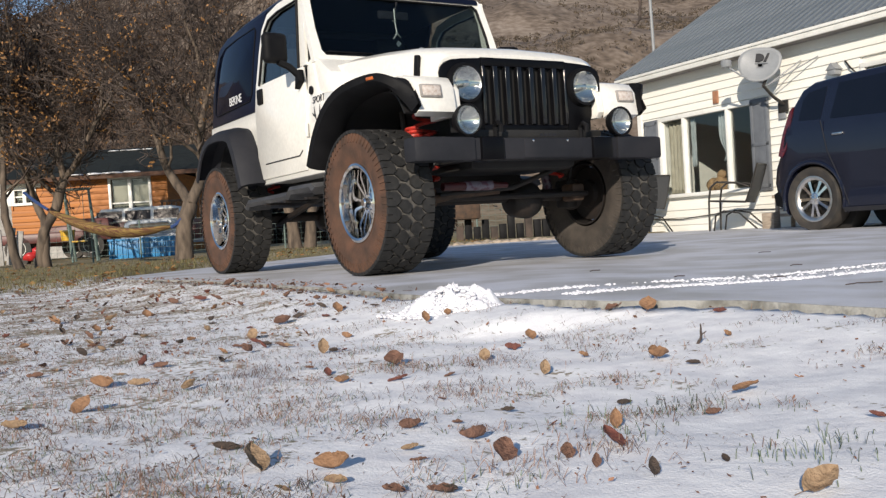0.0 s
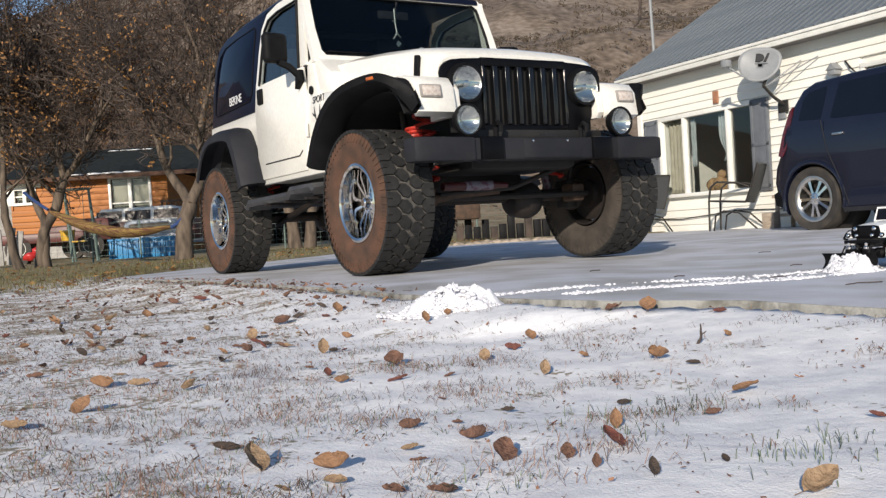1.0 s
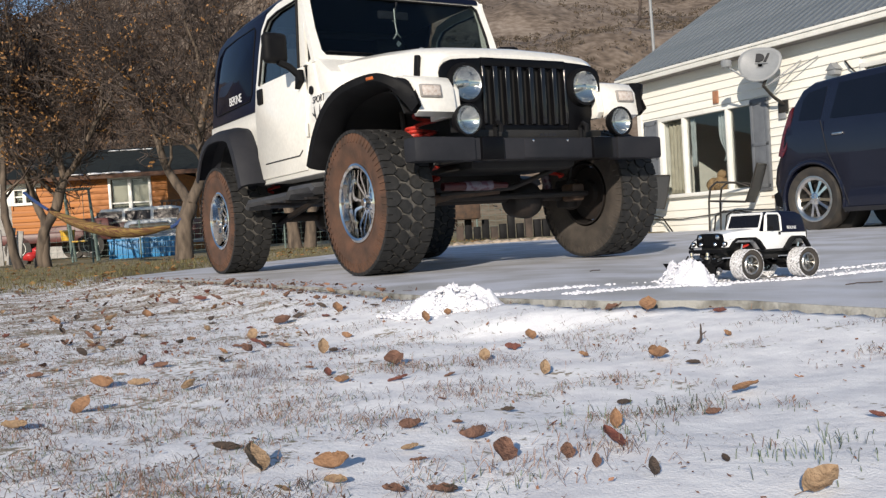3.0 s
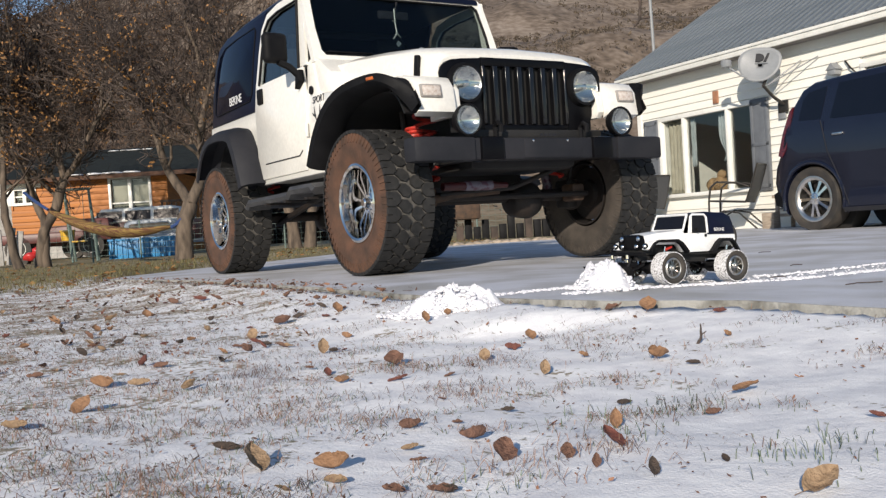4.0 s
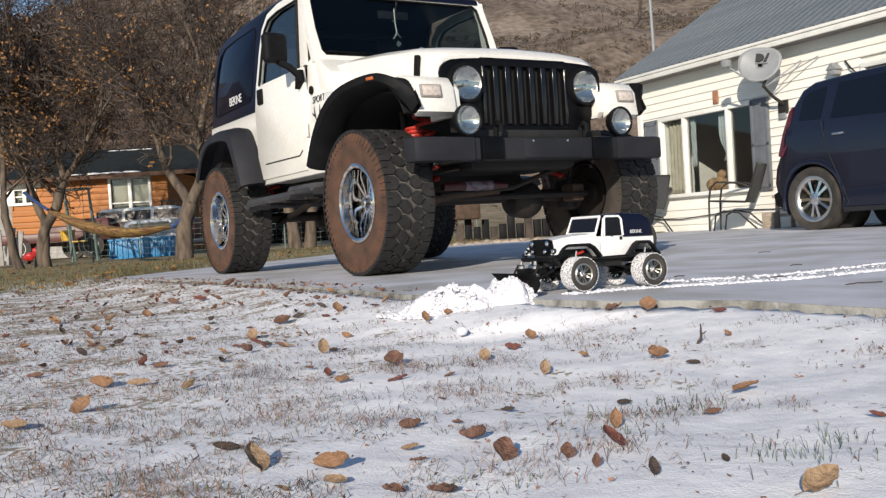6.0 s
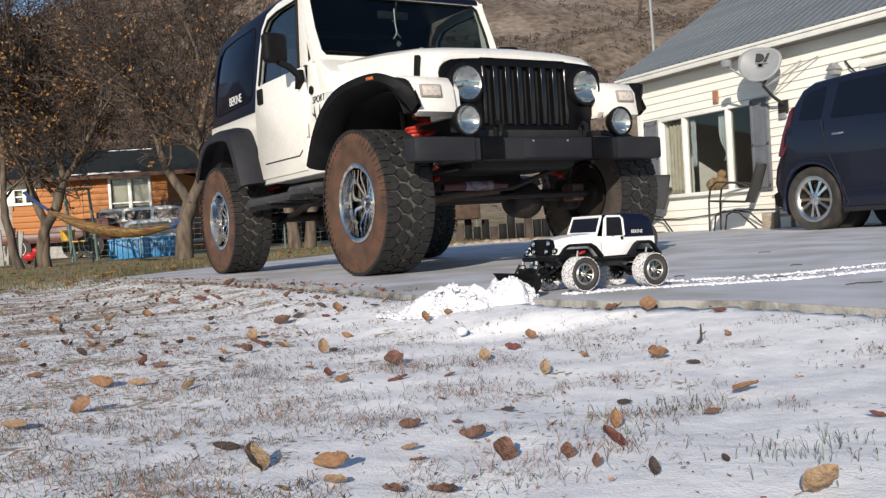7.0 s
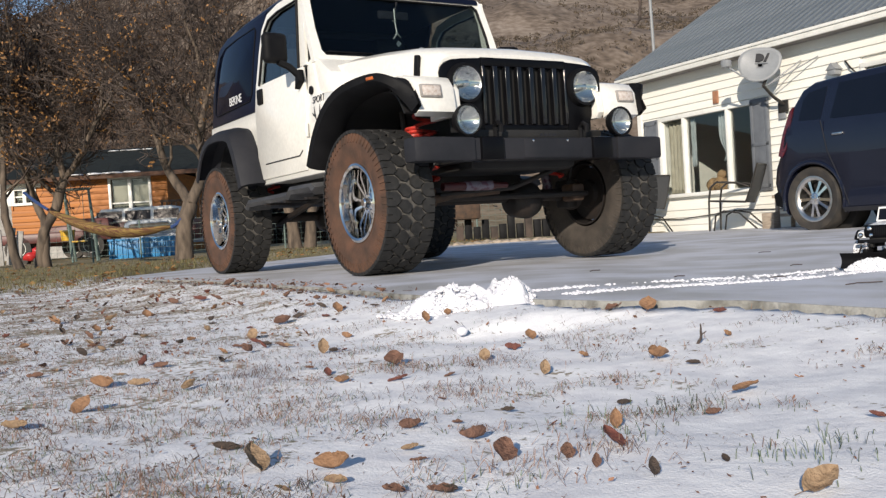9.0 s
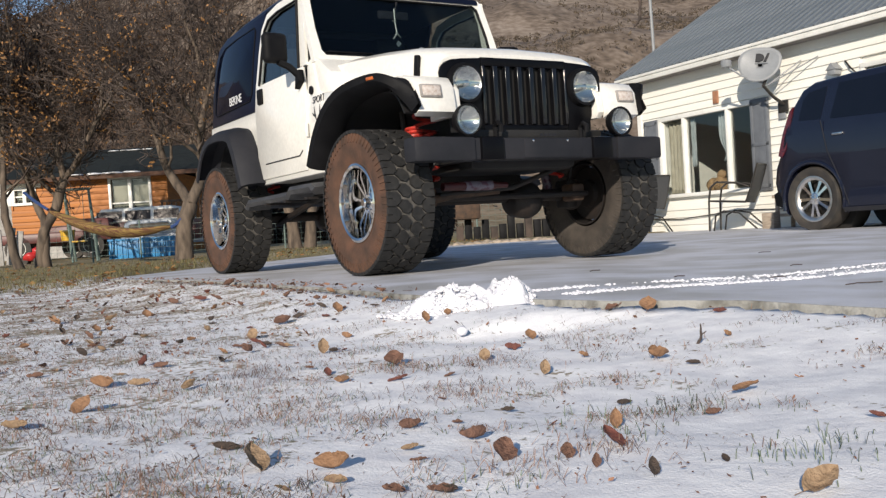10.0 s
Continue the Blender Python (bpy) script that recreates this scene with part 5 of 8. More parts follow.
def build_house():
    h = thing("white_house", "single-storey house with white clapboard siding and grey ribbed metal roof", "house", HOUSE)
    wz, holes = 2.37, [(-0.10, 1.78, 0.555, 1.70), (3.62, 5.0, 0.95, 1.86)]
    # sheathing with the openings left free
    bm = bmesh.new()
    spans = [(H_LO, -0.10), (1.78, 3.62), (5.0, H_HI)]
    for a, b in spans:
        box(bm, (a, 0.02, -0.05), (b, 0.15, wz))
    for a, b, z0, z1 in holes:
        box(bm, (a, 0.02, -0.05), (b, 0.15, z0))
        box(bm, (a, 0.02, z1), (b, 0.15, wz))
    box(bm, (H_LO, 0.15, -0.05), (H_LO + 0.13, 7.0, wz))
    box(bm, (H_HI - 0.13, 0.15, -0.05), (H_HI, 7.0, wz))
    box(bm, (H_LO, 6.87, -0.05), (H_HI, 7.0, wz))
    for x in (H_LO, H_HI - 0.13):
        prism(bm, [(0.02, wz), (7.0, wz), (3.5, wz + 2.0)], "x", x, x + 0.13)
    wall = part("wall", bm, M_SIDING, h, smooth=0)
    # clapboards
    pitch, k = 0.112, 0
    z = -0.02
    meshes = {}
    while z < wz - 0.02:
        cuts = [(H_LO - 0.01, H_HI)]
        for a, b, z0, z1 in holes:
            if z + pitch > z0 - 0.07 and z < z1 + 0.07:
                cuts = [c for p, q in cuts for c in (((p, a - 0.07), (b + 0.07, q)) if p < a < q else ((p, q),)) if c[1] - c[0] > 0.02]
        for a, b in cuts:
            key = (round(a, 3), round(b, 3))
            if key not in meshes:
                bm = bmesh.new()
                prism(bm, [(0.02, 0.0), (-0.020, 0.0), (-0.022, 0.004), (-0.004, pitch + 0.004), (0.02, pitch + 0.004)], "x", a, b)
                meshes[key] = mesh_of("clapboard", bm, M_SIDING, 0)
            ob = new("clapboard", meshes[key])
            ob.parent, ob.matrix_basis = wall, pose(0, 0, z)
        z += pitch
    bm = bmesh.new()
    box(bm, (H_LO - 0.03, -0.03, -0.05), (H_LO + 0.06, 0.02, wz))
    part("corner_board", bm, M_TRIM, wall)
    # roof with ribs, fascia, soffit
    x0, x1, e0, ez, sl = H_LO - 0.22, H_HI + 0.3, -0.27, 2.462, 0.58
    bm = bmesh.new()
    prism(bm, [(e0, ez), (3.5, ez + sl * 3.86), (7.36, ez), (7.36, ez - 0.05), (3.5, ez + sl * 3.86 - 0.06), (e0, ez - 0.05)], "x", x0, x1)
    roof = part("roof", bm, M_METALROOF, h, "grey ribbed metal roof")
    nrm = Vector((0, -sl, 1)).normalized()
    bm = bmesh.new()
    vs = [[bm.verts.new(q + Vector((dx, 0, 0)) + nrm * u) for dx, u in ((-0.022, 0.0), (-0.010, 0.020), (0.010, 0.020), (0.022, 0.0))]
          for q in (Vector((0, e0 - 0.02, ez - 0.02 * sl)), Vector((0, 3.5, ez + sl * 3.86)))]
    for i in range(3):
        bm.faces.new((vs[0][i], vs[0][i + 1], vs[1][i + 1], vs[1][i]))
    bm.faces.new(vs[0][::-1])
    bmesh.ops.recalc_face_normals(bm, faces=bm.faces)
    rib = mesh_of("roof_rib", bm, M_METALROOF, 0)
    for k in range(int((x1 - x0 - 0.04) / 0.152) + 1):
        ob = new("roof_rib", rib)
        ob.parent, ob.matrix_basis = roof, pose(x0 + 0.03 + k * 0.152, 0, 0)
    bm = bmesh.new()
    box(bm, (x0, e0 - 0.012, ez - 0.125), (x1, e0 + 0.02, ez - 0.012), 0.004)
    box(bm, (x0, e0 - 0.03, ez - 0.055), (x1, e0 - 0.012, ez - 0.016), 0.004)
    part("fascia", bm, M_TRIM, roof)
    bm = bmesh.new()
    box(bm, (x0, e0 + 0.02, ez - 0.120), (x1, 0.02, ez - 0.100))
    part("soffit", bm, M_SOFFIT, roof, "soffit boards with the eave's shade in their colour")
    bm = bmesh.new()
    prism(bm, [(e0, ez - 0.05), (3.5, ez + sl * 3.86 - 0.06), (3.5, ez + sl * 3.86 - 0.18), (e0, ez - 0.13)], "x", x0 - 0.012, x0 + 0.02)
    part("rake_board", bm, M_TRIM, roof)
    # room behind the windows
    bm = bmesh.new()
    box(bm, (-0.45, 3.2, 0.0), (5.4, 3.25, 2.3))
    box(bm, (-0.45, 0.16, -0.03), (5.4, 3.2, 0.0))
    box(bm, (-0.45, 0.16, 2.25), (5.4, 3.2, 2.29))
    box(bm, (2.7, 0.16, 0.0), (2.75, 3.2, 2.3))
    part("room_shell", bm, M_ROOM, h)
    # front window: frame, posts, sill, panes
    w = new("window")
    w.parent = h
    a, b, z0, z1 = holes[0]
    bm = bmesh.new()
    box(bm, (a - 0.07, -0.035, z1 - 0.01), (b + 0.06, 0.06, z1 + 0.06), 0.006)
    box(bm, (a - 0.07, -0.035, z0 - 0.04), (a + 0.02, 0.06, z1), 0.006)
    box(bm, (b - 0.02, -0.035, z0 - 0.04), (b + 0.05, 0.06, z1), 0.006)
    part("window_frame", bm, M_TRIM, w)
    for p in (0.40, 1.31):
        bm = bmesh.new()
        box(bm, (p - 0.030, -0.030, z0), (p + 0.030, 0.06, z1), 0.006)
        part("window_post", bm, M_TRIM, w)
    bm = bmesh.new()
    box(bm, (a - 0.10, -0.07, z0 - 0.045), (b + 0.08, 0.06, z0 + 0.01), 0.006)
    part("window_sill", bm, M_TRIM, w)
    for p, q in ((a + 0.02, 0.37), (0.43, 1.28), (1.34, b - 0.02)):
        bm = bmesh.new()
        box(bm, (p, 0.030, z0 + 0.01), (q, 0.034, z1 - 0.01))
        part("pane", bm, M_PANE, w).visible_shadow = False
    def drape(x0_, x1_, xt, mat_, top, bottom, tie, name):
        bm = bmesh.new()
        n, rows = 26, 14
        grid = []
        for i in range(rows + 1):
            t = i / rows
            pull = math.exp(-((t - tie) / 0.22) ** 2) if tie else 0
            row = []
            for k in range(n + 1):
                u = k / n
                x = x0_ + (x1_ - x0_) * u
                x += (xt - x) * 0.75 * pull
                y = 0.11 + 0.022 * math.sin(u * 34 + t * 2)
                row.append(bm.verts.new((x, y, top + (bottom - top) * t)))
            grid.append(row)
        for r0, r1 in zip(grid, grid[1:]):
            for k in range(n):
                bm.faces.new((r0[k], r0[k + 1], r1[k + 1], r1[k]))
        ob = part(name, bm, mat_, w, smooth=180)
        md = ob.modifiers.new("thick", "SOLIDIFY")
        md.thickness = 0.006
    drape(a + 0.02, 0.34, 0.05, M_BLIND, z1 - 0.03, z0 + 0.02, 0.0, "drape")
    drape(0.44, 0.52, 0.46, M_CURTAIN, z1 - 0.03, z0 + 0.40, 0.0, "curtain")
    drape(1.00, 1.27, 1.19, M_CURTAIN, z1 - 0.03, z0 + 0.42, 0.85, "curtain")
    drape(1.14, 1.24, 1.19, M_CURTAIN, z0 + 0.42, z0 + 0.02, 0.0, "curtain_tail")
    # dog-like plush at the window, built of four rough balls
    bm = bmesh.new()
    for q, r in (((0.78, 0.16, z0 + 0.10), 0.10), ((0.92, 0.17, z0 + 0.12), 0.11), ((1.02, 0.16, z0 + 0.08), 0.09), ((0.95, 0.17, z0 + 0.24), 0.07)):
        snow_lump(bm, q, r, q[0], 1.0)
    part("cushion", bm, M_TAN, w, "tan dog-like plush behind the glass", smooth=180)
    # second window over the dark car
    w2 = new("window")
    w2.parent = h
    a, b, z0, z1 = holes[1]
    bm = bmesh.new()
    for lo, hi in (((a - 0.06, -0.03, z1), (b + 0.06, 0.06, z1 + 0.06)), ((a - 0.06, -0.03, z0 - 0.06), (b + 0.06, 0.06, z0)), ((a - 0.06, -0.03, z0), (a, 0.06, z1)), ((b, -0.03, z0), (b + 0.06, 0.06, z1))):
        box(bm, lo, hi, 0.005)
    part("window_frame", bm, M_TRIM, w2)
    bm = bmesh.new()
    box(bm, (a, 0.03, z0), (b, 0.034, z1))
    part("pane", bm, M_PANE, w2).visible_shadow = False
    # shutters
    for x, zb, zt in ((-0.315, 0.53, 1.74), (1.945, 0.50, 1.75)):
        bm = bmesh.new()
        box(bm, (x - 0.16, -0.052, zb), (x + 0.16, -0.022, zt), 0.005)
        sh = part("shutter", bm, M_SHUTTER, h, "grey louvred shutter")
        bm = bmesh.new()
        for q in (zb + 0.04, (zb + zt) / 2 - 0.02, zt - 0.08):
            box(bm, (x - 0.155, -0.062, q), (x + 0.155, -0.052, q + 0.05), 0.003)
        for q in (x - 0.155, x + 0.105):
            box(bm, (q, -0.062, zb + 0.02), (q + 0.05, -0.052, zt - 0.02), 0.003)
        part("shutter_rail", bm, M_SHUTTER, sh)
    bm = bmesh.new()
    box(bm, (1.08, -0.05, 1.80), (1.18, -0.022, 1.98), 0.006)
    part("wall_plaque", bm, M_BRASSBOX, h, "reddish-brown wall plaque")
    bm = bmesh.new()
    box(bm, (2.28, -0.05, 1.42), (2.40, -0.022, 1.60), 0.006)
    part("junction_box", bm, M_DISH, h)
    # small house-shaped lantern and bracket over the car
    bm = bmesh.new()
    box(bm, (3.18, -0.14, 1.84), (3.30, -0.03, 1.90), 0.004)
    prism(bm, [(3.16, 1.90), (3.32, 1.90), (3.24, 1.985)], "y", -0.15, -0.02, 0.003)
    part("wall_lantern", bm, M_DISH, h, "small grey house-shaped wall lantern")
    bm = bmesh.new()
    tube(bm, [(3.36, -0.03, 1.99), (3.45, -0.06, 1.90), (3.52, -0.05, 1.82)], 0.010, 6)
    part("bracket", bm, M_CHAIRTUBE, h)
    bm = bmesh.new()
    tube(bm, [(H_LO + 0.2, -0.04, 0.20), (0.3, -0.045, 0.18), (0.9, -0.05, 0.22), (1.5, -0.045, 0.26), (2.3, -0.04, 0.24)], 0.008, 6)
    part("cable", bm, M_CHAIRTUBE, h)
    return h


def build_dish():
    """Satellite dish on a braced arm of the house wall."""
    d = thing("satellite_dish", "grey oval satellite dish with dark emblem on the white wall", "satellite dish", HOUSE @ pose(2.36, -0.42, 2.12))
    bm = bmesh.new()
    n, rows = 44, 8

    def edge(a):
        """Wide at the top, drawn in to the foot."""
        c, u = math.cos(a), math.sin(a)
        return (0.268 * (1 + 0.18 * u) * math.copysign(abs(c) ** 0.86, c), 0.225 * math.copysign(abs(u) ** 0.9, u))
    rings = []
    for i in range(1, rows + 1):
        q = i / rows
        rings.append([bm.verts.new((edge(2 * math.pi * k / n)[0] * q, 0.05 * (1 - q * q), edge(2 * math.pi * k / n)[1] * q)) for k in range(n)])
    for ra, rb in zip(rings, rings[1:]):
        for k in range(n):
            bm.faces.new((ra[k], ra[(k + 1) % n], rb[(k + 1) % n], rb[k]))
    bm.faces.new(rings[0])
    face = part("reflector", bm, M_DISH, d, "", pose(0, 0, 0, -14, 6, 30), smooth=180)
    md = face.modifiers.new("thick", "SOLIDIFY")
    md.thickness = 0.012
    bm = bmesh.new()
    tube(bm, [(edge(t)[0], 0.0, edge(t)[1]) for t in np.linspace(0, 2 * math.pi, 44)], 0.008, 6, False)
    part("rim", bm, M_DISH, face)
    bm = bmesh.new()
    prism(bm, [(-0.06, 0.045), (-0.06, 0.155), (-0.01, 0.155), (0.035, 0.135), (0.05, 0.10), (0.035, 0.065), (-0.01, 0.045)], "y", 0.012, 0.030)
    prism(bm, [(0.045, 0.045), (0.075, 0.045), (0.115, 0.155), (0.085, 0.155)], "y", 0.008, 0.030)
    part("dark_emblem", bm, M_EMBLEM, face, "dark plain emblem shapes")
    bm = bmesh.new()
    box(bm, (-0.06, 0.018, 0.018), (0.10, 0.036, 0.026))
    part("faint_bar", bm, M_SHUTTER, face, "thin dark bar under the emblem")
    bm = bmesh.new()
    tube(bm, [(0.05, 0.10, -0.12), (0.03, 0.02, -0.28), (0.02, 0.20, -0.42), (0.04, 0.36, -0.52)], 0.022, 8)
    part("mast", bm, M_CHAIRTUBE, d)
    bm = bmesh.new()
    tube(bm, [(0.0, 0.06, -0.24), (-0.15, -0.18, -0.12), (-0.26, -0.30, 0.02)], 0.013, 6)
    box(bm, (-0.32, -0.36, 0.0), (-0.21, -0.26, 0.10), 0.02)
    part("feed_arm", bm, M_DISH, d)
    for x in (0.35, 0.62):
        bm = bmesh.new()
        tube(bm, [(0.02, 0.08, -0.28), (x, 0.37, 0.0)], 0.008, 6)
        part("brace", bm, M_DISH, d)
    bm = bmesh.new()
    box(bm, (-0.06, 0.355, -0.62), (0.10, 0.378, -0.46), 0.004)
    part("wall_foot", bm, M_CHAIRTUBE, d)


def build_chair(m):
    """Sling garden chair: two bent tube sides, seat and back."""
    c = thing("patio_chair", "dark sling garden chair with bent tube frame beside the white wall", "chair", m, "patio chairs")
    for s in (-1, 1):
        bm = bmesh.new()
        tube(bm, [(0.30, s * 0.28, 0.0), (0.29, s * 0.28, 0.40), (0.26, s * 0.28, 0.58), (0.18, s * 0.28, 0.645), (-0.10, s * 0.28, 0.62), (-0.24, s * 0.27, 0.56)], 0.014, 8)
        tube(bm, [(0.24, s * 0.28, 0.0), (0.21, s * 0.28, 0.20), (0.10, s * 0.28, 0.26), (-0.10, s * 0.28, 0.22), (-0.32, s * 0.28, 0.0)], 0.012, 8)
        tube(bm, [(0.27, s * 0.26, 0.40), (-0.18, s * 0.26, 0.36), (-0.26, s * 0.26, 0.55), (-0.355, s * 0.26, 0.85)], 0.013, 8)
        part("side_frame", bm, M_CHAIRTUBE, c)
    for name, pts in (("seat", [(0.28, 0.41), (0.05, 0.375), (-0.17, 0.365)]), ("backrest", [(-0.18, 0.36), (-0.27, 0.56), (-0.31, 0.70), (-0.36, 0.86)])):
        bm = bmesh.new()
        sweep(bm, pts, [(-0.255, 0.004), (0.255, 0.004), (0.255, -0.004), (-0.255, -0.004)])
        part(name, bm, M_MESHCHAIR, c, "grey sling fabric")
    bm = bmesh.new()
    tube(bm, [(0.27, -0.26, 0.40), (0.27, 0.26, 0.40)], 0.012, 6)
    tube(bm, [(-0.355, -0.26, 0.85), (-0.355, 0.26, 0.85)], 0.012, 6)
    part("cross_tube", bm, M_CHAIRTUBE, c)
    return c


def build_stool():
    t = thing("wooden_step", "small weathered pale wooden step against the house", "step", HOUSE @ pose(2.78, -0.35, -0.02))
    bm = bmesh.new()
    box(bm, (-0.25, -0.16, 0.40), (0.28, 0.16, 0.44), 0.006)
    box(bm, (-0.30, -0.20, 0.16), (0.28, 0.12, 0.20), 0.006)
    part("tread", bm, M_PALEWOOD, t)
    for x in (-0.22, 0.20):
        for y in (-0.14, 0.12):
            bm = bmesh.new()
            box(bm, (x, y, 0.0), (x + 0.05, y + 0.03, 0.40), 0.004)
            part("leg", bm, M_PALEWOOD, t)
    bm = bmesh.new()
    box(bm, (-0.28, -0.32, 0.0), (-0.08, -0.20, 0.22), 0.01)
    part("box", bm, M_PALEWOOD, t)


# ---- dark compact car ----
M_NAVYCAR = mat("dark_blue_car_paint", (0.006, 0.008, 0.019), 0.24, second=(0.007, 0.009, 0.021), scale=2, coat=0.5, spec=0.4)
M_CARGLASS = mat("dark_car_glass", (0.004, 0.005, 0.010), 0.05, second=(0.003, 0.004, 0.008), scale=3, spec=0.5)
M_TAIL = mat("red_tail_lens", (0.10, 0.008, 0.010), 0.15, second=(0.06, 0.006, 0.008), scale=30, coat=0.5)


def arc_pts(cx, cz, r, a0, a1, n):
    return [(cx + r * math.cos(radians(a0 + (a1 - a0) * k / n)), cz + r * math.sin(radians(a0 + (a1 - a0) * k / n))) for k in range(n + 1)]


def build_compact():
    c = thing("compact_car", "dark blue boxy compact car parked on the drive", "car", pose(4.58, 10.06, -0.005, 0, 0, -63.26))
    top = [(-0.52, 0.38), (-0.56, 0.52), (-0.52, 0.68), (-0.41, 0.84), (-0.33, 1.08), (-0.24, 1.30), (-0.13, 1.45), (0.02, 1.512), (0.5, 1.535), (1.3, 1.535), (1.75, 1.48), (2.25, 1.14), (2.45, 1.06), (3.0, 0.96), (3.28, 0.84), (3.36, 0.60), (3.34, 0.24), (3.1, 0.20)]
    low = arc_pts(2.57, 0.30, 0.385, -20, 200, 10) + [(2.1, 0.185), (0.45, 0.185)] + arc_pts(0, 0.30, 0.385, -20, 200, 10) + [(-0.42, 0.24)]
    bm = bmesh.new()
    prism(bm, top + low, "y", -0.885, 0.885, 0.045, 3)
    for co, no in [((0, 0, z), (0, 0, 1)) for z in (0.5, 0.75, 0.98, 1.1, 1.25, 1.4)] + [((x, 0, 0), (1, 0, 0)) for x in (-0.45, -0.3, -0.15, 0.5)]:
        bmesh.ops.bisect_plane(bm, geom=bm.verts[:] + bm.edges[:] + bm.faces[:], plane_co=co, plane_no=no)
    for v in bm.verts:
        k = min(max((v.co.z - 0.98) / 0.62, 0), 1)
        v.co.y *= 1 - 0.13 * k
        r = min(max((-0.15 - v.co.x) / 0.46, 0), 1)
        v.co.y *= 1 - 0.11 * r * r
    body = part("body", bm, M_NAVYCAR, c)
    for x in (0.0, 2.57):
        for s in (-1, 1):
            bm = bmesh.new()
            lathe(bm, [(0.05, s * 0.45), (0.375, s * 0.45), (0.380, s * 0.66)], "y", 28, (x, 0, 0.30))
            part("wheel_well", bm, M_DARK, c)
    for s in (-1, 1):
        def plate(pts, yy, thick, name, material, parent, label=""):
            bm = bmesh.new()
            prism(bm, pts, "y", s * yy, s * (yy - thick))
            for v in bm.verts:
                k = min(max((v.co.z - 0.98) / 0.62, 0), 1)
                v.co.y *= 1 - 0.13 * k
                r = min(max((-0.15 - v.co.x) / 0.46, 0), 1)
                v.co.y *= 1 - 0.11 * r * r
            return part(name, bm, material, parent, label)
        plate([(-0.14, 1.14), (-0.10, 1.34), (-0.03, 1.41), (0.20, 1.445), (0.14, 1.12)], 0.889, 0.02, "quarter_window", M_CARGLASS, body, "tinted quarter window")
        plate([(0.26, 1.11), (0.34, 1.455), (1.02, 1.465), (1.02, 1.08)], 0.889, 0.02, "side_window", M_CARGLASS, body, "tinted side window")
        plate([(1.10, 1.08), (1.10, 1.465), (1.55, 1.445), (1.98, 1.12)], 0.889, 0.02, "side_window", M_CARGLASS, body, "tinted side window")
        plate([(-0.440, 0.80), (-0.355, 1.02), (-0.275, 1.25), (-0.235, 1.29), (-0.235, 1.20), (-0.305, 0.86), (-0.375, 0.78)], 0.895, 0.03, "tail_lamp", M_TAIL, body, "tall dark red tail lamp")
        plate([(-0.54, 0.28), (-0.575, 0.40), (-0.48, 0.42), (-0.40, 0.30), (-0.42, 0.25)], 0.890, 0.03, "rear_bumper_skirt", M_BLACKPL, body)
        plate([(0.42, 0.175), (0.38, 0.22), (2.18, 0.22), (2.14, 0.175)], 0.905, 0.04, "sill_moulding", M_GREYPL, body)
        for pts in ([(0.16, 1.10), (0.22, 0.80), (0.36, 0.50), (0.46, 0.24)], [(1.06, 1.08), (1.06, 0.24)]):
            bm = bmesh.new()
            tube(bm, [(x, s * 0.886, z) for x, z in pts], 0.005, 5)
            part("door_seam", bm, M_GREYPL, body)
        for x in (0.0, 2.57):
            bm = bmesh.new()
            tube(bm, [(px, s * (0.872 if px > -0.15 else 0.872 * (1 - 0.11 * min((-0.15 - px) / 0.46, 1) ** 2)), pz) for px, pz in arc_pts(x, 0.30, 0.398, -12, 192, 22)], 0.024, 8)
            part("arch_lip", bm, M_NAVYCAR, body)
        for x in (0.30, 1.16):
            bm = bmesh.new()
            box(bm, (x, s * 0.892 - 0.014, 0.935), (x + 0.13, s * 0.892 + 0.014, 0.962), 0.008)
            part("door_handle", bm, M_CHROME, body, "chrome door handle")
    for x in (0.0, 2.57):
        for s in (-1, 1):
            wh = new("wheel")
            wh.parent = c
            tagged(wh, "black tyre on a silver ten-spoke rim")
            bm = bmesh.new()
            lathe(bm, [(0.235, -0.085), (0.27, -0.105), (0.315, -0.105), (0.327, -0.08), (0.327, 0.08), (0.315, 0.105), (0.27, 0.105), (0.235, 0.085)], "y", 40, closed=True)
            part("tyre", bm, M_RUBBER, wh)
            rim_parts(wh, 0.225, 0.20, s, 5, 0.62, M_CHROME, M_ALLOY, 2.0)
            wh.matrix_basis = pose(x, s * 0.775, 0.322, 0, 20, 0)
    # rear screen, front glass, lamps and bumper
    bm = bmesh.new()
    prism(bm, [(-0.315, 1.10), (-0.225, 1.31), (-0.13, 1.43), (-0.14, 1.445), (-0.240, 1.32), (-0.330, 1.10)], "y", -0.58, 0.58)
    part("rear_screen", bm, M_CARGLASS, body)
    bm = bmesh.new()
    prism(bm, [(1.80, 1.465), (2.24, 1.155), (2.25, 1.165), (1.81, 1.478)], "y", -0.64, 0.64)
    part("windscreen", bm, M_CARGLASS, body)


build_house()
build_dish()
ch = build_chair(HOUSE @ pose(1.86, -0.46, 0.0, 0, 0, 212))
copy_thing(ch, HOUSE @ pose(-0.10, -0.46, 0.0, 0, 0, 178))
build_stool()
build_compact()


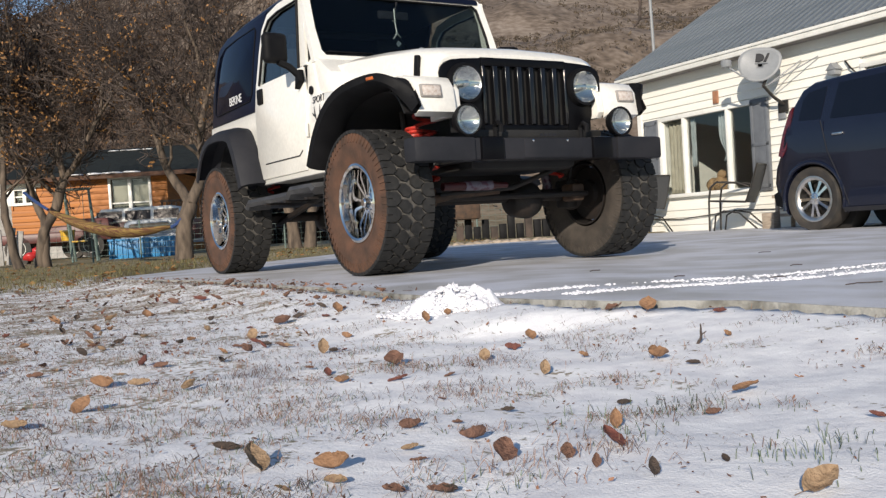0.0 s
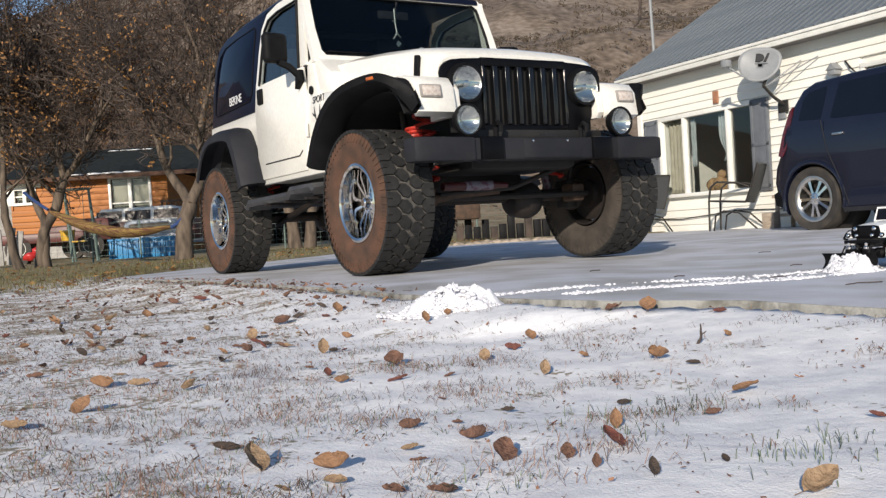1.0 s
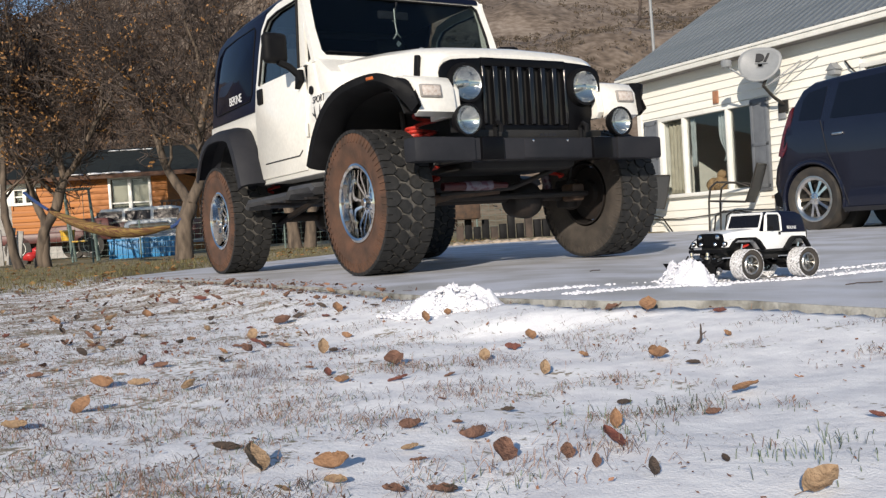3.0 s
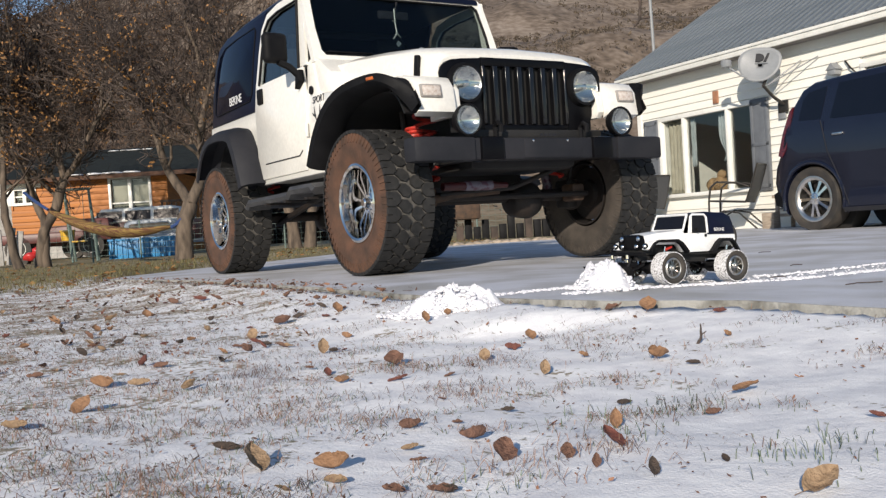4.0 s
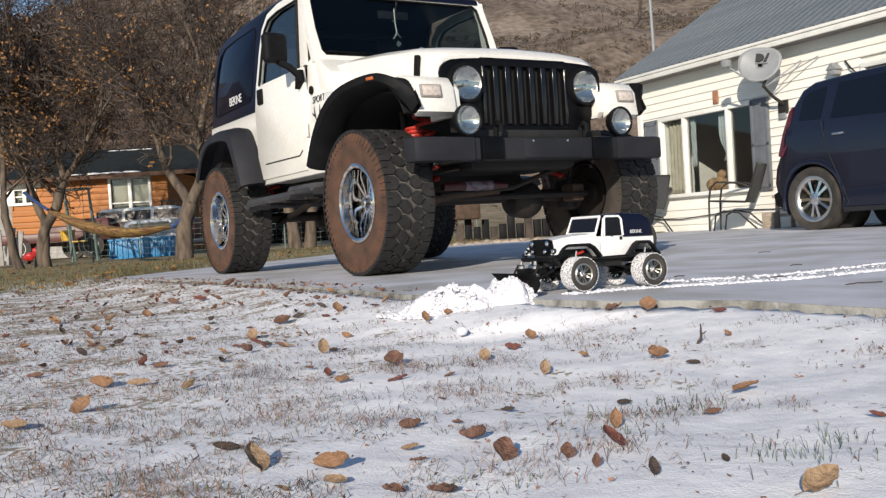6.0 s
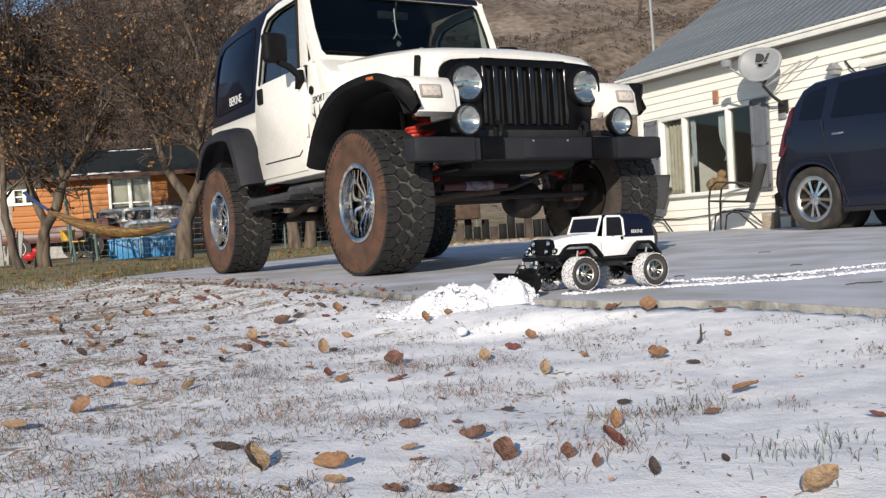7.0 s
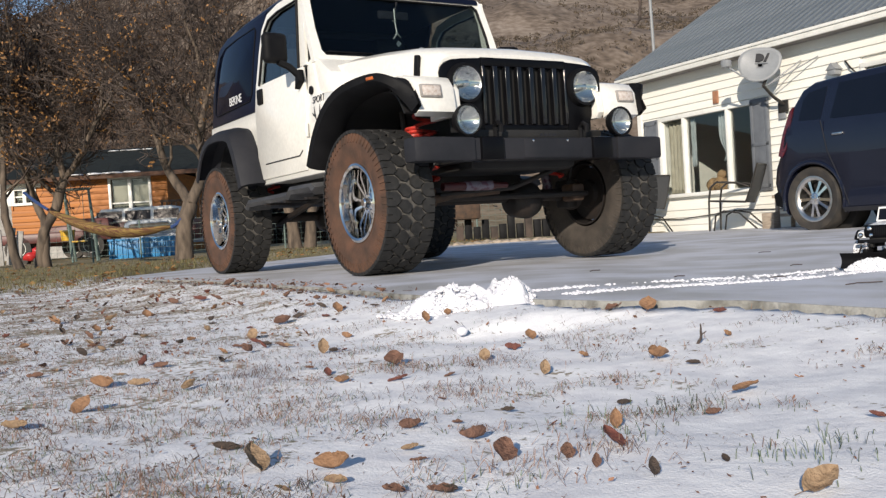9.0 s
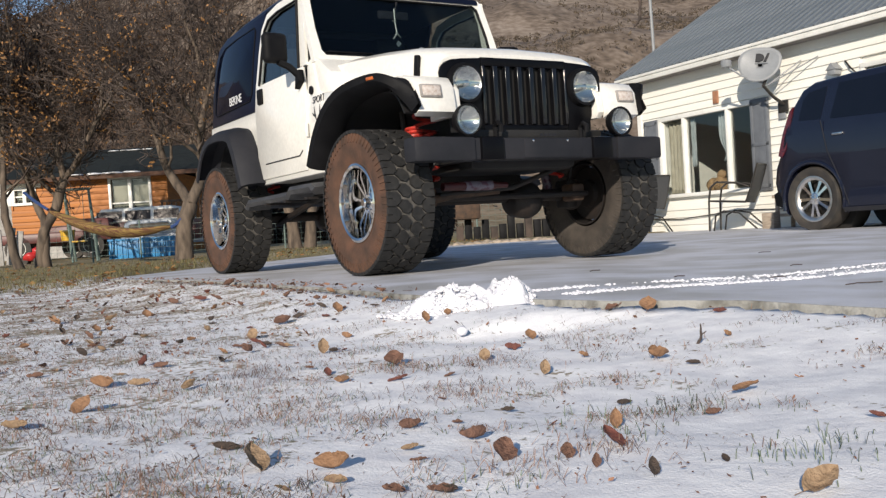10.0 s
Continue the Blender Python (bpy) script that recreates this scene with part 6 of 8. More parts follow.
# ---- yard behind: trees, hammock, orange house, vehicles ----
M_BARK = mat("grey_brown_bark", (0.14, 0.106, 0.078), 0.9, second=(0.045, 0.034, 0.026), scale=9, bump=0.006, bscale=30, stretch=(1, 1, 0.3))
M_TWIG = mat("thin_dark_twig", (0.088, 0.064, 0.052), 0.9, second=(0.034, 0.026, 0.022), scale=4)
M_LEAFDRY = mat("dry_tree_leaf", (0.32, 0.155, 0.04), 0.7, second=(0.14, 0.075, 0.035), scale=2.0, island=0.5)
M_SCRUB = mat("dry_hill_scrub", (0.085, 0.062, 0.042), 0.9, second=(0.045, 0.035, 0.024), scale=0.15, island=0.5)
M_ORANGE = mat("orange_stained_wood", (0.43, 0.15, 0.020), 0.6, second=(0.28, 0.092, 0.014), scale=2, fine=40, stretch=(0.3, 1, 6), per_object=0.10)
M_SHINGLE = mat("dark_green_shingle", (0.017, 0.021, 0.020), 0.9, second=(0.010, 0.012, 0.012), scale=6, bump=0.004, spec=0.2)
M_BLUETARP = mat("blue_plastic_crate", (0.035, 0.24, 0.48), 0.45, second=(0.025, 0.17, 0.38), scale=5)
M_STRAP = mat("dark_blue_strap", (0.02, 0.05, 0.16), 0.8, scale=20)
M_YELLOW = mat("yellow_plastic", (0.60, 0.36, 0.03), 0.45, scale=9)
M_HAMMOCK = mat("striped_hammock_cloth", (0.24, 0.16, 0.05), 0.9, second=(0.11, 0.045, 0.025), scale=3.5, stretch=(0.3, 14, 6), mix=(0.45, 0.55))
M_GREENMETAL = mat("faded_green_metal", (0.12, 0.17, 0.15), 0.6, second=(0.09, 0.12, 0.11), scale=9)
M_SILVERCAR = mat("silver_blue_car_paint", (0.30, 0.34, 0.40), 0.35, second=(0.26, 0.29, 0.34), scale=2)
M_REDCAR = mat("dull_maroon_paint", (0.10, 0.022, 0.018), 0.45, second=(0.07, 0.018, 0.016), scale=3)
M_PANEDARK = mat("dim_brown_window", (0.10, 0.075, 0.065), 0.15, second=(0.05, 0.04, 0.036), scale=3)
M_REDTOY = mat("red_plastic", (0.50, 0.03, 0.03), 0.4, scale=8)
M_FENCEGREY = mat("grey_weathered_board", (0.34, 0.33, 0.31), 0.8, second=(0.24, 0.23, 0.22), scale=8, per_object=0.12)


def build_tree(base, stems, seed, height, spread, leaves, label, twigs=4, bare=1.9, shoots=1):
    """Fruit tree: stems along given lines fork again and again into fine bare twigs, with a thin rest of dry leaves."""
    rnd = random.Random(seed)
    verts, faces, tv, tf, lv, lf = [], [], [], [], [], []

    def seg(v, f, p, q, r0, r1, sides):
        d = (q - p).normalized()
        u = d.orthogonal().normalized()
        w = d.cross(u)
        k = len(v)
        for c, r in ((p, r0), (q, r1)):
            for i in range(sides):
                a = 2 * math.pi * i / sides
                v.append(c + (u * math.cos(a) + w * math.sin(a)) * r)
        for i in range(sides):
            f.append((k + i, k + (i + 1) % sides, k + sides + (i + 1) % sides, k + sides + i))

    def leaf(p):
        s = rnd.uniform(0.024, 0.052)
        a, b = Vector((rnd.gauss(0, 1), rnd.gauss(0, 1), rnd.gauss(0, 1))).normalized(), Vector((rnd.gauss(0, 1), rnd.gauss(0, 1), rnd.gauss(0, 1))).normalized()
        b = (b - a * a.dot(b)).normalized()
        c = p + Vector((rnd.gauss(0, 0.04), rnd.gauss(0, 0.04), -rnd.uniform(0.0, 0.08)))
        k = len(lv)
        lv.extend([c - a * s, c + b * s * 0.55, c + a * s, c - b * s * 0.55])
        lf.append((k, k + 1, k + 2, k + 3))

    def grow(p, d, length, r, level):
        n = 4 if level < 2 else 3
        for i in range(n):
            wob = 0.16 + 0.05 * level
            d = (d + Vector((rnd.gauss(0, wob), rnd.gauss(0, wob), rnd.gauss(0, wob * 0.7) + 0.05))).normalized()
            q = p + d * length / n
            r2 = r * (0.90 if level < 2 else 0.84)
            big = r > 0.022
            seg(verts if big else tv, faces if big else tf, p, q, r, r2, 7 if big else 3)
            if level >= 3 and rnd.random() < leaves * (0.10 + 2.6 * max(noise.noise(q * 1.1 + Vector((seed, 0, 0))) - 0.08, 0)):
                for _ in range(3):
                    leaf(q)
            if level < twigs and (i > 1 or level > 0):
                for _ in range(1 if level < 2 else rnd.choice((1, 2, 2))):
                    side = Vector((rnd.gauss(0, 1), rnd.gauss(0, 1), rnd.gauss(0.40, 0.5))).normalized()
                    nd = (d * 0.55 + side * spread).normalized()
                    grow(q, nd, length * rnd.uniform(0.55, 0.78), max(r2 * rnd.uniform(0.48, 0.68), 0.0075), level + 1)
            p, r = q, r2

    for path, r0, r1 in stems:
        pts = [Vector((x, 0.12 * math.sin(3 * z + seed) * min(z, 1), z)) for x, z in path]
        fine = []
        for p, q in zip(pts, pts[1:]):
            fine += [p.lerp(q, k / 3) + Vector((rnd.gauss(0, 0.012), rnd.gauss(0, 0.012), 0)) for k in range(3)]
        fine.append(pts[-1])
        n = len(fine) - 1
        side, first = Vector((1, 0, 0)), len(verts)
        for i, p in enumerate(fine):
            d = (fine[min(i + 1, n)] - fine[max(i - 1, 0)]).normalized()
            side = (side - d * side.dot(d)).normalized()
            other, r = d.cross(side), r0 + (r1 - r0) * i / n
            for k in range(10):
                a = 2 * math.pi * k / 10
                verts.append(p + (side * math.cos(a) + other * math.sin(a)) * r * (1 + 0.16 * noise.noise((math.cos(a) * 2, math.sin(a) * 2, p.z * 1.5 + seed)) + (0.5 * max(0.25 - p.z, 0) if path[0][1] < 0 else 0)))
        for i in range(n):
            for k in range(10):
                faces.append((first + i * 10 + k, first + i * 10 + (k + 1) % 10, first + (i + 1) * 10 + (k + 1) % 10, first + (i + 1) * 10 + k))
        for i in range(n):
            rb = r0 + (r1 - r0) * (i + 1) / n
            if fine[i + 1].z > bare and i > 0:
                d = (fine[i + 1] - fine[i]).normalized()
                for _ in range(shoots):
                    side = Vector((rnd.gauss(0, 1), rnd.gauss(0, 1), rnd.gauss(0.5, 0.4))).normalized()
                    grow(fine[i + 1], (d * 0.5 + side * spread).normalized(), height * rnd.uniform(0.17, 0.26), rb * rnd.uniform(0.32, 0.5), 1)
        if r1 < 0.1:
            d = (fine[-1] - fine[-2]).normalized()
            for _ in range(3):
                side = Vector((rnd.gauss(0, 1), rnd.gauss(0, 1), 0.3)).normalized()
                grow(fine[-1], (d + side * 0.55).normalized(), height * rnd.uniform(0.24, 0.32), r1 * 0.8, 1)
    t = thing("fruit_tree", label, "tree", pose(*base), "yard trees")
    for name, v, f, m in (("trunk", verts, faces, M_BARK), ("twigs", tv, tf, M_TWIG), ("leaves", lv, lf, M_LEAFDRY)):
        if not v:
            continue
        me = bpy.data.meshes.new(name)
        me.from_pydata([tuple(q) for q in v], [], f)
        me.materials.append(m)
        if name == "trunk":
            me.shade_smooth()
        ob = new(name if name == "trunk" else "crown", me)
        ob.parent = t
        tagged(ob, "fine bare twigs" if name == "twigs" else "sparse dry orange-brown leaves" if name == "leaves" else "", kind="stuff" if name != "trunk" else "")
    return t


def build_orange_house():
    X0, X1, Y, Z0 = -14.45, -9.15, 32.0, 0.05
    h = thing("orange_house", "low orange-stained wooden house with dark shingle roof and white window", "house", pose(0, 0, 0))
    holes = [(-11.05, -9.78, 1.05, 2.66), (-14.30, -13.66, 2.06, 2.48)]
    bm = bmesh.new()
    xs = [X0, -14.30, -13.66, -11.05, -9.78, X1]
    for a, b in zip(xs, xs[1:]):
        hole = next((q for q in holes if abs(q[0] - a) < 0.01), None)
        if hole:
            box(bm, (a, Y, Z0), (b, Y + 0.2, hole[2]))
            box(bm, (a, Y, hole[3]), (b, Y + 0.2, 2.86))
        else:
            box(bm, (a, Y, Z0), (b, Y + 0.2, 2.86))
    box(bm, (X1 - 0.2, Y + 0.2, Z0), (X1, Y + 7, 2.86))
    box(bm, (X0, Y + 0.2, Z0), (X0 + 0.2, Y + 7, 2.86))
    box(bm, (X0, Y + 6.8, Z0), (X1, Y + 7, 2.86))
    wall = part("wall", bm, M_ORANGE, h, smooth=0)
    meshes = {}
    z = 1.0
    while z < 2.80:
        cuts = [(X0, X1)]
        for a, b, z0, z1 in holes:
            if z + 0.2 > z0 - 0.08 and z < z1 + 0.08:
                cuts = [c for p, q in cuts for c in (((p, a - 0.09), (b + 0.09, q)) if p < a < q else ((p, q),)) if c[1] - c[0] > 0.05]
        for a, b in cuts:
            key = (round(a, 2), round(b, 2))
            if key not in meshes:
                bm = bmesh.new()
                prism(bm, [(Y, 0.0), (Y - 0.045, 0.0), (Y - 0.05, 0.10), (Y - 0.03, 0.185), (Y, 0.20)], "x", a, b)
                meshes[key] = mesh_of("log_board", bm, M_ORANGE, 0)
            ob = new("log_board", meshes[key])
            ob.parent, ob.matrix_basis = wall, pose(0, 0, z)
        z += 0.205
    bm = bmesh.new()
    box(bm, (X0 - 0.02, Y - 0.06, 0.0), (X1 + 0.02, Y, 0.98))
    part("plinth", bm, M_FENCEGREY, wall)
    bm = bmesh.new()
    for lo, hi in (((X0 - 0.45, Y - 0.075, 2.55), (-13.40, Y - 0.052, 2.80)), ((X0 - 0.45, Y - 0.075, 1.98), (-14.39, Y - 0.052, 2.55))):
        box(bm, lo, hi, 0.004)
    part("pale_panel", bm, M_TRIM, wall, "pale painted panel round the small window")
    bm = bmesh.new()
    prism(bm, [(Y - 0.5, 2.80), (Y + 3.4, 4.05), (Y + 7.4, 2.80), (Y + 7.4, 2.72), (Y + 3.4, 3.95), (Y - 0.5, 2.70)], "x", X0 - 0.3, X1 + 2.2)
    roof = part("roof", bm, M_SHINGLE, h, "dark green-grey shingle roof")
    bm = bmesh.new()
    box(bm, (X0 - 0.3, Y - 0.53, 2.68), (X1 + 2.2, Y - 0.50, 2.82))
    part("fascia", bm, M_MUD, roof)
    for k in range(8):
        bm = bmesh.new()
        at = (-12.1 + k * 0.62, Y - 0.32, 2.85) if k < 4 else (-11.9 + (k - 4) * 0.40, Y + 3.1, 3.94)
        snow_lump(bm, at, 0.34 if k < 4 else 0.22, k * 3.0, 0.12)
        part("snow_patch", bm, M_SNOW, roof, "thin melting snow patch", smooth=180)
    for a, b, z0, z1 in holes:
        w = new("window")
        w.parent = h
        bm = bmesh.new()
        for lo, hi in (((a - 0.09, Y - 0.08, z1), (b + 0.09, Y + 0.05, z1 + 0.08)), ((a - 0.09, Y - 0.09, z0 - 0.09), (b + 0.09, Y + 0.05, z0)), ((a - 0.09, Y - 0.08, z0), (a, Y + 0.05, z1)), ((b, Y - 0.08, z0), (b + 0.09, Y + 0.05, z1)), (((a + b) / 2 - 0.06, Y - 0.07, z0), ((a + b) / 2 + 0.06, Y + 0.05, z1))):
            box(bm, lo, hi, 0.006)
        part("window_frame", bm, M_TRIM, w)
        for p, q in ((a, (a + b) / 2 - 0.06), ((a + b) / 2 + 0.06, b)):
            zm = (z0 + z1) / 2
            bm = bmesh.new()
            box(bm, (p, Y - 0.02, zm - 0.025), (q, Y + 0.03, zm + 0.025))
            part("sash_bar", bm, M_TRIM, w)
            for z2, z3 in ((z0, zm - 0.025), (zm + 0.025, z1)):
                bm = bmesh.new()
                box(bm, (p, Y + 0.015, z2), (q, Y + 0.02, z3))
                part("pane", bm, M_PANE, w).visible_shadow = False
            bm = bmesh.new()
            box(bm, (p, Y + 0.10, zm - 0.1), (q, Y + 0.12, z1))
            part("blind", bm, M_BLIND, w)
    bm = bmesh.new()
    box(bm, (X0 + 0.3, Y + 2.2, 0.1), (X1 - 0.3, Y + 2.3, 2.8))
    part("room_shell", bm, M_ROOM, h)
    # stair rail at the end wall
    r = thing("porch_rail", "reddish wooden porch rail at the end of the orange house", "railing", pose(-8.45, 31.2, 0))
    bm = bmesh.new()
    box(bm, (-0.75, -0.04, 1.75), (0.75, 0.04, 1.83))
    box(bm, (-0.75, -0.04, 0.95), (0.75, 0.04, 1.02))
    part("rail", bm, M_RUST, r)
    for k in range(10):
        bm = bmesh.new()
        box(bm, (-0.72 + k * 0.155, -0.02, 0.15 if k % 5 == 0 else 0.95), (-0.67 + k * 0.155, 0.02, 1.78))
        part("baluster", bm, M_RUST, r)
    # pale carport beside
    g = thing("grey_shed", "pale grey shed with white trim beside the orange house", "shed", pose(-16.1, 32.6, 0))
    bm = bmesh.new()
    box(bm, (-3.0, 0, 0.05), (1.6, 3.0, 2.3))
    part("wall", bm, M_FENCEGREY, g)
    bm = bmesh.new()
    prism(bm, [(-3.2, 2.3), (1.8, 2.3), (-0.7, 3.1)], "y", -0.3, 3.3)
    part("roof", bm, M_FENCEGREY, g)


def simple_car(name, label, m, paint, L, W, prof, glass, roof_white=False, wheel_r=0.34, rims=True):
    """A parked car some way off: body, glasshouse, windows, wheels."""
    c = thing(name, label, "car", m)
    bm = bmesh.new()
    prism(bm, prof, "y", -W / 2, W / 2, 0.05, 2)
    body = part("body", bm, paint, c)
    bm = bmesh.new()
    prism(bm, glass, "y", -W / 2 * 0.90, W / 2 * 0.90, 0.04, 2)
    lean(bm, min(z for x, z in glass), max(z for x, z in glass), 0.12)
    cab = part("cab", bm, M_TRIM if roof_white else paint, c)
    x0, x1 = min(x for x, z in glass), max(x for x, z in glass)
    z0, z1 = min(z for x, z in glass), max(z for x, z in glass)
    for s in (-1, 1):
        n = 3
        for k in range(n):
            a, b = x0 + 0.22 + (x1 - x0 - 0.44) * k / n + 0.05, x0 + 0.22 + (x1 - x0 - 0.44) * (k + 1) / n - 0.05
            bm = bmesh.new()
            box(bm, (a, s * W / 2 * 0.91 - 0.012, z0 + 0.06), (b, s * W / 2 * 0.91 + 0.012, z1 - 0.10))
            lean(bm, z0, z1, 0.12)
            part("side_window", bm, M_PANEDARK, cab, "dim brownish side window")
    for x in (L * 0.30, -L * 0.30):
        for s in (-1, 1):
            wh = new("wheel")
            wh.parent = c
            bm = bmesh.new()
            lathe(bm, [(wheel_r * 0.55, -0.1), (wheel_r, -0.1), (wheel_r, 0.1), (wheel_r * 0.55, 0.1)], "y", 24)
            part("tyre", bm, M_RUBBER, wh)
            bm = bmesh.new()
            lathe(bm, [(wheel_r * 0.15, s * 0.07), (wheel_r * 0.5, s * 0.09), (wheel_r * 0.6, s * 0.105), (wheel_r * 0.6, s * 0.06)], "y", 20)
            part("rim", bm, M_TRIM, wh)
            wh.matrix_basis = pose(x, s * (W / 2 - 0.1), wheel_r)
    return c


def build_yard():
    gz = 0.10
    # sport-utility car with pale roof, and a lower silver car in front of it
    simple_car("parked_wagon", "maroon wagon with white roof frame parked in the yard", pose(-9.75, 29.4, gz, 0, 0, 3), M_REDCAR, 4.6, 1.75,
               [(-2.2, 0.40), (-2.25, 0.75), (-2.0, 0.98), (-1.0, 1.02), (2.2, 1.02), (2.3, 0.70), (2.25, 0.40)], [(-0.95, 1.0), (-0.55, 1.42), (1.55, 1.44), (2.05, 1.0)], True)
    pickup = thing("silver_pickup", "silver-grey pickup with a windowed canopy parked behind the blue crate", "pickup truck", pose(-8.48, 27.5, gz, 0, 0, -3))
    bm = bmesh.new()
    prism(bm, [(-0.86, 0.28), (0.86, 0.28), (0.86, 0.58), (-0.86, 0.58)], "y", 0.0, 4.4, 0.04)
    part("body", bm, M_SILVERCAR, pickup)
    bm = bmesh.new()
    outer = [(-0.84, 0.57), (-0.74, 0.92), (-0.62, 1.0), (0.62, 1.0), (0.74, 0.92), (0.84, 0.57)]
    prism(bm, outer, "y", 0.03, 2.3, 0.03)
    canopy = part("canopy", bm, M_SILVERCAR, pickup)
    bm = bmesh.new()
    prism(bm, [(-0.68, 0.62), (-0.61, 0.87), (-0.54, 0.91), (0.54, 0.91), (0.61, 0.87), (0.68, 0.62)], "y", 0.015, 0.029)
    part("rear_window", bm, M_PANEDARK, canopy, "dim brownish rear window")
    bm = bmesh.new()
    loop = [(-0.68, 0.02, 0.62), (-0.61, 0.02, 0.87), (-0.54, 0.02, 0.91), (0.54, 0.02, 0.91), (0.61, 0.02, 0.87), (0.68, 0.02, 0.62), (-0.68, 0.02, 0.62)]
    tube(bm, loop, 0.022, 6)
    part("window_trim", bm, M_SILVERCAR, canopy)
    for x in (-0.72, 0.72):
        for y in (0.8, 3.5):
            bm = bmesh.new()
            lathe(bm, [(0.12, -0.1), (0.32, -0.1), (0.34, -0.06), (0.34, 0.06), (0.32, 0.1), (0.12, 0.1)], "x", 22, (x, y, 0.34))
            part("wheel", bm, M_RUBBER, pickup)
    simple_car("flatbed_truck", "old dark truck with white wheels parked in the yard", pose(-11.4, 28.4, gz, 0, 0, 8), M_REDCAR, 3.4, 1.7,
               [(-1.7, 0.50), (-1.7, 0.78), (0.2, 0.80), (1.6, 0.80), (1.6, 0.50)], [(0.7, 0.79), (0.8, 1.15), (1.5, 1.15), (1.58, 0.79)], False, 0.37)
    # blue slatted crate
    c = thing("blue_crate", "bright blue ribbed plastic crate on the ground", "crate", pose(-8.08, 25.9, 0.0))
    bm = bmesh.new()
    box(bm, (-0.88, -0.5, 0.0), (0.88, 0.5, 0.52), 0.02)
    part("body", bm, M_BLUETARP, c)
    for k in range(12):
        bm = bmesh.new()
        box(bm, (-0.84 + k * 0.145, -0.535, 0.03), (-0.79 + k * 0.145, -0.5, 0.52), 0.006)
        part("rib", bm, M_BLUETARP, c)
    bm = bmesh.new()
    box(bm, (-0.89, -0.54, 0.50), (0.87, 0.54, 0.56), 0.015)
    part("rim", bm, M_BLUETARP, c)
    # yellow bucket hung on the truck
    b = thing("yellow_bucket", "yellow plastic bucket hanging at the truck", "bucket", pose(-10.62, 26.9, 0.62))
    bm = bmesh.new()
    lathe(bm, [(0.17, 0.0), (0.20, 0.26), (0.22, 0.27), (0.22, 0.30), (0.18, 0.30), (0.15, 0.02)], "z", 20)
    part("pail", bm, M_YELLOW, b)
    bm = bmesh.new()
    tube(bm, [(-0.1, 0, 1.55), (-0.02, 0, 0.9), (0.0, 0, 0.30)], 0.008, 5)
    part("cord", bm, M_YELLOW, b)
    # swing frame
    s = thing("swing_frame", "faded green metal swing frame on the lawn", "swing", pose(-8.95, 24.2, 0.02))
    for x in (-0.62, 0.0):
        for y in (-0.7, 0.7):
            bm = bmesh.new()
            tube(bm, [(x + (0.38 if y < 0 else -0.08), y, 0.0), (x, 0, 1.86)], 0.032, 8)
            part("leg", bm, M_GREENMETAL, s)
    bm = bmesh.new()
    tube(bm, [(-0.66, 0, 1.86), (0.05, 0, 1.86)], 0.035, 8)
    part("top_bar", bm, M_GREENMETAL, s)
    for x in (-0.50, -0.16):
        bm = bmesh.new()
        tube(bm, [(x, 0, 1.84), (x, 0, 0.55)], 0.008, 5)
        part("chain", bm, M_GREENMETAL, s)
    bm = bmesh.new()
    box(bm, (-0.53, -0.10, 0.51), (-0.13, 0.10, 0.55), 0.01)
    part("swing_seat", bm, M_YELLOW, s)
    # hammock between the two trunks
    hm = thing("hammock", "striped yellow-brown hammock slung between two trees", "hammock")
    a, e = Vector((-8.31, 20.1, 1.20)), Vector((-5.42, 19.0, 0.64))
    bm = bmesh.new()
    n, k = 40, 8
    rows = []
    for i in range(n + 1):
        u = i / n
        c0 = a.lerp(e, u) - Vector((0, 0, 0.36 * (1 - (2 * u - 1) ** 2) + 0.04 * (1 - u)))
        wd = 0.03 + 0.24 * math.sin(math.pi * min(max(u, 0.0), 1.0)) ** 0.6
        rows.append([bm.verts.new(c0 + Vector((0.36, 0.93, 0)) * wd * (2 * j / k - 1) + Vector((0, 0, 0.13 * wd / 0.18 * (2 * j / k - 1) ** 2 + 0.012 * noise.noise((u * 9, j, 0))))) for j in range(k + 1)])
    for r0, r1 in zip(rows, rows[1:]):
        for j in range(k):
            bm.faces.new((r0[j], r0[j + 1], r1[j + 1], r1[j]))
    cloth = part("cloth", bm, M_HAMMOCK, hm, smooth=180)
    md = cloth.modifiers.new("thick", "SOLIDIFY")
    md.thickness = 0.012
    for p, q, nm in ((a, a + Vector((-0.62, 0.3, 0.42)), "strap"), (e, e + Vector((0.22, 0.0, 0.16)), "strap")):
        bm = bmesh.new()
        tube(bm, [p, (p + q) / 2 - Vector((0, 0, 0.02)), q], 0.035, 6)
        part(nm, bm, M_STRAP, hm, "dark blue hanging strap")
    # pale boards leaning at the edge of the yard
    for k in range(4):
        f = thing("fence_board", "grey weathered board leaning at the yard's edge", "board", pose(-11.42 + k * 0.19, 24.0 + 0.05 * k, 0.05, 0, 8 if k > 1 else -2, 0), "leaning boards")
        bm = bmesh.new()
        box(bm, (-0.08, -0.02, 0.0), (0.08, 0.02, 0.86 + 0.05 * ((k * 7) % 3)), 0.004)
        part("plank", bm, M_FENCEGREY, f)
    q = thing("red_toy", "small red plastic ride-on toy in the yard", "toy", pose(-11.3, 26.0, 0.02))
    bm = bmesh.new()
    snow_lump(bm, (0, 0, 0.22), 0.22, 2.0, 0.6)
    snow_lump(bm, (0.15, 0, 0.36), 0.12, 7.0, 0.9)
    part("body", bm, M_REDTOY, q, smooth=180)
    for x in (-0.15, 0.18):
        bm = bmesh.new()
        lathe(bm, [(0.03, -0.12), (0.09, -0.12), (0.09, 0.12), (0.03, 0.12)], "y", 14, (x, 0, 0.09))
        part("wheel", bm, M_RUBBER, q)
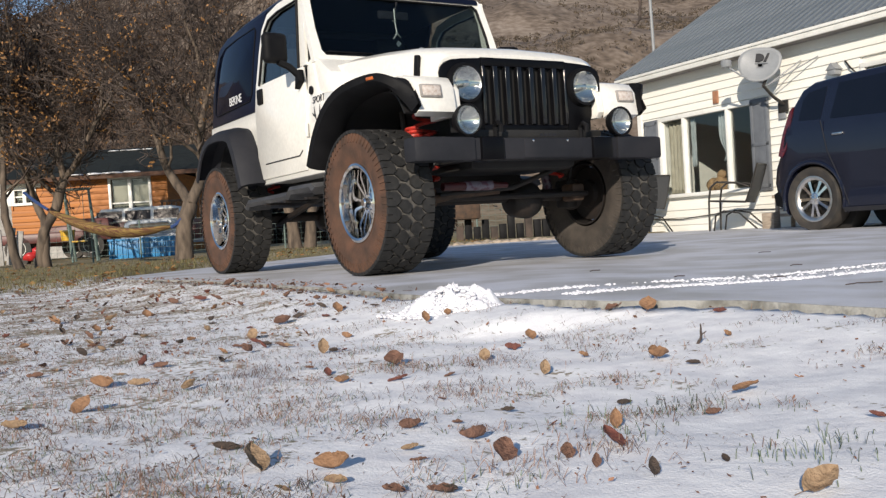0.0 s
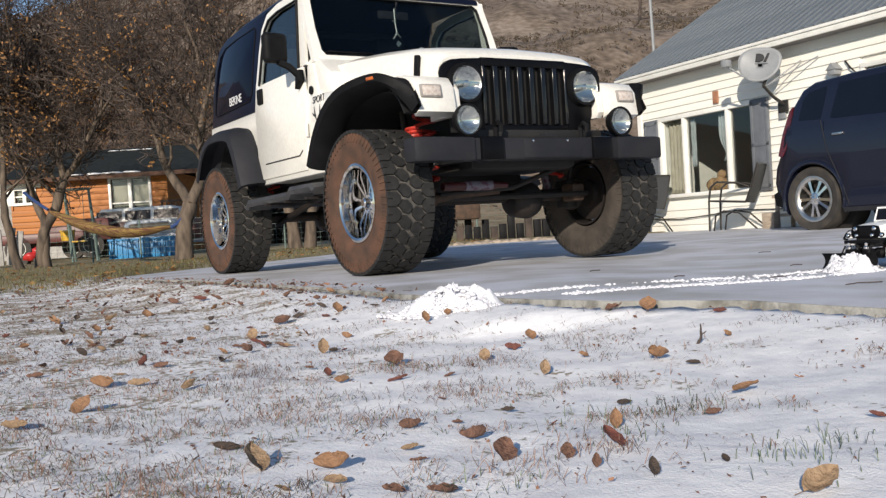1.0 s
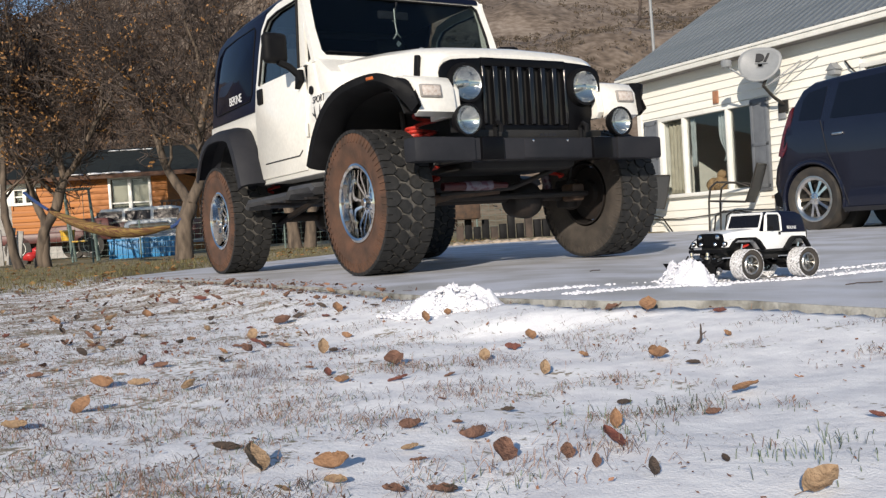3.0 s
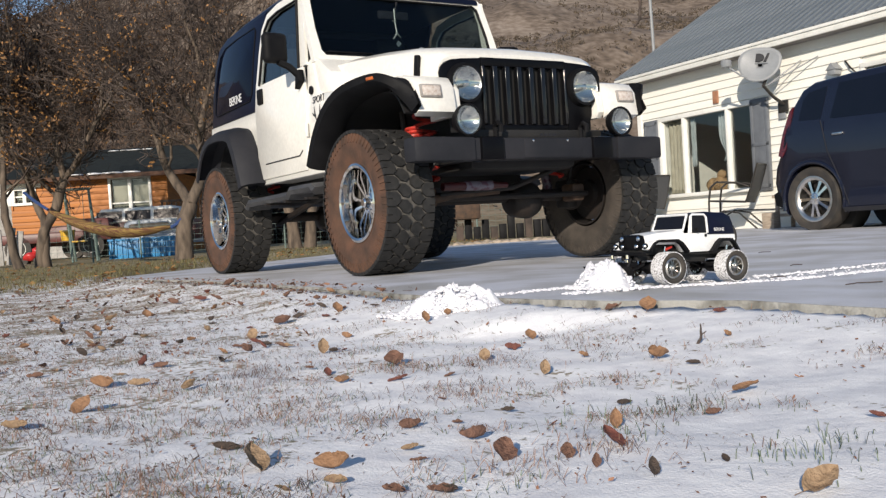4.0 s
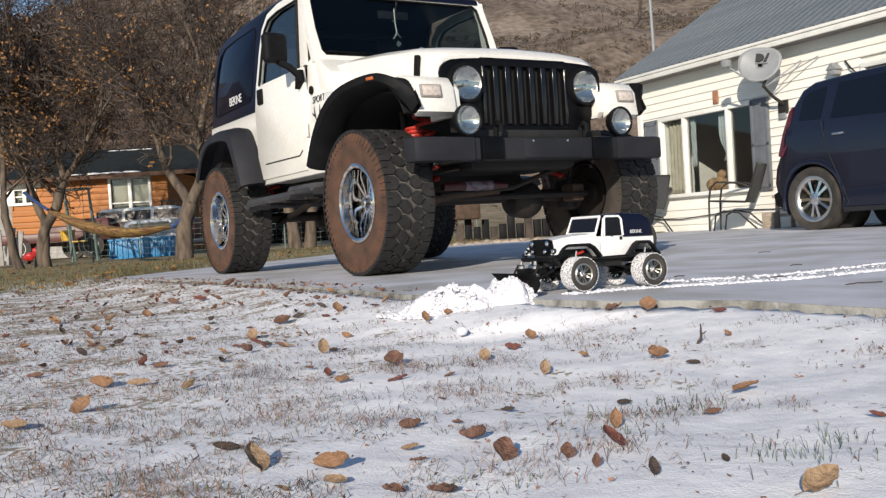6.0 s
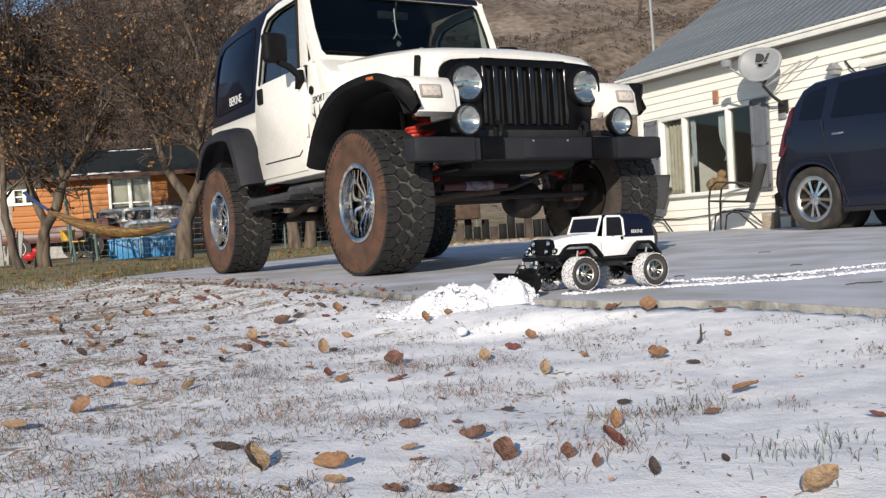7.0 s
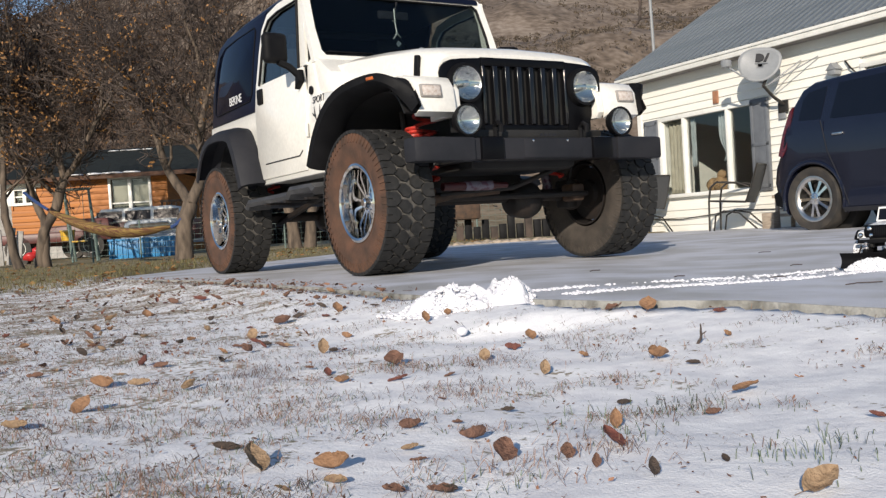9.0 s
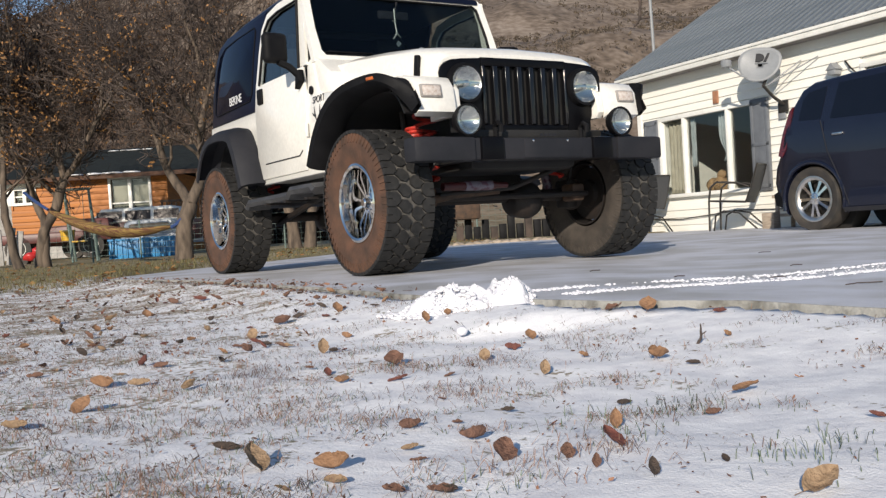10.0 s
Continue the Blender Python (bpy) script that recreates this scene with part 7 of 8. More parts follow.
    # low wire fence, posts and dark timber stacked behind the big car
    fe = thing("wire_fence", "low wire fence on steel posts across the yard", "fence", pose(0, 0, 0))
    for k in range(12):
        bm = bmesh.new()
        x = -9.5 + k * 1.15
        tube(bm, [(x, 22.6, 0.0), (x, 22.6, 0.95)], 0.022, 6)
        part("post", bm, M_GREENMETAL, fe)
    bm = bmesh.new()
    for z in (0.15, 0.28, 0.41, 0.54, 0.67, 0.80, 0.92):
        tube(bm, [(-9.5, 22.6, z), (-3.0, 22.6, z - 0.01), (3.2, 22.6, z)], 0.004, 4)
    for k in range(84):
        x = -9.5 + k * 0.15
        tube(bm, [(x, 22.6, 0.10), (x, 22.6, 0.93)], 0.003, 3)
    part("wire_mesh", bm, M_GREENMETAL, fe)
    st = thing("timber_stack", "dark stacked timbers with a rusty bin beyond the drive", "timber stack", pose(1.02, 17.6, -0.04))
    rnd = random.Random(8)
    for k in range(11):
        bm = bmesh.new()
        h = rnd.uniform(0.28, 0.50)
        box(bm, (-0.75 + k * 0.16, -0.1, 0.0), (-0.62 + k * 0.16, 0.1, h), 0.01)
        part("timber", bm, M_BLACKPL if k % 4 else M_TWIG, st)
    bm = bmesh.new()
    box(bm, (-0.95, -0.4, 0.45), (-0.30, 0.2, 0.80), 0.03)
    part("bin", bm, M_RUST, st, "rusty brown bin")


def build_gravel_bank():
    """Low rubble of earth and old snow along the far side of the drive."""
    rnd = random.Random(12)
    bm = bmesh.new()
    for k in range(260):
        x = rnd.uniform(-1.0, 3.0)
        snow_lump(bm, (x, 14.5 + rnd.gauss(0, 0.18), -0.02), rnd.uniform(0.03, 0.11), rnd.uniform(0, 60), 0.6)
    g = part("earth_clods", bm, M_PALEWOOD, None, smooth=180)
    tagged(g, "frosty earth clods along the far edge of the drive", "earth", kind="stuff")


def build_scrub():
    """Dry bushes all over the hill."""
    rnd = random.Random(31)
    v, f = [], []
    for k in range(17000):
        y = 80 + 175 * rnd.random() ** 0.9
        x = rnd.uniform(-0.62, 0.50) * y
        if noise.noise((x * 0.03, y * 0.03, 8.0)) + rnd.uniform(-0.5, 0.6) < 0.0:
            continue
        z = terrain_z(x, y)
        r = rnd.uniform(0.25, 0.85)
        for j in range(7):
            c = Vector((x + rnd.gauss(0, r * 0.5), y + rnd.gauss(0, r * 0.5), z + rnd.uniform(0.1, 0.9) * r))
            a = Vector((rnd.gauss(0, 1), rnd.gauss(0, 0.5), rnd.gauss(0, 1))).normalized() * r * rnd.uniform(0.3, 0.6)
            b = Vector((rnd.gauss(0, 1), rnd.gauss(0, 0.5), rnd.gauss(0, 1))).normalized() * r * rnd.uniform(0.2, 0.5)
            i = len(v)
            v.extend([c - a, c + b, c + a])
            f.append((i, i + 1, i + 2))
    me = bpy.data.meshes.new("hill_scrub")
    me.from_pydata([tuple(q) for q in v], [], f)
    me.materials.append(M_SCRUB)
    tagged(new("hill_scrub", me), "dry brown scrub scattered over the hillside", "scrub", kind="stuff")


def build_thicket():
    """Dense brown brush on the lower slope behind the yard trees."""
    rnd = random.Random(47)
    v, f = [], []
    for k in range(20000):
        y = 42 + 210 * rnd.random() ** 1.7
        x = rnd.uniform(-0.62, 0.02) * y
        if x / y > -0.20 and rnd.random() < (x / y + 0.20) / 0.22:
            continue
        z = terrain_z(x, y)
        r = rnd.uniform(0.6, 1.4)
        for j in range(11):
            c = Vector((x + rnd.gauss(0, r * 0.5), y + rnd.gauss(0, r * 0.5), z + rnd.uniform(0.0, 1.5) * r))
            a = Vector((rnd.gauss(0, 0.5), rnd.gauss(0, 0.3), rnd.gauss(0, 1))).normalized() * r * rnd.uniform(0.3, 0.6)
            b = Vector((rnd.gauss(0, 1), rnd.gauss(0, 0.5), rnd.gauss(0, 1))).normalized() * r * rnd.uniform(0.08, 0.28)
            i = len(v)
            v.extend([c - a, c + b, c + a])
            f.append((i, i + 1, i + 2))
    me = bpy.data.meshes.new("brush_thicket")
    me.from_pydata([tuple(q) for q in v], [], f)
    me.materials.append(M_THICKET)
    tagged(new("brush_thicket", me), "dense dark brown brush behind the orange house", "brush", kind="stuff")


M_THICKET = mat("dark_oak_brush", (0.080, 0.048, 0.030), 0.9, second=(0.022, 0.016, 0.012), scale=0.25, island=0.6)


def build_yard_grass():
    """Dry grass and fallen leaves on the strip between the drive and the trees."""
    rnd = random.Random(63)
    for name, count, m, label in (("yard_grass", 12000, M_YARDGRASS, "dry olive grass between the drive and the trees"), ("yard_leaves", 800, M_LEAFDRY, "fallen orange-brown leaves under the trees")):
        v, f = [], []
        for k in range(count):
            y = 7.6 + 15 * rnd.random() ** 1.1
            x = rnd.uniform(-0.56, 0.06 if y > 14.3 else -0.12) * y
            if y < 14.3 and x > slab_left(y) - 0.05:
                continue
            z = lawn_z(x, y)
            a = rnd.uniform(0, 6.283)
            d = Vector((math.cos(a), math.sin(a), 0))
            i = len(v)
            if name == "yard_grass":
                h = rnd.uniform(0.02, 0.075)
                s = Vector((-d.y, d.x, 0)) * 0.004
                p = Vector((x, y, z - 0.005))
                v.extend([p - s, p + s, p + d * h * rnd.uniform(0.2, 0.9) + Vector((0, 0, h))])
                f.append((i, i + 1, i + 2))
            else:
                s = rnd.uniform(0.02, 0.045)
                e = Vector((-d.y, d.x, rnd.uniform(0.0, 0.9))) * s * 0.6
                p = Vector((x, y, z + 0.018))
                v.extend([p - d * s, p + e, p + d * s, p - e])
                f.append((i, i + 1, i + 2, i + 3))
        me = bpy.data.meshes.new(name)
        me.from_pydata([tuple(q) for q in v], [], f)
        me.materials.append(m)
        tagged(new(name, me), label, "grass" if name == "yard_grass" else "leaves", kind="stuff")


M_YARDGRASS = mat("dry_olive_grass", (0.15, 0.13, 0.055), 0.85, second=(0.075, 0.07, 0.028), scale=0.8, island=0.5)


def build_mast():
    p = thing("utility_pole", "thin grey pole with a crooked bare snag beyond the house", "pole", pose(7.45, 32.0, 0))
    bm = bmesh.new()
    tube(bm, [(0.15, 0, -0.2), (0.0, 0, 9.5)], [0.06, 0.05], 8)
    part("shaft", bm, M_DISH, p)
    bm = bmesh.new()
    tube(bm, [(-0.55, 0, 6.7), (-0.35, 0, 6.95), (-0.28, 0, 7.8), (-0.2, 0, 9.0)], [0.04, 0.05, 0.05, 0.05], 6)
    tube(bm, [(-0.35, 0, 6.95), (0.0, 0, 7.0)], 0.035, 6)
    part("bracket_arm", bm, M_TWIG, p)


build_tree((-8.93, 21.0, 0.02), [([(0, -0.15), (0.12, 0.72), (0.41, 1.27), (0.61, 1.88)], 0.125, 0.105), ([(0.61, 1.88), (0.57, 2.5), (0.42, 3.4)], 0.085, 0.05), ([(0.61, 1.88), (0.92, 2.18), (1.25, 2.66), (1.55, 3.3)], 0.075, 0.04),
           ([(0.13, -0.15), (0.15, 1.0), (-0.16, 1.7), (-0.21, 2.55), (-0.35, 3.3)], 0.11, 0.05)], 3, 6.6, 0.8, 0.24, "old fruit tree with two grey trunks and a few orange leaves", bare=1.35)
build_tree((-5.28, 19.2, -0.08), [([(0, -0.15), (0.09, 0.73), (0.23, 1.18)], 0.185, 0.155), ([(0.23, 1.18), (-0.03, 1.6), (-0.23, 1.92), (-0.32, 2.5), (-0.5, 3.2)], 0.11, 0.05), ([(0.23, 1.18), (0.45, 1.68), (0.52, 1.97), (0.55, 2.6), (0.7, 3.3)], 0.12, 0.05)],
           9, 6.4, 0.8, 0.10, "forked grey fruit tree with bare twigs")
build_tree((-9.13, 20.4, 0.06), [([(0, -0.15), (-0.18, 1.05), (-0.24, 1.55), (-0.21, 2.5), (-0.1, 3.3)], 0.095, 0.045)], 14, 6.8, 0.8, 0.34, "leaning thin fruit tree with orange-brown leaves", bare=1.3)
build_tree((-3.35, 21.8, -0.05), [([(0, -0.15), (-0.08, 0.8), (-0.3, 1.9), (-0.5, 3.2)], 0.17, 0.06), ([(0.28, -0.15), (0.38, 0.8), (0.66, 1.9), (0.8, 3.2)], 0.15, 0.06)], 21, 6.4, 0.8, 0.08, "twin-trunk fruit tree standing beyond the drive")
build_tree((-6.6, 41.0, 0.10), [([(0, -0.15), (0.2, 2.0), (0.1, 4.0), (0.3, 6.0)], 0.2, 0.06), ([(0.15, 2.0), (-0.8, 3.6), (-1.3, 5.4)], 0.12, 0.05)], 27, 8.2, 0.85, 0.10, "tall bare tree behind the orange house")
build_tree((-12.2, 42.0, 0.10), [([(0, -0.15), (-0.2, 2.0), (0.2, 4.0), (0.1, 6.0)], 0.2, 0.06), ([(-0.1, 2.0), (1.0, 3.6), (1.5, 5.4)], 0.12, 0.05)], 29, 8.6, 0.85, 0.12, "tall leafless tree behind the orange house")
build_tree((-11.2, 23.2, 0.10), [([(0, -0.15), (0.1, 1.2), (0.35, 2.4), (0.5, 3.4)], 0.13, 0.05), ([(0.1, 1.2), (-0.4, 2.2), (-0.7, 3.4)], 0.09, 0.045)], 35, 6.4, 0.85, 0.34, "bushy fruit tree with dry leaves at the yard's side", shoots=2)
build_orange_house()
build_yard()
build_gravel_bank()
build_scrub()
build_thicket()
build_yard_grass()
build_mast()


# ---- lawn litter: leaves, grass, twigs ----
LEAF_MATS = [mat("leaf_tan", (0.30, 0.205, 0.125), 0.75, second=(0.20, 0.13, 0.075), scale=5, fine=28, bump=0.004, bscale=9), mat("leaf_brown", (0.16, 0.082, 0.055), 0.75, second=(0.095, 0.05, 0.036), scale=5, fine=28, bump=0.004, bscale=9),
             mat("leaf_red", (0.15, 0.05, 0.036), 0.75, second=(0.10, 0.035, 0.028), scale=5, fine=28, bump=0.004, bscale=9), mat("leaf_dark", (0.065, 0.045, 0.035), 0.75, second=(0.04, 0.03, 0.025), scale=5, fine=28, bump=0.004, bscale=9),
             mat("leaf_orange", (0.27, 0.15, 0.08), 0.75, second=(0.18, 0.095, 0.05), scale=5, fine=28, bump=0.004, bscale=9)]


def leaf_mesh(seed, material, curl):
    """A fallen leaf: pointed oval with a midrib fold, curled edges and a stalk, unit length."""
    rnd = random.Random(seed)
    bm = bmesh.new()
    n, k = 9, 6
    rows = []
    for i in range(n + 1):
        u = i / n
        w = 0.40 * math.sin(math.pi * min(u * 0.97 + 0.03, 1)) ** 0.75 * (1.0 - 0.25 * u) * (1 + 0.3 * noise.noise((u * 5, seed, 1.0))) + 0.004
        row = []
        for j in range(k + 1):
            t = 2 * j / k - 1
            x, y = u - 0.5, t * w * (1 + 0.05 * rnd.uniform(-1, 1))
            z = curl * (0.55 * t * t * w + 0.45 * (u - 0.5) ** 2) + 0.05 * abs(t) + 0.09 * noise.noise((u * 4, t * 2, seed)) + 0.025 * noise.noise((u * 11, t * 5, seed))
            row.append(bm.verts.new((x, y, z)))
        rows.append(row)
    for a, b in zip(rows, rows[1:]):
        for j in range(k):
            bm.faces.new((a[j], a[j + 1], b[j + 1], b[j]))
    tube(bm, [(-0.5, 0, curl * 0.11), (-0.62, 0.02, curl * 0.14), (-0.72, 0.05, curl * 0.12)], 0.010, 4)
    return mesh_of("leaf", bm, material, 180)


LEAF_MESHES = [[leaf_mesh(10 * a + b, LEAF_MATS[a], (0.5, 1.1, 1.8)[b]) for b in range(3)] for a in range(5)]
LEAF_LABELS = ["tan curled fallen leaf on the snow", "brown curled fallen leaf on the snow", "reddish fallen leaf on the snow", "dark withered leaf on the snow", "orange-brown fallen leaf on the snow"]


def drop_leaf(x, y, size, hue, rnd, stand=0.0, facing=False):
    z = lawn_z(x, y)
    ob = new("leaf", LEAF_MESHES[hue][0 if facing and stand > 0.3 else rnd.randrange(3)])
    tilt = rnd.uniform(-25, 25) * (0.3 if facing and stand == 0 else 1.0)
    turn = rnd.uniform(0, 360)
    if facing:
        turn = (90 if stand > 0.3 else rnd.choice((0, 180))) + rnd.uniform(-28, 28)
    m = pose(x, y, z + size * (0.07 + 0.42 * stand), 0, 0, turn) @ pose(0, 0, 0, tilt + 20 * stand, -80 * stand + rnd.uniform(-12, 12), 0)
    size *= 0.88 if facing else 0.85
    wide = rnd.uniform(0.7, 1.1)
    if facing:
        wide = rnd.uniform(0.26, 0.38) if stand == 0 else rnd.uniform(1.0, 1.3) if stand > 0.3 else rnd.uniform(0.6, 0.9)
    ob.matrix_basis = m @ Matrix.Diagonal((size, size * wide, size, 1))
    tagged(ob, LEAF_LABELS[hue], "leaf", "fallen leaves")


def scatter_leaves():
    rnd = random.Random(77)
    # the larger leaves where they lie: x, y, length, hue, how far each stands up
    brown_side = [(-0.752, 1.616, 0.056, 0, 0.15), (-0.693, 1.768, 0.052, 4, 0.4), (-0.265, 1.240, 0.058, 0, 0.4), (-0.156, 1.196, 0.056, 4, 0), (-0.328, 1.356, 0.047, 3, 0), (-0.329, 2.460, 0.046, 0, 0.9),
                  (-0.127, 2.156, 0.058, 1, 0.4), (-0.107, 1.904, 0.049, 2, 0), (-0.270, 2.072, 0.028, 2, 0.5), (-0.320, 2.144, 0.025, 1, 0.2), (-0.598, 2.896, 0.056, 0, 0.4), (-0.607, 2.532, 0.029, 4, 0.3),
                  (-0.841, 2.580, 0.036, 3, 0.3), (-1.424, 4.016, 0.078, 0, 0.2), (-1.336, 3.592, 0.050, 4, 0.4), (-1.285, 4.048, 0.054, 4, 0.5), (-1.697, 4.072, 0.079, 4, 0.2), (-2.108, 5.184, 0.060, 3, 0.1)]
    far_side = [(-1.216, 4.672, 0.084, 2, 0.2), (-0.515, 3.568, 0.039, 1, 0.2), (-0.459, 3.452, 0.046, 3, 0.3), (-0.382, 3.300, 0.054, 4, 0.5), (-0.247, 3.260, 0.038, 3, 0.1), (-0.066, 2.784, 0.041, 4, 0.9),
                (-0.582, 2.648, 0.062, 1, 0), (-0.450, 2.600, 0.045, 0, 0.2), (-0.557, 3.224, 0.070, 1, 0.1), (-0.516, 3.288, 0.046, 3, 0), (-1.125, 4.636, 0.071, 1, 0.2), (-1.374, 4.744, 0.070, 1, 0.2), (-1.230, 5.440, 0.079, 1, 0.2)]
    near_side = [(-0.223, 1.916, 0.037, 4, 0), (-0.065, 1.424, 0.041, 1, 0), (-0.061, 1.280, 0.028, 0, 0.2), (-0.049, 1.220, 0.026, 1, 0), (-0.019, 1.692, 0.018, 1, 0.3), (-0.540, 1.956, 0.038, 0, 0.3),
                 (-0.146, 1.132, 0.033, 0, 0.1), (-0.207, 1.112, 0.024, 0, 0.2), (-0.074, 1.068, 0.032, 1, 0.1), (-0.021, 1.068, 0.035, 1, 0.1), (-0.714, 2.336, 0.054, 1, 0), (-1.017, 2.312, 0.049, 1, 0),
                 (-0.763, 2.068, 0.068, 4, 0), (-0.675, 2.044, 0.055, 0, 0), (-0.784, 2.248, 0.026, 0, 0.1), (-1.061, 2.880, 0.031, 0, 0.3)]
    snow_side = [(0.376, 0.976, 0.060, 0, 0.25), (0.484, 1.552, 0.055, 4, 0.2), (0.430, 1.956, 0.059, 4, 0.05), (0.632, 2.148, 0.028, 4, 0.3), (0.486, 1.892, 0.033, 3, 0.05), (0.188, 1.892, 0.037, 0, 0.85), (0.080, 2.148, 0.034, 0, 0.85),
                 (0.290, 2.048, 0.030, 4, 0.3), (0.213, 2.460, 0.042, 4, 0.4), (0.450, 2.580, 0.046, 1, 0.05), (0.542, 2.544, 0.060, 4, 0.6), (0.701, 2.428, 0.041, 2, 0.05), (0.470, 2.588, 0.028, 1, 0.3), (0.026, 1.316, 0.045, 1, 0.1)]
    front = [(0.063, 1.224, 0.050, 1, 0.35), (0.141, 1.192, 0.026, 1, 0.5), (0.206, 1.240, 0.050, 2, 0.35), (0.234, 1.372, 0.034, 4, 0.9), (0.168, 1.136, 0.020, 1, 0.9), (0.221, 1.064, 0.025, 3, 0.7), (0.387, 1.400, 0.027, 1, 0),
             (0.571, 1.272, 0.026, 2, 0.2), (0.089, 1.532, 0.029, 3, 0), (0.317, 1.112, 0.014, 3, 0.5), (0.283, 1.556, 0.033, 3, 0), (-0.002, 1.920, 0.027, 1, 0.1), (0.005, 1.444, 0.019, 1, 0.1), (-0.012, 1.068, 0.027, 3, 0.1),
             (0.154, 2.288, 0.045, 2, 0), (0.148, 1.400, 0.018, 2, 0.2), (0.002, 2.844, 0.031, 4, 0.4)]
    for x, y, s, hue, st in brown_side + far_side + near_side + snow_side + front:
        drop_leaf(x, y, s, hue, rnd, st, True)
    n = 0
    while n < 210:
        y = 2.3 + 5.2 * rnd.random() ** 0.9
        x = rnd.uniform(-0.52, 0.50) * y
        if x > edge_x(y) - 0.05:
            continue
        dens = (1.0 if x < -0.1 * y else 0.22) * (0.25 + 0.75 * sm((y - 1.3) / 2.0))
        if rnd.random() > dens:
            continue
        drop_leaf(x, y, rnd.uniform(0.018, 0.046), rnd.choice((0, 1, 1, 1, 2, 3, 3, 4)), rnd, rnd.choice((0, 0, 0.2, 0.5)))
        n += 1


M_GRASS = mat("frosted_grass", (0.10, 0.135, 0.07), 0.8, second=(0.040, 0.055, 0.026), scale=6, island=0.5)
M_STRAW = mat("dry_straw", (0.29, 0.175, 0.12), 0.85, second=(0.10, 0.055, 0.04), scale=6, island=0.5)


def scatter_grass():
    """Frosted blades that stand through the snow, thin dry straw, and litter crumbs."""
    rnd = random.Random(5)
    tufts = [(0.206, 1.451), (0.363, 1.519), (0.382, 1.113), (0.489, 1.158), (-0.121, 2.078), (0.216, 1.286), (0.059, 1.089), (-0.518, 1.929), (-0.287, 1.432), (0.44, 1.13), (0.33, 1.50), (0.41, 1.50)]

    def blade(v, f, x, y, h, lean_, w):
        z = lawn_z(x, y) - 0.004
        a = rnd.uniform(0, 6.283)
        d = Vector((math.cos(a), math.sin(a), 0))
        s = Vector((-d.y, d.x, 0)) * w
        p = [Vector((x, y, z)), Vector((x, y, z)) + d * lean_ * h * 0.35 + Vector((0, 0, h * 0.6)), Vector((x, y, z)) + d * lean_ * h + Vector((0, 0, h * max(1 - 0.5 * lean_, 0.1)))]
        i = len(v)
        v.extend([p[0] - s, p[0] + s, p[1] + s * 0.7, p[1] - s * 0.7, p[2]])
        f.extend([(i, i + 1, i + 2, i + 3), (i + 3, i + 2, i + 4)])

    green, straw, crumb = ([], []), ([], []), ([], [])
    for x, y in tufts:
        for k in range(30):
            blade(*green, x + rnd.gauss(0, 0.040), y + rnd.gauss(0, 0.045), rnd.uniform(0.012, 0.034), rnd.uniform(0.2, 1.3), 0.0007)
    for x, y in ((-0.123, 2.10), (-0.09, 2.06), (0.20, 1.23), (0.07, 1.15), (0.10, 2.1), (-0.45, 2.2), (-0.30, 1.62), (-0.62, 2.0), (0.0, 1.75)):
        for k in range(90):
            blade(*straw, x + rnd.gauss(0, 0.045), y + rnd.gauss(0, 0.05), rnd.uniform(0.012, 0.036), rnd.uniform(0.5, 2.4), 0.0006)
    for k in range(95000):
        y = 0.9 + 6.6 * rnd.random() ** 1.5
        x = rnd.uniform(-0.54, 0.52) * y
        if x > edge_x(y) - 0.01:
            continue
        patch = 1.3 * noise.noise((x * 4, y * 6, 4.0)) + 0.8 * noise.noise((x * 14, y * 14, 2.0))
        left = 0.20 - 0.95 * (x / y) - 0.28 * (1 - sm((y - 1.1) / 0.7))
        if patch + rnd.uniform(-0.5, 0.5) < 0.46 - left * 1.25 + 0.12 * sm((y - 2.6) / 1.2) * sm((x / y + 0.30) / 0.15):
            continue
        if rnd.random() < 0.42:
            blade(*green, x, y, rnd.uniform(0.006, 0.020), rnd.uniform(0.3, 1.6), 0.0007)
        else:
            blade(*straw, x, y, rnd.uniform(0.010, 0.032), rnd.uniform(1.0, 2.6), 0.0006)
    for k in range(14000):
        y = 0.9 + 6.6 * rnd.random() ** 1.4
        x = rnd.uniform(-0.54, 0.52) * y
        if x > edge_x(y) - 0.03 or rnd.random() > 0.22 + max(-x / y, 0) * 1.7:
            continue
        s = rnd.uniform(0.0016, 0.0045) * (0.6 + 0.4 * y)
        if noise.noise((x * 6, y * 6, 3.0)) + rnd.uniform(-0.3, 0.3) < -0.05:
            continue
        c = Vector((x, y, lawn_z(x, y) + rnd.uniform(0.001, 0.006)))
        a = Vector((rnd.gauss(0, 1), rnd.gauss(0, 1), rnd.gauss(0, 0.5))).normalized() * s
        b = Vector((rnd.gauss(0, 1), rnd.gauss(0, 1), rnd.gauss(0, 0.5))).normalized() * s * 0.6
        i = len(crumb[0])
        crumb[0].extend([c - a, c + b, c + a, c - b])
        crumb[1].append((i, i + 1, i + 2, i + 3))
    # litter blown over the drive's edge
    for k in range(600):
        y = rnd.uniform(3.6, 8.0)
        x = slab_left(y) + rnd.gauss(0.0, 0.09)
        zz = max(lawn_z(x, y), slab_z(x, y) if x > slab_left(y) else -1.0)
        s = rnd.uniform(0.004, 0.018)
        c = Vector((x, y, zz + 0.005))
        a = Vector((rnd.gauss(0, 1), rnd.gauss(0, 1), rnd.gauss(0, 0.4))).normalized() * s
        b = Vector((rnd.gauss(0, 1), rnd.gauss(0, 1), rnd.gauss(0, 0.4))).normalized() * s * 0.6
        i = len(crumb[0])
        crumb[0].extend([c - a, c + b, c + a, c - b])
        crumb[1].append((i, i + 1, i + 2, i + 3))
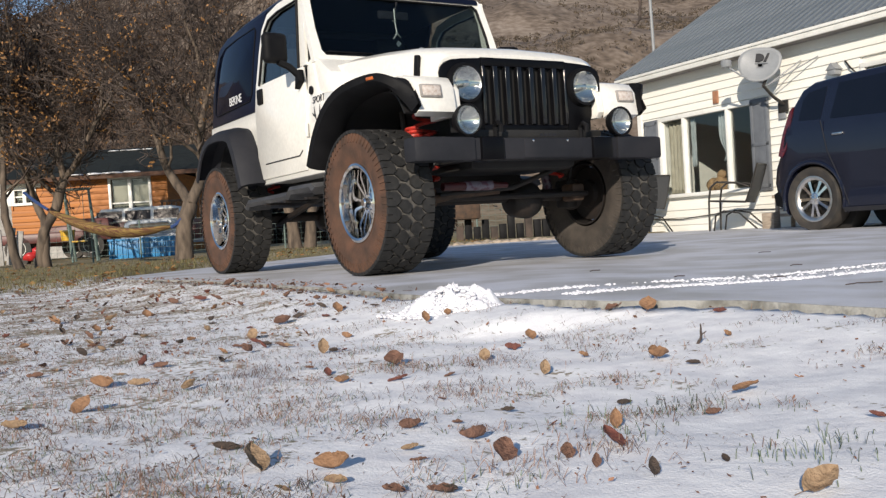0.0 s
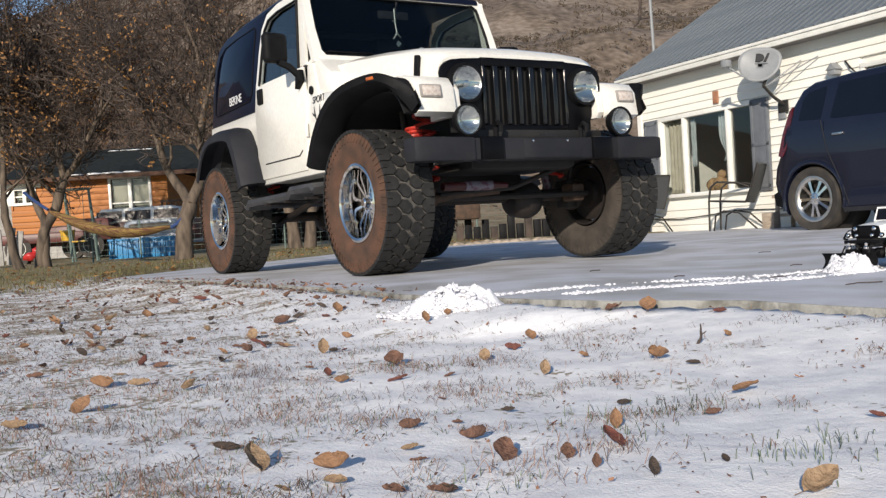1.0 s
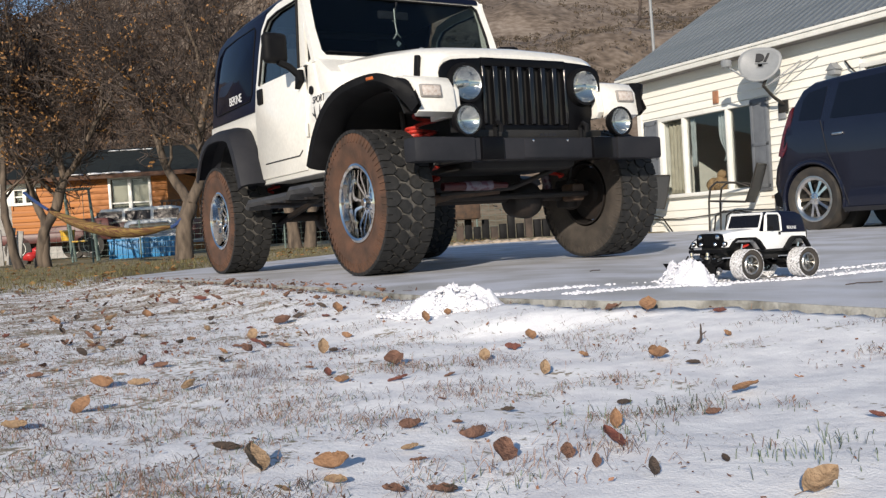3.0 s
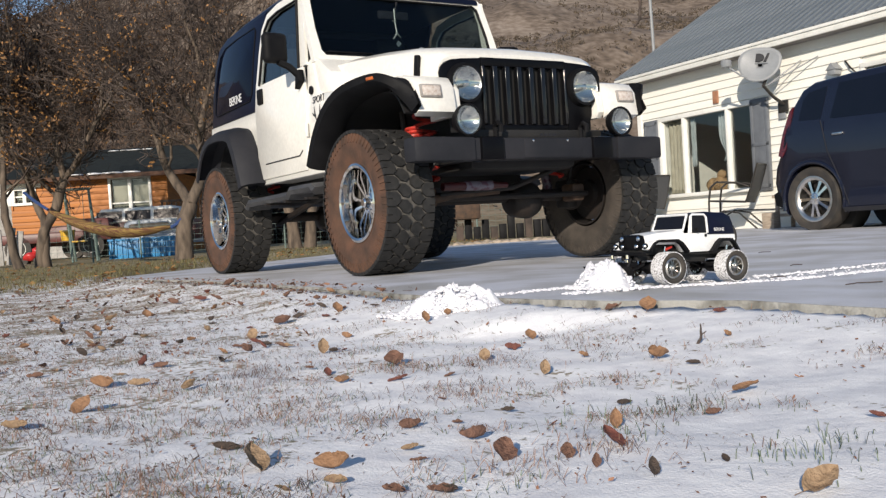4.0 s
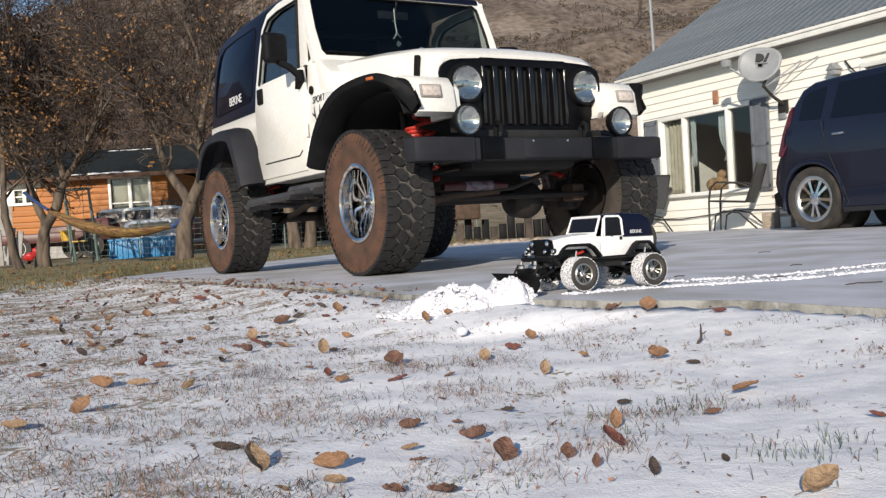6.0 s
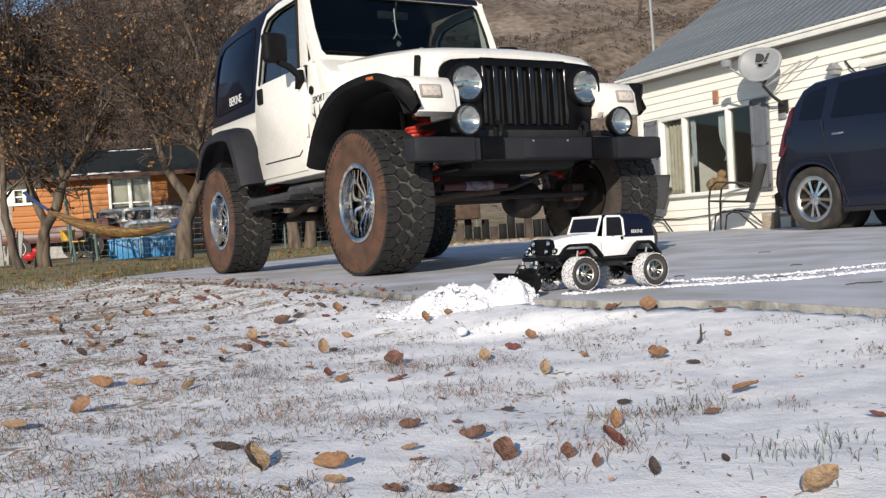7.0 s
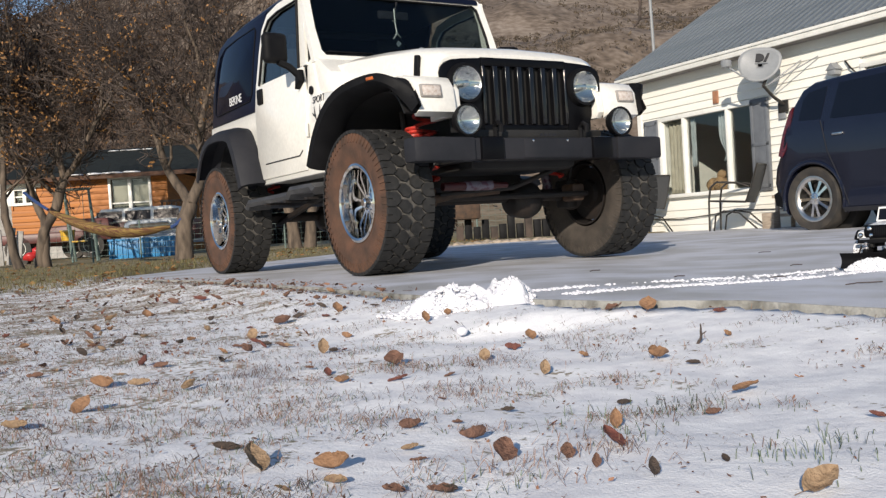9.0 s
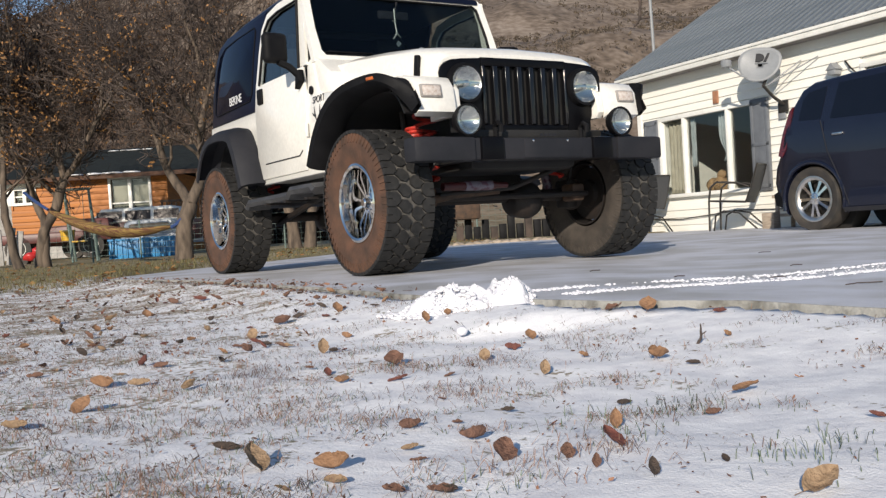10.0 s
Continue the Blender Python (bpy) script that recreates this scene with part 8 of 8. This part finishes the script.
    for name, (v, f), m, label in (("grass", green, M_GRASS, "frosted green-grey grass blades through the snow"), ("straw", straw, M_STRAW, "dry straw and dead grass lying on the snow"), ("leaf_crumbs", crumb, M_CRUMB, "small crumbs of brown leaves on the snow")):
        me = bpy.data.meshes.new(name)
        me.from_pydata([tuple(q) for q in v], [], f)
        me.materials.append(m)
        tagged(new(name, me), label, "grass" if name == "grass" else "litter", kind="stuff")


def build_twigs():
    rnd = random.Random(2)
    for x, y, L, up in ((0.551, 2.10, 0.052, 0.9), (-0.40, 1.32, 0.06, 0.1), (0.30, 2.25, 0.09, 0.2)):
        bm = bmesh.new()
        pts = [Vector((0, 0, -0.005))]
        d = Vector((rnd.uniform(-0.3, 0.3), rnd.uniform(-0.2, 0.2), up)).normalized() if up > 0.5 else Vector((1, 0.2, 0.05)).normalized()
        for k in range(6):
            pts.append(pts[-1] + d * L / 6 + Vector((rnd.gauss(0, 0.003), rnd.gauss(0, 0.003), 0)))
        tube(bm, pts, [0.0035, 0.0034, 0.003, 0.0028, 0.0026, 0.002, 0.0012], 6)
        tube(bm, [pts[3], pts[3] + Vector((0.012, 0, 0.008))], [0.002, 0.001], 5)
        t = part("twig", bm, M_TWIG, None, m=pose(x, y, lawn_z(x, y)))
        tagged(t, "thin dark twig sticking out of the snow", "twig", "twigs")
    for x, y, a, L in ((1.35, 3.05, 8, 0.13), (0.93, 3.75, 20, 0.05), (1.25, 3.55, 15, 0.07), (1.6, 4.3, 10, 0.06), (0.7, 4.4, 30, 0.06), (1.9, 5.6, 10, 0.08)):
        bm = bmesh.new()
        tube(bm, [(-L / 2, 0, 0.003), (-L / 6, 0.004, 0.006), (L / 6, -0.003, 0.005), (L / 2, 0.002, 0.004)], 0.0022, 5)
        t = part("twig", bm, M_TWIG, None, m=pose(x, y, slab_z(x, y), 0, 0, a))
        tagged(t, "thin dark twig lying on the frosty drive", "twig", "twigs")


M_CRUMB = mat("leaf_crumb", (0.17, 0.085, 0.05), 0.8, second=(0.10, 0.05, 0.032), scale=5, island=0.6)
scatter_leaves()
scatter_grass()
build_twigs()


# ---- what moves ----
RC_HEAD = Vector((-0.883, -0.4694, 0.0))
RC_TURN = math.degrees(math.atan2(RC_HEAD.y, RC_HEAD.x))
# seconds, metres of the front axle along its line on the drive
RC_TRACK = [(0.0, 2.027), (0.5, 1.775), (1.0, 1.534), (1.5, 1.303), (2.0, 1.091), (2.5, 0.885), (3.25, 0.603), (4.0, 0.335), (4.5, 0.139), (4.9, -0.001), (5.1, -0.025), (5.5, -0.032), (6.25, -0.034),
            (6.9, -0.038), (7.1, -0.007), (7.3, 0.109), (7.5, 0.267), (8.0, 0.747), (8.5, 1.287), (9.0, 1.545), (9.3, 1.645), (9.5, 1.745), (10.0, 2.125)]


def rc_along(t):
    """Monotone glide through the track's rows."""
    k = max(i for i in range(len(RC_TRACK) - 1) if RC_TRACK[i][0] <= t + 1e-9)
    def slope(i):
        if i <= 0 or i >= len(RC_TRACK) - 1:
            j = min(max(i, 0), len(RC_TRACK) - 2)
            return (RC_TRACK[j + 1][1] - RC_TRACK[j][1]) / (RC_TRACK[j + 1][0] - RC_TRACK[j][0])
        a, b, c = RC_TRACK[i - 1], RC_TRACK[i], RC_TRACK[i + 1]
        s0, s1 = (b[1] - a[1]) / (b[0] - a[0]), (c[1] - b[1]) / (c[0] - b[0])
        return 0.0 if s0 * s1 <= 0 else 2 * s0 * s1 / (s0 + s1)
    (t0, p0), (t1, p1) = RC_TRACK[k], RC_TRACK[k + 1]
    h, u = t1 - t0, (t - t0) / (t1 - t0)
    return ((1 + 2 * u) * (1 - u) ** 2 * p0 + u * (1 - u) ** 2 * h * slope(k) + u * u * (3 - 2 * u) * p1 + u * u * (u - 1) * h * slope(k + 1))


def rc_pose(t, along=None):
    s = rc_along(t) if along is None else along
    f = Vector((0.412, 3.117, 0)) - RC_HEAD * s
    r = f - RC_HEAD * RC_BASE
    f.z, r.z = slab_z(f.x, f.y) + 0.004, slab_z(r.x, r.y) + 0.004
    tilt = math.degrees(math.asin((f.z - r.z) / RC_BASE))
    mid = (f + r) / 2
    swing = 15 * sm((t - 7.95) / 0.7)
    return pose(mid.x, mid.y, mid.z, 0, 0, RC_TURN + swing) @ pose(0, 0, 0, 0, -tilt, 0)


def motions():
    steps = [k / 15 for k in range(151)]
    walk(RC, [(t, rc_pose(t)) for t in steps])
    start = rc_along(0.0)
    for k, wh in enumerate(RC_WHEELS):
        x, s = (RC_BASE / 2 if k < 2 else -RC_BASE / 2), (-1 if k % 2 == 0 else 1)
        walk(wh, [(t, pose(x, s * 0.098, RC_WHEEL_R) @ pose(0, 0, 0, 0, math.degrees((start - rc_along(t)) / RC_WHEEL_R), 0)) for t in steps])
    lead = pose(0.370, 0.042, -0.002)

    def load_pose(t):
        a = max(rc_along(t), -0.040) if t < 6.0 else -0.040
        k = sm((t - 4.3) / 0.8)
        low = 0.020 * (1 - sm((t - 1.0) / 3.0))
        return rc_pose(0.0, a) @ lead @ pose(0, 0, -0.030 * k - low)
    walk(SNOW_LOAD, [(t, load_pose(t)) for t in steps])
    clod = []
    for t in steps:
        k = sm((t - 5.35) / 0.32)
        clod.append((t, pose(0.115 - 0.085 * k, 2.86 - 0.31 * k, -0.026 - 0.024 * k, 0, 80 * k, 0)))
    walk(SNOW_CLOD, clod)


motions()
